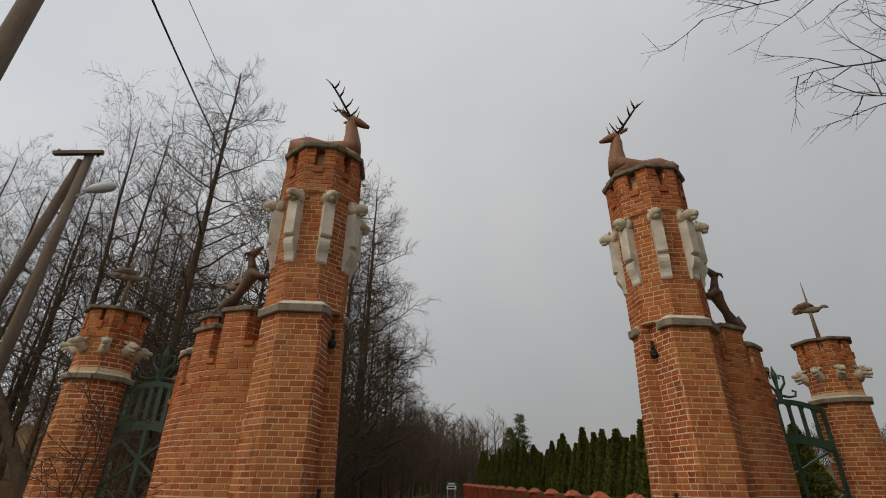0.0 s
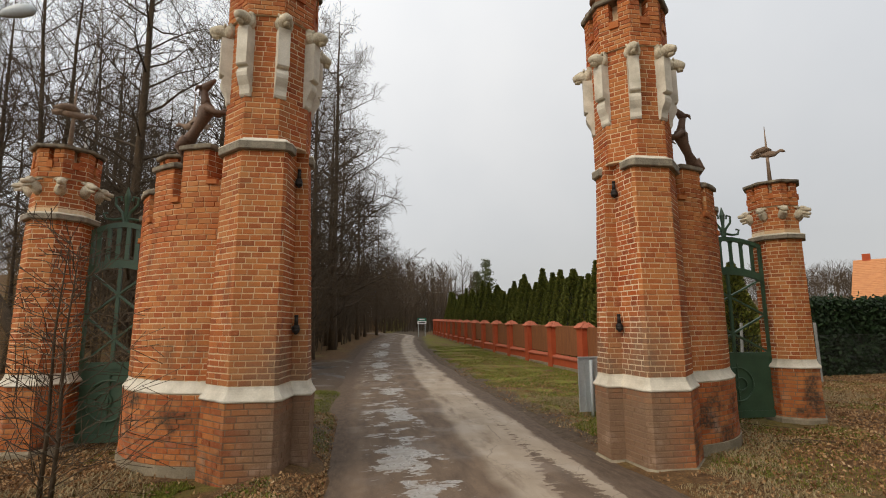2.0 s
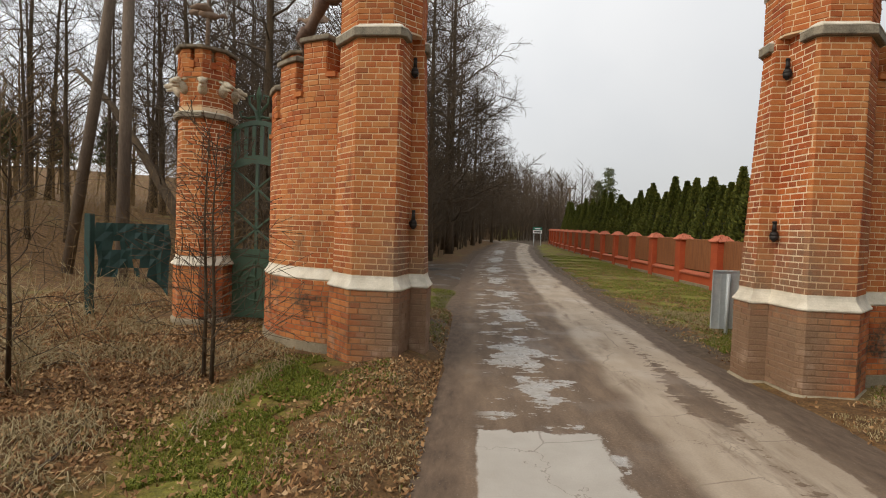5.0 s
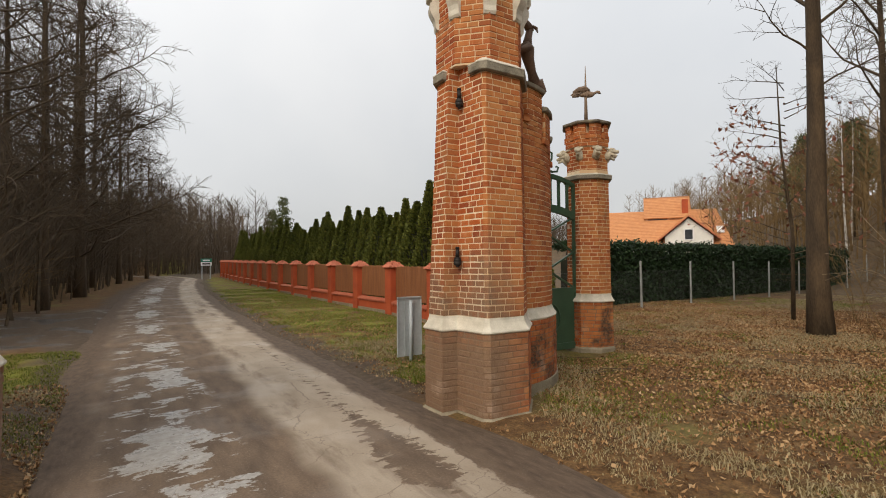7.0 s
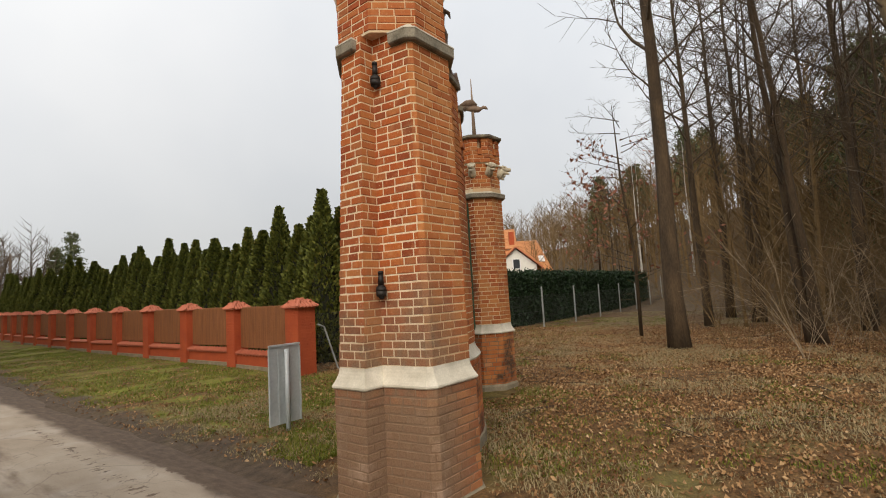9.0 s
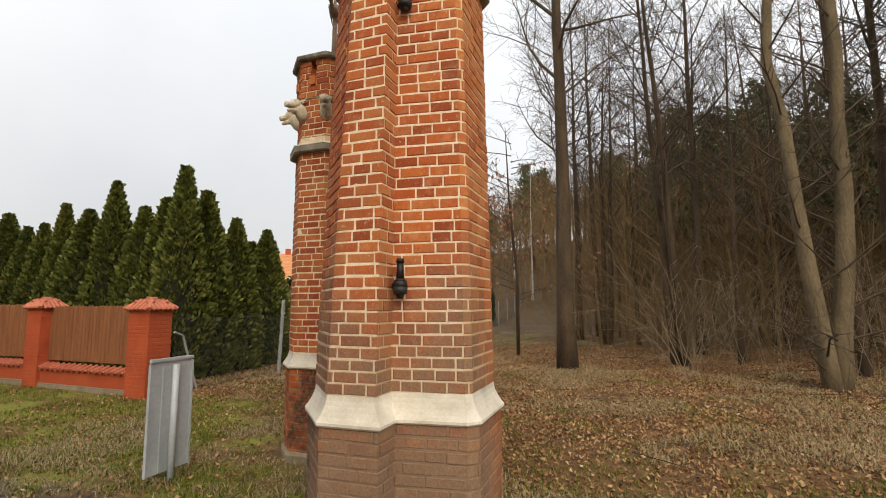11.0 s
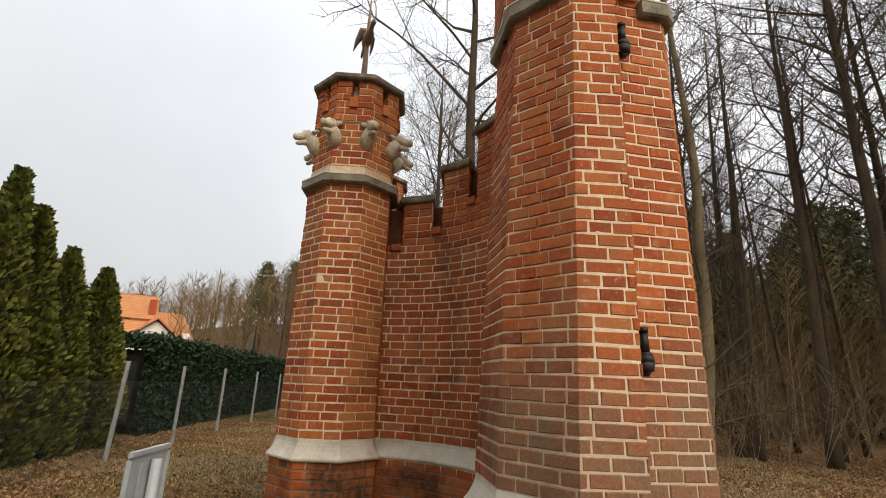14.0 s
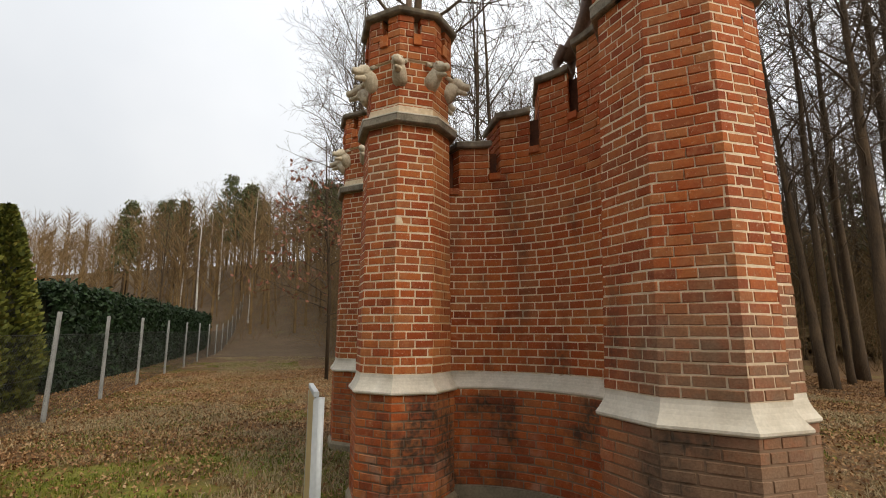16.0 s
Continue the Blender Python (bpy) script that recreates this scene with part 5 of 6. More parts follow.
    raw("wire_mesh", v, f, WIRE, t, "thin dark wire mesh")


chain_fence()


def sign_board():
    t = thing("road_sign_board", "low galvanised sign board seen from its back", "road sign")
    x0, x1, y = 4.33, 4.80, 9.22
    part("sheet", box_bm(x0, y, 0.02, x1, y + 0.004, 1.04), METAL, t)
    part("front", box_bm(x0 + 0.004, y + 0.005, 0.024, x1 - 0.004, y + 0.008, 1.036), SIGNFACE, t, "faded yellow sign front")
    bm = box_bm(x0 - 0.004, y - 0.02, 1.015, x1 + 0.004, y + 0.01, 1.045, 0.003)
    box_bm(x0 - 0.006, y - 0.018, 0.02, x0 + 0.008, y + 0.01, 1.0, 0, bm)
    box_bm(x1 - 0.008, y - 0.018, 0.02, x1 + 0.006, y + 0.01, 1.0, 0, bm)
    part("folded_rim", bm, METAL, t)
    for xa in (x0 + 0.13, x1 - 0.17):
        part("channel", box_bm(xa, y - 0.014, 0.03, xa + 0.03, y - 0.001, 0.97, 0.003), METAL, t)
    v, f = [], []
    tube(v, f, [(x0 + 0.24, y - 0.045, -0.3), (x0 + 0.24, y - 0.045, 0.98)], [0.03, 0.03], 12)
    raw("post", v, f, METAL, t, smooth=True)


sign_board()


def town_sign():
    t = thing("town_sign", "small green and white road sign on two posts", "road sign")
    x, y = 6.97, 52.0
    part("green_plate", box_bm(x - 0.47, y, 1.97, x + 0.47, y + 0.02, 2.29), SIGNGREEN, t)
    part("white_plate", box_bm(x - 0.47, y, 1.64, x + 0.47, y + 0.02, 1.96), SIGNWHITE, t)
    for z, w, m in ((2.13, 0.3, SIGNWHITE), (1.80, 0.34, IRON)):
        part("lettering_bar", box_bm(x - w, y - 0.008, z - 0.06, x + w, y - 0.003, z + 0.06), m, t)
    for dx in (-0.35, 0.35):
        part("post", box_bm(x + dx - 0.03, y + 0.02, -0.3, x + dx + 0.03, y + 0.08, 2.2), METAL, t)


town_sign()


def wooden_pole(name, x, y, top, lean=(0, 0), r=0.13, label="dark creosoted wooden power pole"):
    t = thing(name, label, "power pole", group="power poles")
    v, f = [], []
    tube(v, f, [(x, y, -0.5), (x + lean[0] * 0.5, y + lean[1] * 0.5, top * 0.5), (x + lean[0], y + lean[1], top)], [r * 1.15, r, r * 0.8], 10)
    raw("pole", v, f, POLEWOOD, t, smooth=True)
    return t


def street_lamp_pole():
    t = wooden_pole("power_pole", -8.5, 12.0, 9.85, (0.2, 0.0), 0.135, "dark wooden pole with a strut and a street lamp")
    v, f = [], []
    tube(v, f, [(-11.2, 13.4, -0.4), (-9.7, 12.7, 5.0), (-8.5, 12.1, 9.7)], [0.15, 0.135, 0.12], 10)
    raw("strut", v, f, POLEWOOD, t, smooth=True)
    part("crossarm", beam(bmesh.new(), (-9.1, 11.86, 9.72), (-7.9, 11.86, 9.86), 0.12, 0.1), POLEWOOD, t)
    for x in (-9.0, -8.7, -8.0):
        v, f = [], []
        tube(v, f, [(x, 11.86, 9.7), (x, 11.86, 9.78), (x, 11.86, 9.86)], [0.02, 0.045, 0.03], 8)
        raw("insulator", v, f, IRON, t)
    v, f = [], []
    tube(v, f, [(-8.35, 12, 8.45), (-8.0, 11.95, 8.65), (-7.85, 11.9, 8.7)], [0.03, 0.03, 0.03], 6)
    raw("lamp_arm", v, f, METAL, t)
    v, f = [], []
    tube(v, f, [(-8.0, 11.9, 8.68), (-7.85, 11.9, 8.72), (-7.6, 11.88, 8.78), (-7.35, 11.86, 8.82), (-7.25, 11.85, 8.83)], [0.05, 0.12, 0.16, 0.13, 0.04], 10, 0.6)
    raw("lamp_head", v, f, METAL, t, "grey street lamp head", True)


street_lamp_pole()
wooden_pole("power_pole", -4.35, 4.55, 9.0, (0.05, 0.0), 0.115, "dark wooden pole close to the lane")
far = wooden_pole("power_pole", 14.6, 75.0, 8.9, (0, 0), 0.14, "far wooden pole with a crossarm above the fence")
part("crossarm", beam(bmesh.new(), (13.7, 74.9, 8.6), (15.5, 74.9, 8.6), 0.12, 0.1), POLEWOOD, far)
v, f = [], []
tube(v, f, [(12.2, 75.5, -0.4), (14.5, 75.1, 8.6)], [0.15, 0.12], 8)
raw("strut", v, f, POLEWOOD, far)


def cable(a, b, sag, r, label):
    a, b = Vector(a), Vector(b)
    v, f = [], []
    n = 14
    tube(v, f, [a + (b - a) * (k / n) - Vector((0, 0, sag * 4 * (k / n) * (1 - k / n))) for k in range(n + 1)], [r] * (n + 1), 5)
    return tagged(raw("overhead_cable", v, f, IRON), label, "cable", group="overhead cables")


eye0 = Vector((0.065, 0.2, 1.847))
cable(eye0 + 7.5 * Vector((-0.43, 0.52, 0.735)), eye0 + 34 * Vector((-0.248, 0.868, 0.43)), 0.25, 0.016, "thick black overhead cable above the gate")
cable(eye0 + 8.5 * Vector((-0.385, 0.53, 0.755)), eye0 + 34 * Vector((-0.232, 0.823, 0.518)), 0.15, 0.007, "thin dark overhead wire above the gate")


def green_net():
    t = thing("green_panel_fence", "dark green fence post with a torn green sheet", "fence")
    part("post", box_bm(-6.5, 8.45, -0.3, -6.39, 8.56, 1.65, 0.008), NETGREEN, t)
    v, f = [], []
    n, m = 10, 6
    for i in range(n + 1):
        for j in range(m + 1):
            x = -6.4 + 1.0 * i / n
            z = 0.55 + 0.95 * j / m - (0.35 * max(0, i - 7) / 3 if j < 2 else 0)
            v.append((x, 8.6 + 0.5 * i / n + 0.05 * math.sin(i * 1.7 + j), z))
    for i in range(n):
        for j in range(m):
            if (i, j) not in ((3, 0), (4, 0), (5, 1), (6, 0), (2, 3)):
                a = i * (m + 1) + j
                f.append((a, a + m + 1, a + m + 2, a + 1))
    ob = raw("sheet", v, f, NETGREEN, t, "torn dark green sheet")
    sol = ob.modifiers.new("thick", "SOLIDIFY")
    sol.thickness = 0.01


green_net()


# ---- house beyond the hedge ----
def house():
    t = thing("house", "white house with a steep orange tiled roof", "house", pose(66.2, 45.0, 0.0, 0, 0, -56) @ Matrix.Scale(1.3, 4))
    part("wall", prism([(-5.4, -4), (6.2, -4), (6.2, 4), (-5.4, 4)], -0.5, 3.6), PLASTER, t)

    def slope(name, a, b, c, d, parent, label="", thick=0.16):
        """A roof plane through eave corners a, b and ridge corners c, d, with its thickness and courses of tiles."""
        a, b, c, d = (Vector(p) for p in (a, b, c, d))
        n = (b - a).cross(d - a).normalized() * thick
        bm = bmesh.new()
        vs = [bm.verts.new(p) for p in (a, b, c, d, a - n, b - n, c - n, d - n)]
        for q in ((0, 1, 2, 3), (7, 6, 5, 4), (0, 4, 5, 1), (1, 5, 6, 2), (2, 6, 7, 3), (3, 7, 4, 0)):
            bm.faces.new([vs[k] for k in q])
        ob = part(name, bm, ROOF, parent, label)
        v, f = [], []
        rows = max(4, int((d - a).length / 0.28))
        for k in range(rows):
            u = k / rows
            tube(v, f, [a.lerp(d, u), b.lerp(c, u)], [0.05, 0.05], 4)
        raw("tile_course", v, f, ROOF, ob)
        return ob

    def gable_wall(name, x0, x1, y, z0, z1, along):
        w = 0.12
        pts = [(x0, z0), (x1, z0), ((x0 + x1) / 2, z1)]
        bm = bmesh.new()
        vs = [bm.verts.new((p, y + d, z) if along == "y" else (y + d, p, z)) for d in (-w, w) for p, z in pts]
        for q in ((0, 1, 2), (5, 4, 3), (0, 3, 4, 1), (1, 4, 5, 2), (2, 5, 3, 0)):
            bm.faces.new([vs[k] for k in q])
        return part(name, bm, PLASTER, t)

    slope("roof", (-5.9, -5.3, 2.9), (7.5, -5.3, 2.9), (6.5, 0, 7.15), (-5.9, 0, 7.15), t, "orange clay tile roof")
    slope("roof", (7.5, 5.3, 2.9), (-5.9, 5.3, 2.9), (-5.9, 0, 7.15), (6.5, 0, 7.15), t, "orange clay tile roof")
    for x in (-5.28, 6.08):
        gable_wall("gable_wall", -4.0, 4.0, x, 3.6, 6.85, "x")
    slope("upper_roof", (-0.8, -1.7, 6.2), (4.0, -1.7, 6.2), (4.0, 0.9, 8.8), (-0.8, 0.9, 8.8), t)
    slope("upper_roof", (4.0, 3.5, 6.2), (-0.8, 3.5, 6.2), (-0.8, 0.9, 8.8), (4.0, 0.9, 8.8), t)
    gable_wall("gable_wall", -1.35, 3.15, -0.55, 6.1, 8.4, "x")
    gable_wall("gable_wall", -1.35, 3.15, 3.75, 6.1, 8.4, "x")
    part("upper_wall", box_bm(-0.65, -1.4, 5.0, 3.85, 3.2, 6.3), PLASTER, t)
    part("window_band", box_bm(-0.4, -1.46, 5.85, 1.6, -1.3, 6.15), PANE, t, "low dark window under the raised roof")
    # the dormer with its white gable
    slope("dormer_roof", (0.6, -5.6, 3.6), (0.6, -0.8, 3.6), (3.4, -0.8, 6.0), (3.4, -5.6, 6.0), t)
    slope("dormer_roof", (6.2, -0.8, 3.6), (6.2, -5.6, 3.6), (3.4, -5.6, 6.0), (3.4, -0.8, 6.0), t)
    part("dormer_wall", loft([(0, [(1.2, -5.3), (5.6, -5.3), (5.6, -3.0), (1.2, -3.0)]), (3.95, [(1.2, -5.3), (5.6, -5.3), (5.6, -3.0), (1.2, -3.0)]), (5.75, [(3.35, -5.3), (3.45, -5.3), (3.45, -3.0), (3.35, -3.0)])]), PLASTER, t, "white dormer gable")
    for x0, z0, x1, z1 in ((0.5, 3.5, 3.4, 5.98), (6.3, 3.5, 3.4, 5.98)):
        part("barge_board", beam(bmesh.new(), (x0, -5.62, z0), (x1, -5.62, z1), 0.22, 0.08), TERRA, t, "red-brown barge board")
    w = part("window", box_bm(3.05, -5.36, 3.6, 3.75, -5.28, 4.6), PANE, t, "dark gable window")
    for a, b, c, d in ((2.95, 3.5, 3.05, 4.7), (3.75, 3.5, 3.85, 4.7), (3.05, 4.6, 3.75, 4.7), (3.05, 3.5, 3.75, 3.6)):
        part("window_frame", box_bm(a, -5.42, b, c, -5.3, d), SIGNWHITE, w)
    part("chimney", box_bm(3.1, -1.3, 5.6, 3.7, -0.7, 8.2), FENCE, t, "red brick chimney")
    part("chimney", box_bm(-5.2, -0.2, 6.5, -4.6, 0.3, 7.7), FENCE, t, "red brick chimney")
    sky_light = beam(bmesh.new(), (6.5, -3.6, 4.30), (6.5, -2.7, 5.02), 0.65, 0.1)
    part("skylight", sky_light, SIGNWHITE, t, "pale roof window")
    for y in (-5.3, 5.3):
        v, f = [], []
        tube(v, f, [(-5.9, y, 2.82), (7.5, y, 2.82)], [0.08, 0.08], 6)
        raw("gutter", v, f, VANE, t)


house()
far_barn = thing("far_shed", "far low shed with a blue sheet roof", "shed", pose(-6, 92, height(-6, 92)))
part("wall", box_bm(-9, -3, -0.5, 9, 3, 3.2), PLASTER, far_barn)
part("roof", prism([(-9.5, -3.5), (9.5, -3.5), (9.5, 3.5), (-9.5, 3.5)], 3.2, 4.6), BLUE, far_barn)


# ---- trees ----
def spray(rng, v, f, base, aim, length, r, level, kids, droop, sides, segs, wander=0.25):
    """A branch from base, with smaller ones along it."""
    pts, d, p = [Vector(base)], Vector(aim).normalized(), Vector(base)
    for k in range(segs):
        d = (d + Vector((rng.uniform(-1, 1), rng.uniform(-1, 1), rng.uniform(-1, 1))) * wander * 0.6 + Vector((0, 0, droop))).normalized()
        p = p + d * (length / segs)
        pts.append(p.copy())
    radii = [max(0.0036, r * (1 - 0.85 * k / segs)) for k in range(segs + 1)]
    tube(v, f, pts, radii, sides, capped=False)
    if level <= 0:
        return
    for k in range(kids[0]):
        u = 0.25 + 0.75 * (k + rng.random()) / kids[0]
        i = min(segs - 1, int(u * segs))
        b = pts[i].lerp(pts[i + 1], u * segs - i)
        d = (pts[i + 1] - pts[i]).normalized()
        side = d.cross(Vector((rng.uniform(-1, 1), rng.uniform(-1, 1), rng.uniform(-1, 1)))).normalized()
        out = (d * rng.uniform(0.5, 0.9) + side * rng.uniform(0.6, 1.0)).normalized()
        spray(rng, v, f, b, out, length * rng.uniform(0.35, 0.55) * (1.15 - 0.5 * u), r * 0.42, level - 1, kids[1:], droop * 1.2, 3, 3 if level > 1 else 1, wander)


def bare_tree(name, seed, tall, r0, limbs, start, reach, up, droop, kids, label, lean=0.03, bark=None, fork=0, cone=0.5):
    rng = random.Random(seed)
    t = thing(name, label, "tree", group="bare trees")
    v, f = [], []
    trunks = []
    for q in range(1 + fork):
        tilt = Vector((rng.uniform(-1, 1), rng.uniform(-1, 1), 0)) * (lean + 0.12 * q)
        pts, p = [], Vector((0.2 * q, 0.1 * q, -0.3))
        n = 12
        for k in range(n + 1):
            pts.append(p.copy())
            p = p + Vector((tilt.x + rng.uniform(-0.03, 0.03), tilt.y + rng.uniform(-0.03, 0.03), 1)) * (tall / n)
        rr = [r0 * (1.25 if k == 0 else 1.0) * (1 - 0.88 * (k / n) ** 0.9) for k in range(n + 1)]
        tube(v, f, pts, rr, 9)
        trunks.append((pts, rr))
    raw("trunk", v, f, bark or BARK, t, smooth=True)
    v, f = [], []
    for pts, rr in trunks:
        n = len(pts) - 1
        az = rng.uniform(0, 6.28)
        for k in range(limbs):
            u = start + (0.985 - start) * (k + rng.random() * 0.8) / limbs
            i = min(n - 1, int(u * n))
            b = pts[i].lerp(pts[i + 1], u * n - i)
            az += 2.4 + rng.uniform(-0.4, 0.4)
            shape = (1 - u) / (1 - start)
            ln = reach * (cone * shape + (1 - cone) * math.sin(math.pi * min(0.97, 0.25 + 0.75 * shape))) * rng.uniform(0.7, 1.15) + 0.5
            aim = Vector((math.cos(az), math.sin(az), up + rng.uniform(-0.15, 0.25)))
            spray(rng, v, f, b, aim, ln, min(rr[i] * 0.45, 0.0115 * ln + 0.006), len(kids), kids, droop, 4, 5, 0.4)
    raw("crown", v, f, TWIG, t, "bare twiggy crown", True)
    return t


def scatter_copies(kinds, spots, rng, lo=0.85, hi=1.15):
    for x, y in spots:
        k = rng.choice(kinds)
        s = rng.uniform(lo, hi)
        copy_thing(k, Matrix.Translation((x, y, height(x, y))) @ Matrix.Rotation(rng.uniform(0, 6.28), 4, "Z") @ Matrix.Rotation(rng.uniform(-0.04, 0.04), 4, "X") @ Matrix.Diagonal((s, s, s * rng.uniform(0.95, 1.1), 1)))


LABEL_WOOD = "tall bare winter tree with a dark slender trunk"
LABEL_ALDER = "bare alder with a straight trunk and fine twigs"
alder = bare_tree("tree", 1, 17.5, 0.2, 56, 0.10, 4.7, 0.35, 0.03, (10, 9), LABEL_ALDER, 0.012, cone=0.85)
alder2 = bare_tree("tree", 2, 16.0, 0.18, 50, 0.12, 4.3, 0.45, 0.03, (10, 9), LABEL_ALDER, 0.02, cone=0.7)
wood1 = bare_tree("tree", 3, 15.5, 0.16, 26, 0.34, 4.2, 0.8, 0.03, (8, 6), LABEL_WOOD, 0.03, cone=0.3)
wood2 = bare_tree("tree", 4, 14.0, 0.13, 20, 0.30, 3.8, 0.8, 0.02, (8, 6), LABEL_WOOD, 0.05, fork=1, cone=0.3)
wood3 = bare_tree("tree", 5, 17.0, 0.19, 26, 0.38, 4.2, 0.85, 0.03, (8, 6), LABEL_WOOD, 0.02, cone=0.3)
slim = bare_tree("tree", 6, 11.0, 0.09, 18, 0.3, 2.4, 0.8, 0.03, (7, 5), "slender young bare tree in the wood", 0.05)
birch = bare_tree("tree", 7, 15.0, 0.13, 26, 0.35, 2.8, 0.9, -0.09, (6, 4), "pale-barked birch with drooping bare twigs", 0.03, BIRCH, cone=0.3)
bough = bare_tree("tree", 8, 18.5, 0.235, 24, 0.30, 6.4, 0.5, 0.02, (7, 6), "thick-stemmed tall bare tree with long spreading boughs", 0.0, cone=0.2)
scatter_rng = random.Random(21)
left_spots = [(-1.3, 31.0), (-2.0, 24.5), (-1.9, 36.0), (-3.6, 28.5), (-1.2, 41.0), (-3.0, 19.5), (0.2, 46.0), (1.0, 52.0), (2.4, 57.0), (3.6, 62.0)]
for j, (x, y) in enumerate(left_spots):
    s = (1.26, 1.08, 1.1, 1.05, 1.02, 1.0, 0.95, 0.88, 0.8, 0.75)[j]
    copy_thing(alder if j % 2 == 0 else alder2, Matrix.Translation((x, y, height(x, y))) @ Matrix.Rotation(j * 1.3, 4, "Z") @ Matrix.Diagonal((s, s, s, 1)))


def region(rng, n, x0, x1, y0, y1, gap, keep=None):
    spots, tries = [], 0
    while len(spots) < n and tries < n * 40:
        tries += 1
        p = (rng.uniform(x0, x1), rng.uniform(y0, y1))
        if keep and not keep(*p):
            continue
        if all((p[0] - q[0]) ** 2 + (p[1] - q[1]) ** 2 > gap * gap for q in spots):
            spots.append(p)
    return spots


scatter_copies([wood1, slim, wood2, alder, slim], region(scatter_rng, 40, -24, -3.4, 14, 62, 2.2, lambda x, y: x < road_mid(min(y, 64)) - 4.3 and (y > 27 or x > -7)), scatter_rng, 1.0, 1.28)
scatter_copies([birch, slim, slim], region(scatter_rng, 14, -24, -4.5, 14, 45, 2.6), scatter_rng)
scatter_copies([alder2, wood2, slim, birch], region(scatter_rng, 8, -28, -7.5, 15, 30, 3.6, lambda x, y: x < -8.5 or y > 20), scatter_rng, 0.9, 1.15)
scatter_copies([wood1, alder, wood3], region(scatter_rng, 12, -30, -8, 28, 60, 3.0), scatter_rng)
# far side of the bend closes the lane
scatter_copies([alder2, wood2, slim], region(scatter_rng, 16, -18, 9, 68, 95, 3.0), scatter_rng, 0.55, 0.85)

# the wood on the bank: picked trees first
for kind, x, y, s, turn in ((wood1, 18.2, 2.5, 1.0, 2.0), (wood2, 14.3, 3.7, 0.9, 4.0), (wood1, 12.4, -2.2, 1.0, 0.4), (wood3, 11.2, -2.9, 1.05, 2.2), (wood2, 10.2, -3.8, 1.0, 1.1), (wood1, 12.6, -4.7, 1.0, 3.9), (wood3, 9.2, -5.6, 1.0, 5.1), (slim, 10.9, -5.6, 1.1, 0.3), (wood1, 11.6, -7.2, 1.05, 2.9), (slim, 13.4, -1.2, 1.1, 1.9), (wood2, 14.2, -1.5, 1.05, 0.7), (wood3, 17.0, -2.0, 1.0, 4.4), (slim, 13.1, 0.4, 1.2, 5.2), (wood1, 8.7, -3.4, 1.0, 1.4), (wood2, 7.6, -5.6, 1.0, 3.0), (wood3, 9.7, -7.2, 1.05, 0.9), (wood1, 24.5, 6.5, 1.1, 2.6), (wood3, 27.0, 5.6, 1.05, 0.2), (wood2, 22.0, 5.2, 1.0, 1.2), (wood1, 14.2, -4.0, 0.95, 0.8), (wood3, 13.3, -5.6, 1.0, 3.3), (wood1, 20.0, 6.6, 1.0, 5.5)):
    copy_thing(kind, Matrix.Translation((x, y, height(x, y))) @ Matrix.Rotation(turn, 4, "Z") @ Matrix.Diagonal((s, s, s, 1)))
scatter_copies([slim, wood2, wood3, wood1, slim], region(scatter_rng, 56, 13.0, 46, -32, 3.9, 2.0), scatter_rng)
scatter_copies([slim, slim, slim], region(scatter_rng, 22, 13.5, 34, -22, 4.8, 1.7), scatter_rng)
scatter_copies([wood1, wood2, wood3, slim], region(scatter_rng, 34, 9, 40, -46, -12, 2.2), scatter_rng)
scatter_copies([birch, slim, wood1], region(scatter_rng, 18, 44, 75, 4, 22, 3.0), scatter_rng, 0.7, 1.0)


def leaning_tree():
    """Two grey mossy stems from one stool, one leaning far out."""
    rng = random.Random(9)
    t = thing("tree", "leaning twin-stemmed grey tree at the wood's edge", "tree", group="bare trees")
    for k, (pts, r) in enumerate((([(0, 0, -0.3), (0.0, 0.08, 0.6), (0.0, 0.24, 2.25), (0.05, 0.32, 3.4), (0.0, 0.42, 4.9), (0.05, 0.60, 6.2), (0.0, 0.48, 7.9), (0.1, 0.3, 8.8), (0.1, 0.5, 10.5), (0, 0.7, 13.5)], 0.165), ([(0.1, -0.12, -0.3), (0.1, -0.2, 0.95), (0.1, -0.38, 2.3), (0.1, -0.46, 3.6), (0.15, -0.48, 4.9), (0.1, -0.55, 6.25), (0.1, -0.51, 7.8), (0.2, -0.5, 8.7), (0.3, -0.3, 12.0), (0.3, -0.2, 15.0)], 0.185))):
        v, f = [], []
        tube(v, f, pts, [r * (1 - 0.75 * q / (len(pts) - 1)) for q in range(len(pts))], 10)
        trunk = raw("trunk", v, f, GREYBARK, t, smooth=True)
        v, f = [], []
        for j in range(34):
            u = 0.06 + 0.86 * (j + rng.random()) / 30
            i = min(len(pts) - 2, int(u * (len(pts) - 1)))
            b = Vector(pts[i]).lerp(Vector(pts[i + 1]), u * (len(pts) - 1) - i)
            a = rng.uniform(0, 6.28)
            spray(rng, v, f, b, (math.cos(a), math.sin(a), 0.3 + u), rng.uniform(1.0, 2.6), 0.025, 2, (6, 3), 0.02, 4, 4)
        raw("crown", v, f, TWIG, trunk, "bare twiggy branches", True)
    t.matrix_basis = Matrix.Translation((11.4, 1.55, 0.0))
    return t


leaning_tree()


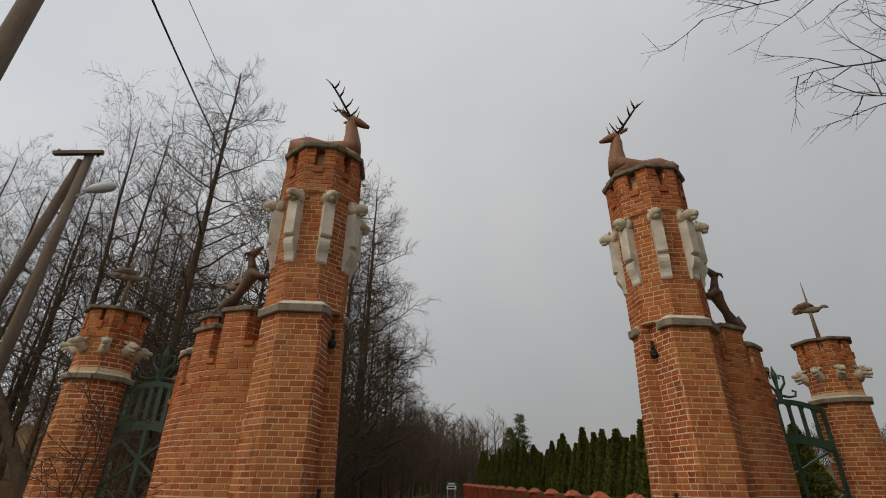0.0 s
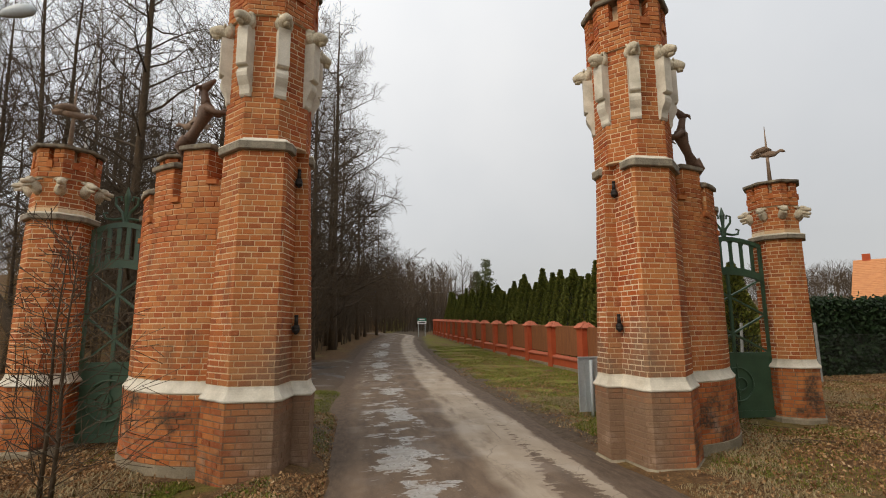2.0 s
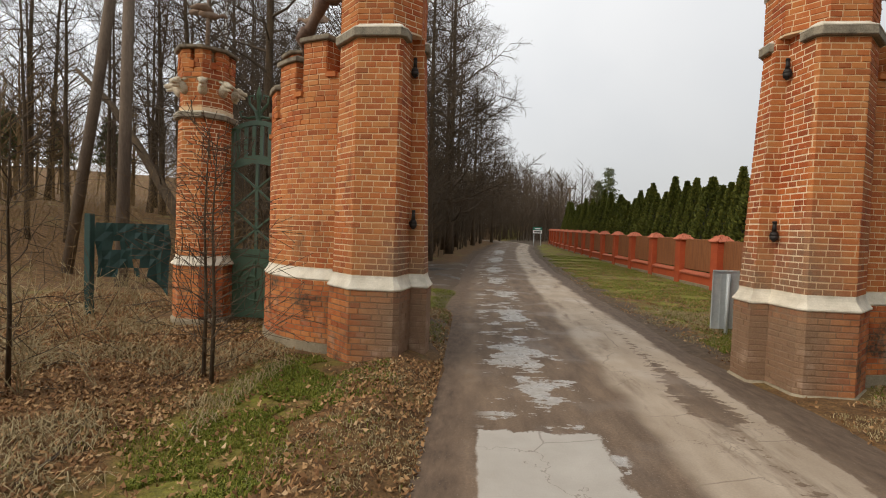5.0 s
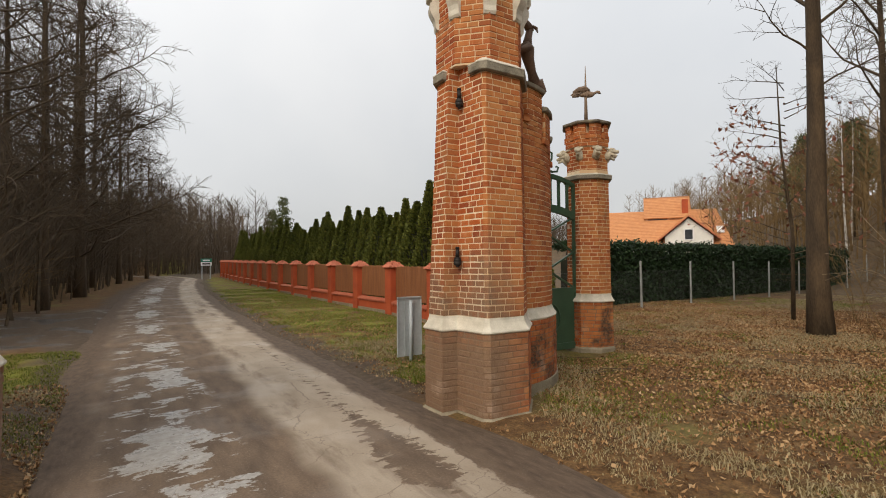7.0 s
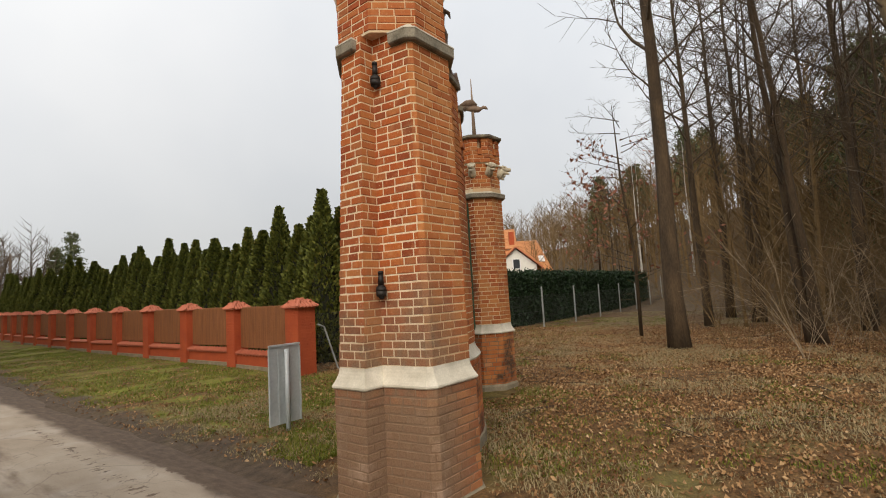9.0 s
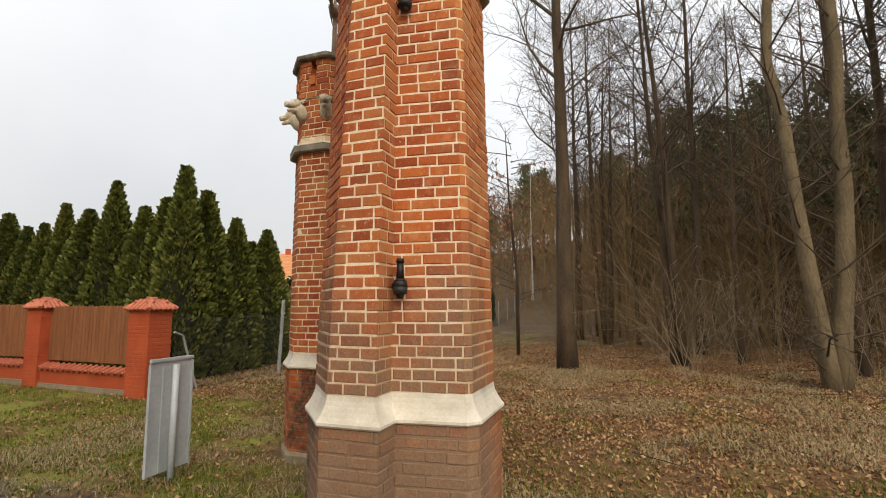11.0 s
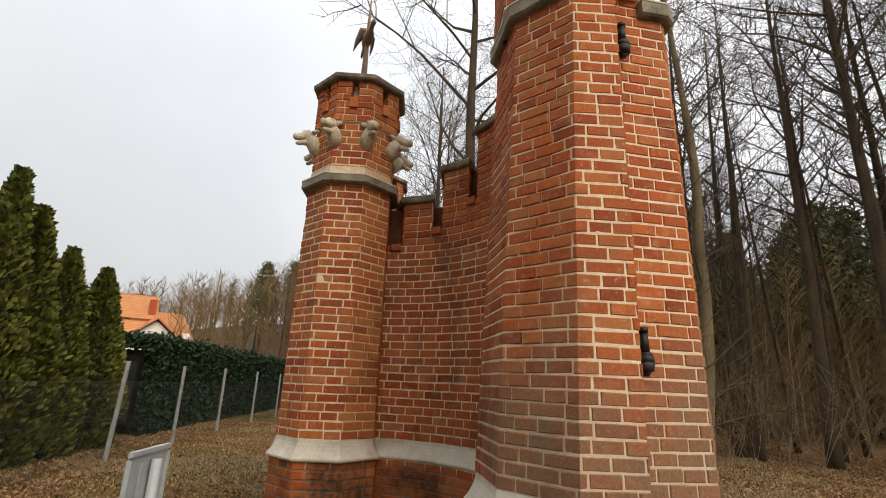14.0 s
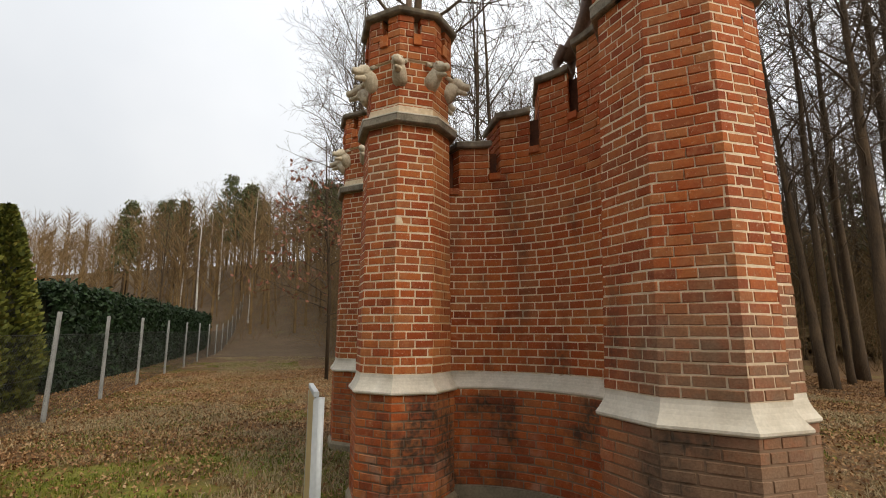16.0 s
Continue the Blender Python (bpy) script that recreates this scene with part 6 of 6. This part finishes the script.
def fallen_stem():
    """A dead trunk that has come down against its neighbours."""
    rng = random.Random(19)
    t = thing("fallen_tree", "dead leaning trunk caught among the trees on the bank", "tree", group="bare trees")
    pts = [(-6.6, 12.6, 0.3), (-7.9, 13.2, 1.9), (-9.4, 13.9, 3.6), (-10.8, 14.6, 5.0), (-12.4, 15.2, 6.2)]
    v, f = [], []
    tube(v, f, pts, [0.15, 0.14, 0.12, 0.10, 0.05], 9)
    trunk = raw("trunk", v, f, BARK, t, smooth=True)
    v, f = [], []
    for j in range(16):
        u = 0.25 + 0.72 * j / 16
        i = min(3, int(u * 4))
        b = Vector(pts[i]).lerp(Vector(pts[i + 1]), u * 4 - i)
        spray(rng, v, f, b, (rng.uniform(-1, 0.4), rng.uniform(-0.6, 0.6), rng.uniform(-0.2, 0.9)), rng.uniform(0.8, 2.2), 0.02, 1, (5,), -0.02, 4, 4, 0.4)
    raw("branches", v, f, TWIG, trunk, "broken bare branches")


fallen_stem()


def leaf_quads(v, f, p, size, rng, up=0.3):
    """One leaf: a folded quad in any direction."""
    a = Vector((rng.uniform(-1, 1), rng.uniform(-1, 1), rng.uniform(-1, 1) + up)).normalized()
    b = a.cross(Vector((rng.uniform(-1, 1), rng.uniform(-1, 1), rng.uniform(-1, 1)))).normalized()
    o = len(v)
    p = Vector(p)
    v += [tuple(p - a * size), tuple(p + b * size * 0.5), tuple(p + a * size), tuple(p - b * size * 0.5)]
    f.append((o, o + 1, o + 2, o + 3))


def oak_sprig():
    """A few withered leaves that hang on low boughs beside the big trunk."""
    rng = random.Random(77)
    t = thing("sapling", "young tree with a few withered red-brown leaves", "tree", group="bare trees")
    v, f = [], []
    tube(v, f, [(0, 0, -0.2), (0.1, 0, 2.5), (0.0, 0.2, 5.0), (0.1, 0.3, 7.5)], [0.06, 0.05, 0.035, 0.01], 7)
    trunk = raw("trunk", v, f, BARK, t, smooth=True)
    v, f, lv, lf = [], [], [], []
    for j in range(26):
        z = 1.6 + 5.5 * j / 26
        a = rng.uniform(0, 6.28)
        n0 = len(v)
        spray(rng, v, f, (0.06, 0.1, z), (math.cos(a), math.sin(a), 0.35), 2.2 - 0.2 * z + 0.6, 0.018, 2, (6, 3), 0.0, 4, 4)
        for q in range(n0, len(v), 5):
            if 2.0 < v[q][2] < 6.4 and rng.random() < 0.5:
                leaf_quads(lv, lf, v[q], 0.085, rng, -0.4)
    raw("crown", v, f, TWIG, t, smooth=True)
    raw("leaves", lv, lf, OAKLEAF, t, "withered red-brown leaves")
    t.matrix_basis = Matrix.Translation((16.6, 8.0, 0.0))


oak_sprig()


def pine(seed, tall, start=0.45, wide=0.36):
    rng = random.Random(seed)
    t = thing("pine_tree", "dark green pine with a bare lower trunk", "conifer", group="pines")
    v, f = [], []
    tube(v, f, [(0, 0, -0.3), (0.1, 0, tall * 0.5), (0, 0.1, tall)], [0.2, 0.15, 0.03], 8)
    raw("trunk", v, f, BARK, t, smooth=True)
    v, f = [], []
    for k in range(110):
        u = start + (1 - start) * rng.random()
        a, r = rng.uniform(0, 6.28), (1.02 - u) * tall * wide * rng.uniform(0.3, 1.0) + 0.25
        c = Vector((math.cos(a) * r, math.sin(a) * r, tall * u + 0.12 * r))
        for q in range(22):
            leaf_quads(v, f, c + Vector((rng.gauss(0, 0.4), rng.gauss(0, 0.4), rng.gauss(0, 0.16))), rng.uniform(0.12, 0.28), rng)
    raw("crown", v, f, PINE, t, "dark needle clumps with gaps")
    return t


pines = [pine(1, 15.0), pine(2, 13.0)]
young = [pine(3, 8.0, 0.12, 0.22), pine(4, 6.5, 0.1, 0.25)]
scatter_copies(pines, region(scatter_rng, 34, 27, 62, -40, 4, 3.2), scatter_rng, 0.75, 1.1)
scatter_copies(pines, region(scatter_rng, 16, 62, 100, 0, 30, 4.0), scatter_rng, 0.7, 1.0)
scatter_copies(pines, region(scatter_rng, 14, 22, 36, -26, 2.0, 3.0), scatter_rng, 0.5, 0.75)
scatter_copies(pines, [(20.8, 84.0), (23.2, 86.0)], scatter_rng, 0.72, 0.78)
scatter_copies(pines, region(scatter_rng, 8, -45, -22, 20, 50, 4.0), scatter_rng, 0.35, 0.5)
scatter_copies(young, region(scatter_rng, 46, 24, 50, -34, 4.5, 2.0), scatter_rng, 0.8, 1.2)
scatter_copies(young, region(scatter_rng, 26, 14, 44, -50, -20, 2.6), scatter_rng, 0.8, 1.3)
bough.matrix_basis = Matrix.Translation((13.4, 6.25, height(13.4, 6.25)))
for q in (alder, alder2, wood1, wood2, wood3, slim, birch, *pines, *young):
    spot = {"tree": (-14.0, 70.0), "pine_tree": (70.0, -30.0)}[q.name.split(".")[0]]
    dx, dy = scatter_rng.uniform(-9, 9), scatter_rng.uniform(-9, 9)
    q.matrix_basis = Matrix.Translation((spot[0] + dx, spot[1] + dy, height(spot[0] + dx, spot[1] + dy)))


def thuja(seed, tall, wide):
    rng = random.Random(seed)
    t = thing("thuja", "tall dense green thuja behind the fence", "conifer", group="thuja row")
    prof = lambda u: wide * (0.9 + 0.5 * u if u < 0.2 else 1.0 * (1 - ((u - 0.2) / 0.8) ** 1.4) ** 1.05)
    ring = lambda a, z: [(a * math.cos(k * 0.628), a * math.sin(k * 0.628)) for k in range(10)]
    # solid core added behind the fronds, coloured as the shade between them
    part("shade_core", loft([(0.0 + tall * u, ring(max(0.02, prof(u) * 0.72), 0)) for u in (0.0, 0.15, 0.3, 0.5, 0.7, 0.85, 0.97)]), UNDER, t)
    v, f = [], []
    lobes = [(rng.uniform(0, 6.28), rng.uniform(0.1, 0.95), rng.uniform(0.5, 0.9)) for _ in range(26)]
    for k in range(8000):
        u = rng.random() ** 1.15 * 0.995
        a = rng.uniform(0, 6.28)
        bump = sum(0.16 * math.exp(-((math.atan2(math.sin(a - la), math.cos(a - la)) / 0.5) ** 2) - ((u - lu) / 0.07) ** 2) for la, lu, ls in lobes)
        r = prof(u) * (0.8 + 0.2 * rng.random() + bump) + rng.gauss(0, 0.02)
        p = Vector((r * math.cos(a), r * math.sin(a), tall * u + 0.05))
        out = Vector((math.cos(a) * 0.8 + rng.uniform(-0.5, 0.5), math.sin(a) * 0.8 + rng.uniform(-0.5, 0.5), 0.9 + rng.uniform(-0.4, 0.4))).normalized()
        side = out.cross(Vector((rng.uniform(-1, 1), rng.uniform(-1, 1), rng.uniform(-1, 1)))).normalized()
        s = rng.uniform(0.05, 0.1)
        o = len(v)
        v += [tuple(p - side * s * 0.25), tuple(p + out * s - side * s * 0.5), tuple(p + out * s * 1.7), tuple(p + out * s + side * s * 0.5)]
        f.append((o, o + 1, o + 2, o + 3))
    raw("fronds", v, f, THUJA, t)
    return t


thujas = [thuja(1, 4.75, 0.70), thuja(2, 4.5, 0.76), thuja(3, 4.95, 0.66)]
rng = random.Random(31)
row = [(9.9 + 0.0012 * max(0.0, 15.4 + 0.82 * k - 25) ** 2, 15.4 + 0.82 * k) for k in range(0, 56)]
front = [(9.35, 14.3, 1.0), (10.0, 14.35, 1.02), (11.0, 14.25, 0.93), (12.3, 14.25, 0.9), (11.7, 15.4, 0.85), (13.0, 15.3, 0.82)]
for k, (x, y, s) in enumerate([(a, b, rng.uniform(0.86, 1.04)) for a, b in row] + front):
    wide = rng.uniform(0.92, 1.12) if k >= len(row) or k < 4 else rng.uniform(0.78, 1.02)
    m = Matrix.Translation((x + rng.uniform(-0.15, 0.15), y, height(x, y))) @ Matrix.Rotation(rng.uniform(0, 6.28), 4, "Z") @ Matrix.Diagonal((wide, wide * rng.uniform(0.94, 1.06), s * 1.01, 1))
    if k < 3:
        thujas[k].matrix_basis = m
    else:
        copy_thing(rng.choice(thujas), m)


def hedge():
    rng = random.Random(41)
    t = thing("hedge", "dense dark evergreen hedge behind the wire fence", "hedge")
    # solid dark core stands in for the shade inside the hedge
    part("shade_core", box_bm(15.0, 14.35, -0.1, 41.5, 15.7, 2.05, 0.3), UNDER, t)
    v, f = [], []
    for k in range(42000):
        x = 14.9 + 26.9 * rng.random() ** 1.3
        top = 2.35 + 0.18 * noise.noise((x * 0.9, 0, 0)) + 0.1 * noise.noise((x * 3, 4, 0))
        if rng.random() < 0.68:
            p = (x, 14.28 + 0.12 * noise.noise((x * 2, 0.0, 1.0)) + rng.gauss(0, 0.07), rng.uniform(-0.05, top))
        else:
            p = (x, rng.uniform(14.2, 15.8), top + rng.gauss(-0.03, 0.09))
        leaf_quads(v, f, p, rng.uniform(0.05, 0.1), rng)
    raw("leaves", v, f, HEDGE, t)


hedge()


# ---- plants and litter ----
def sapling(x, y, tall, seed, n=34):
    rng = random.Random(seed)
    t = thing("sapling", "thin bare many-twigged sapling on the verge", "shrub", Matrix.Translation((x, y, height(x, y))), group="saplings")
    v, f = [], []
    pts = [(0, 0, -0.1), (0.02, 0.0, tall * 0.3), (-0.03, 0.03, tall * 0.65), (0.03, 0, tall)]
    tube(v, f, pts, [0.024, 0.018, 0.011, 0.003], 6)
    raw("stem", v, f, BARK, t, smooth=True)
    v, f = [], []
    for k in range(n):
        u = 0.1 + 0.88 * (k + rng.random()) / n
        i = min(2, int(u * 3))
        b = Vector(pts[i]).lerp(Vector(pts[i + 1]), u * 3 - i)
        a = k * 2.4
        spray(rng, v, f, b, (math.cos(a), math.sin(a), 0.45), 0.42 * tall * (1 - 0.6 * u) * rng.uniform(0.6, 1.2), 0.007, 1, (6,), 0.02, 3, 5, 0.42)
    raw("crown", v, f, TWIG, t, "fine bare twigs", True)


sapling(-2.55, 5.4, 2.6, 1, 40)
sapling(-2.75, 5.6, 2.7, 2, 26)
sapling(-4.3, 4.9, 2.6, 5, 30)


def thicket(name, label, spots, tall, seed, material=None):
    """A mass of thin stems and twigs."""
    rng = random.Random(seed)
    v, f = [], []
    for x, y in spots:
        z = height(x, y)
        for k in range(rng.randint(2, 4)):
            a = rng.uniform(0, 6.28)
            h = tall * rng.uniform(0.5, 1.2)
            spray(rng, v, f, (x, y, z - 0.05), (math.cos(a) * 0.45, math.sin(a) * 0.45, 1), h, 0.0085, 1, (7,), 0.0, 3, 4, 0.36)
    ob = raw(name, v, f, material or BRUSH)
    return tagged(ob, label, "undergrowth", kind="stuff")


thicket("undergrowth", "tangle of thin bare stems under the trees", region(scatter_rng, 620, 13.0, 34, -26, 7.0, 0.4, lambda x, y: y < 5.5 or x > 16.5), 3.2, 51)
thicket("undergrowth", "tangle of bare stems along the wooded side", region(scatter_rng, 460, -18, -2.6, 11.5, 60, 0.45, lambda x, y: x < road_mid(min(y, 64)) - 3.9), 2.6, 52)
thicket("brambles", "dry brown brambles and stalks on the verge", region(scatter_rng, 50, -9, -3.2, 4.6, 10, 0.28, lambda x, y: not (abs(x + 3.0) < 0.8 and y > 6.2)), 0.8, 53, STRAW)
PALETWIG = plain("pale_twig", (0.16, 0.115, 0.07), (0.34, 0.26, 0.17), 3, 20, 0.9, bump=0.0)
thicket("undergrowth", "pale tangled twigs at the edge of the wood", region(scatter_rng, 40, 11.4, 16, -4.0, 4.2, 0.6), 2.4, 62, PALETWIG)
thicket("undergrowth", "thin bare stems at the foot of the hill", region(scatter_rng, 160, 34, 62, 3, 14, 0.8, lambda x, y: x > 40 or y < 7), 3.5, 54)


def far_woods(label, spots, lo, hi, seed, material=None):
    """Distant leafless woods: stems with brushes of twigs."""
    rng = random.Random(seed)
    v, f = [], []
    for x, y in spots:
        z = height(x, y)
        h = rng.uniform(lo, hi)
        top = Vector((x + rng.uniform(-0.6, 0.6), y + rng.uniform(-0.6, 0.6), z + h))
        foot = Vector((x, y, z - 0.3))
        tube(v, f, [foot, foot.lerp(top, 0.5) + Vector((rng.uniform(-0.2, 0.2), rng.uniform(-0.2, 0.2), 0)), top], [0.011 * h, 0.007 * h, 0.012], 4, capped=False)
        for k in range(42):
            u = rng.uniform(0.25, 0.97)
            a = rng.uniform(0, 6.28)
            b = foot.lerp(top, u)
            l = (1.1 - u) * h * 0.3 + 0.5
            c = b + Vector((math.cos(a) * l * 0.6, math.sin(a) * l * 0.6, l * 0.55))
            tube(v, f, [b, c, c + Vector((math.cos(a) * l * 0.3 + rng.uniform(-0.4, 0.4), math.sin(a) * l * 0.3 + rng.uniform(-0.4, 0.4), l * 0.6))], [0.003 * h, 0.002 * h, 0.003], 3, capped=False)
    tagged(raw("woods", v, f, material or BRUSH), label, "woods", kind="stuff")


far_woods("leafless brown woods on the far hillside", region(scatter_rng, 620, 36, 110, -50, 75, 1.5, lambda x, y: x - 27 - 0.95 * max(0.0, y - 6) > 9), 7, 13, 55)
far_woods("leafless woods closing the lane", region(scatter_rng, 420, -30, 16, 67, 100, 1.1), 5, 11, 56, TWIG)
far_woods("leafless brush along the wooded side of the lane", region(scatter_rng, 330, -8.5, 4, 15, 66, 0.8, lambda x, y: x < road_mid(min(y, 64)) - 3.6 and not (-10 < x < -7 and y < 14)), 2.5, 6.5, 60, TWIG)
far_woods("leafless brown woods on the hill behind the house", region(scatter_rng, 420, 70, 124, 66, 114, 1.3), 4, 7.5, 63, TWIG)
far_woods("leafless woods behind the wooded bank", region(scatter_rng, 130, -50, -20, 14, 64, 1.5), 6, 11, 57)
thicket("undergrowth", "dense dark brush closing the bend of the lane", region(scatter_rng, 620, -22, 15, 66, 84, 0.5), 6.2, 61, TWIG)

far_woods("tall brown brush and young trees on the bank", region(scatter_rng, 330, 19, 46, -24, 5.5, 0.9), 3.5, 8.5, 58)
far_woods("leafless brush and young trees deep in the wood", region(scatter_rng, 330, 5, 48, -55, -17, 1.1, lambda x, y: x > 9 - 0.1 * (y + 17)), 4.0, 10, 59)


GATE_BACK = GATE.inverted()


def free(x, y):
    """True where nothing stands: off the lane and outside the gate's footings."""
    if y < 66 and -1.8 < x - road_mid(min(y, 64)) < 2.0:
        return False
    if not (-8 < x < 10 and 4.5 < y < 10.5):
        return True
    x, y, _ = GATE_BACK @ Vector((x, y, 0))
    for sx in (x, 2 * MID - x):
        if (sx - TC[0]) ** 2 + (y - TC[1]) ** 2 < 0.62:
            return False
        for c in (A_AT, B_AT, B_LEFT):
            if (sx - c[0]) ** 2 + (y - c[1]) ** 2 < 0.26:
                return False
        r = math.hypot(sx - ARC_C[0], y - ARC_C[1])
        if R_IN - 0.08 < r < R_OUT + 0.08 and sx > ARC_C[0] - 0.1 and y < ARC_C[1] + 0.1:
            return False
    return True


def litter():
    rng = random.Random(61)
    v, f = [], []
    for n in range(420000):
        if n % 4:
            x, y = rng.uniform(4.4, 21) - 3 * rng.random() ** 2, rng.uniform(-7, 14.2)
            dens = 0.35 + 0.65 * min(1.0, max(0.0, (x - 5.0) / 3))
            if y > 8.0:
                dens *= 0.3 if x < 8 else 0.75
        elif n % 20:
            x, y = -0.2 - 8.8 * rng.random() ** 1.3, rng.uniform(2.2, 11)
            dens = 1.0 if x < -2.4 else 0.22 if x < -1.2 else 0.42
            if x > -3.2 and y > 7.8:
                dens = 0.12
        else:
            x, y = rng.uniform(3.6, 7.9), rng.uniform(8, 26)
            dens = 0.25
        if rng.random() > dens or not free(x, y):
            continue
        if 0.55 + 0.6 * noise.noise((x * 0.8, y * 0.8, 9.0)) < rng.random() * 0.7:
            continue
        s = rng.uniform(0.009, 0.030)
        a = rng.uniform(0, 6.28)
        z = height(x, y) + rng.uniform(0.003, 0.03)
        dx, dy = math.cos(a) * s, math.sin(a) * s
        o = len(v)
        v += [(x - dx, y - dy, z + rng.uniform(-0.01, 0.035)), (x + dy * 0.6, y - dx * 0.6, z), (x + dx, y + dy, z + rng.uniform(-0.01, 0.04)), (x - dy * 0.6, y + dx * 0.6, z + rng.uniform(-0.005, 0.03))]
        f.append((o, o + 1, o + 2, o + 3))
    tagged(raw("leaf_litter", v, f, LITTER), "brown dead leaves strewn over the ground", "leaf litter", kind="stuff")


litter()


def blades(name, label, material, count, where, lo, hi, lie, seed):
    """Grass: bent tapering blades in tufts."""
    rng = random.Random(seed)
    v, f = [], []
    for k in range(count):
        x, y = where(rng)
        if not free(x, y):
            continue
        z = height(x, y)
        h, a = rng.uniform(lo, hi), rng.uniform(0, 6.28)
        l = rng.uniform(0.2, lie) * h
        w = rng.uniform(0.003, 0.006)
        dx, dy = math.cos(a), math.sin(a)
        o = len(v)
        v += [(x - dy * w, y + dx * w, z - 0.01), (x + dy * w, y - dx * w, z - 0.01), (x + dx * l * 0.4 + dy * w * 0.8, y + dy * l * 0.4 - dx * w * 0.8, z + h * 0.6), (x + dx * l * 0.4 - dy * w * 0.8, y + dy * l * 0.4 + dx * w * 0.8, z + h * 0.6), (x + dx * l, y + dy * l, z + h * (1 - 0.35 * lie))]
        f += [(o, o + 1, o + 2, o + 3), (o + 3, o + 2, o + 4)]
    tagged(raw(name, v, f, material), label, "grass", kind="stuff")


def patchy(x0, x1, y0, y1, thr, scale=0.9, power=1.0):
    def where(rng):
        for _ in range(30):
            x, y = rng.uniform(x0, x1), y0 + (y1 - y0) * rng.random() ** power
            if noise.noise((x * scale, y * scale, 5.0)) + 0.5 * noise.noise((x * scale * 3, y * scale * 3, 2.0)) > thr:
                return x, y
        return x, y
    return where


def fence_verge(rng):
    """Between the muddy edge of the lane and the red fence."""
    for _ in range(30):
        y = 7.8 + 26 * rng.random() ** 1.7
        x = rng.uniform(road_mid(y) + 2.25, 7.9)
        if noise.noise((x * 0.8, y * 0.8, 5.0)) + 0.5 * noise.noise((x * 2.4, y * 2.4, 2.0)) > 0.25 - 0.4 * min(1.0, x - road_mid(y) - 2.0):
            break
    return x, y


blades("grass", "short winter grass along the fence", GRASS, 60000, fence_verge, 0.02, 0.06, 0.9, 71)


def near_verge(rng):
    """Between the leaf-covered bank and the swept-up earth beside the lane."""
    y = 1.6 + 5.0 * rng.random()
    mid = -1.75 + 0.12 * (y - 4)
    for _ in range(30):
        x = rng.gauss(mid, 0.42)
        if noise.noise((x * 1.4, y * 1.4, 5.0)) + 0.5 * noise.noise((x * 4, y * 4, 2.0)) > -0.12:
            break
    return x, y


blades("grass", "patchy green grass at the foot of the tower", GRASS, 30000, near_verge, 0.015, 0.05, 0.9, 72)
blades("grass", "short mossy grass on the bank behind the tower", GRASS, 22000, patchy(-3.4, -0.25, 7.6, 14.2, -0.15, 0.9), 0.015, 0.05, 0.9, 83)
blades("dry_grass", "dry brown grass and debris on the low bank beside the lane", STRAW, 9000, patchy(-1.25, -0.05, 1.8, 10.5, -0.05, 1.3), 0.01, 0.045, 2.2, 79)
blades("grass", "thin grass and moss on the open ground", GRASS, 34000, patchy(4.6, 13, -2, 12.5, 0.16), 0.02, 0.06, 0.9, 73)
blades("grass", "mossy grass round the foot of the gate", GRASS, 9000, patchy(4.5, 8.2, 4.9, 8.2, -0.1, 1.2), 0.012, 0.04, 0.9, 80)
blades("dry_grass", "matted pale dry grass on the open ground", STRAW, 34000, patchy(4.4, 14, -2, 12.6, 0.1, 0.6), 0.03, 0.13, 2.0, 74)
blades("dry_grass", "pale flattened straw along the wire fence", STRAW, 22000, patchy(9, 30, 5.5, 14.0, 0.02, 0.35), 0.03, 0.10, 2.4, 76)
blades("grass", "thin green grass along the wire fence", GRASS, 26000, patchy(6.5, 26, 8.5, 14.2, -0.05, 0.5), 0.02, 0.06, 0.9, 77)
blades("dry_grass", "short bleached grass beside the lane", STRAW, 14000, patchy(3.7, 5.6, -1.0, 12, -0.1, 1.1), 0.015, 0.05, 2.0, 78)
blades("dry_grass", "pale dry grass and stalks on the verge", STRAW, 15000, patchy(-7, -2.0, 2.0, 9, 0.0, 0.9), 0.02, 0.14, 2.4, 75)


def fallen_sticks():
    rng = random.Random(81)
    v, f = [], []
    for k in range(260):
        x, y = (rng.uniform(6, 17), rng.uniform(-6, 10)) if k % 4 else (rng.uniform(-8, -2.4), rng.uniform(3, 8))
        if not free(x, y):
            continue
        a, l = rng.uniform(0, 6.28), rng.uniform(0.2, 1.3)
        z = height(x, y) + 0.02
        tube(v, f, [(x, y, z), (x + math.cos(a) * l * 0.5, y + math.sin(a) * l * 0.5, z + 0.02), (x + math.cos(a + 0.15) * l, y + math.sin(a + 0.15) * l, height(x + math.cos(a) * l, y + math.sin(a) * l) + 0.02)], [0.007, 0.006, 0.003], 4)
    tagged(raw("fallen_sticks", v, f, TWIG), "thin fallen sticks lying in the litter", "sticks", kind="stuff")


fallen_sticks()

# ---- single bricks ----
for bricks, parent in LATER:
    for v, f in bricks:
        c = Vector((sum(p[0] for p in v), sum(p[1] for p in v), sum(p[2] for p in v))) / len(v)
        ob = raw("brick", [tuple(Vector(p) - c) for p in v], f, BRICK, parent)
        ob.location = c
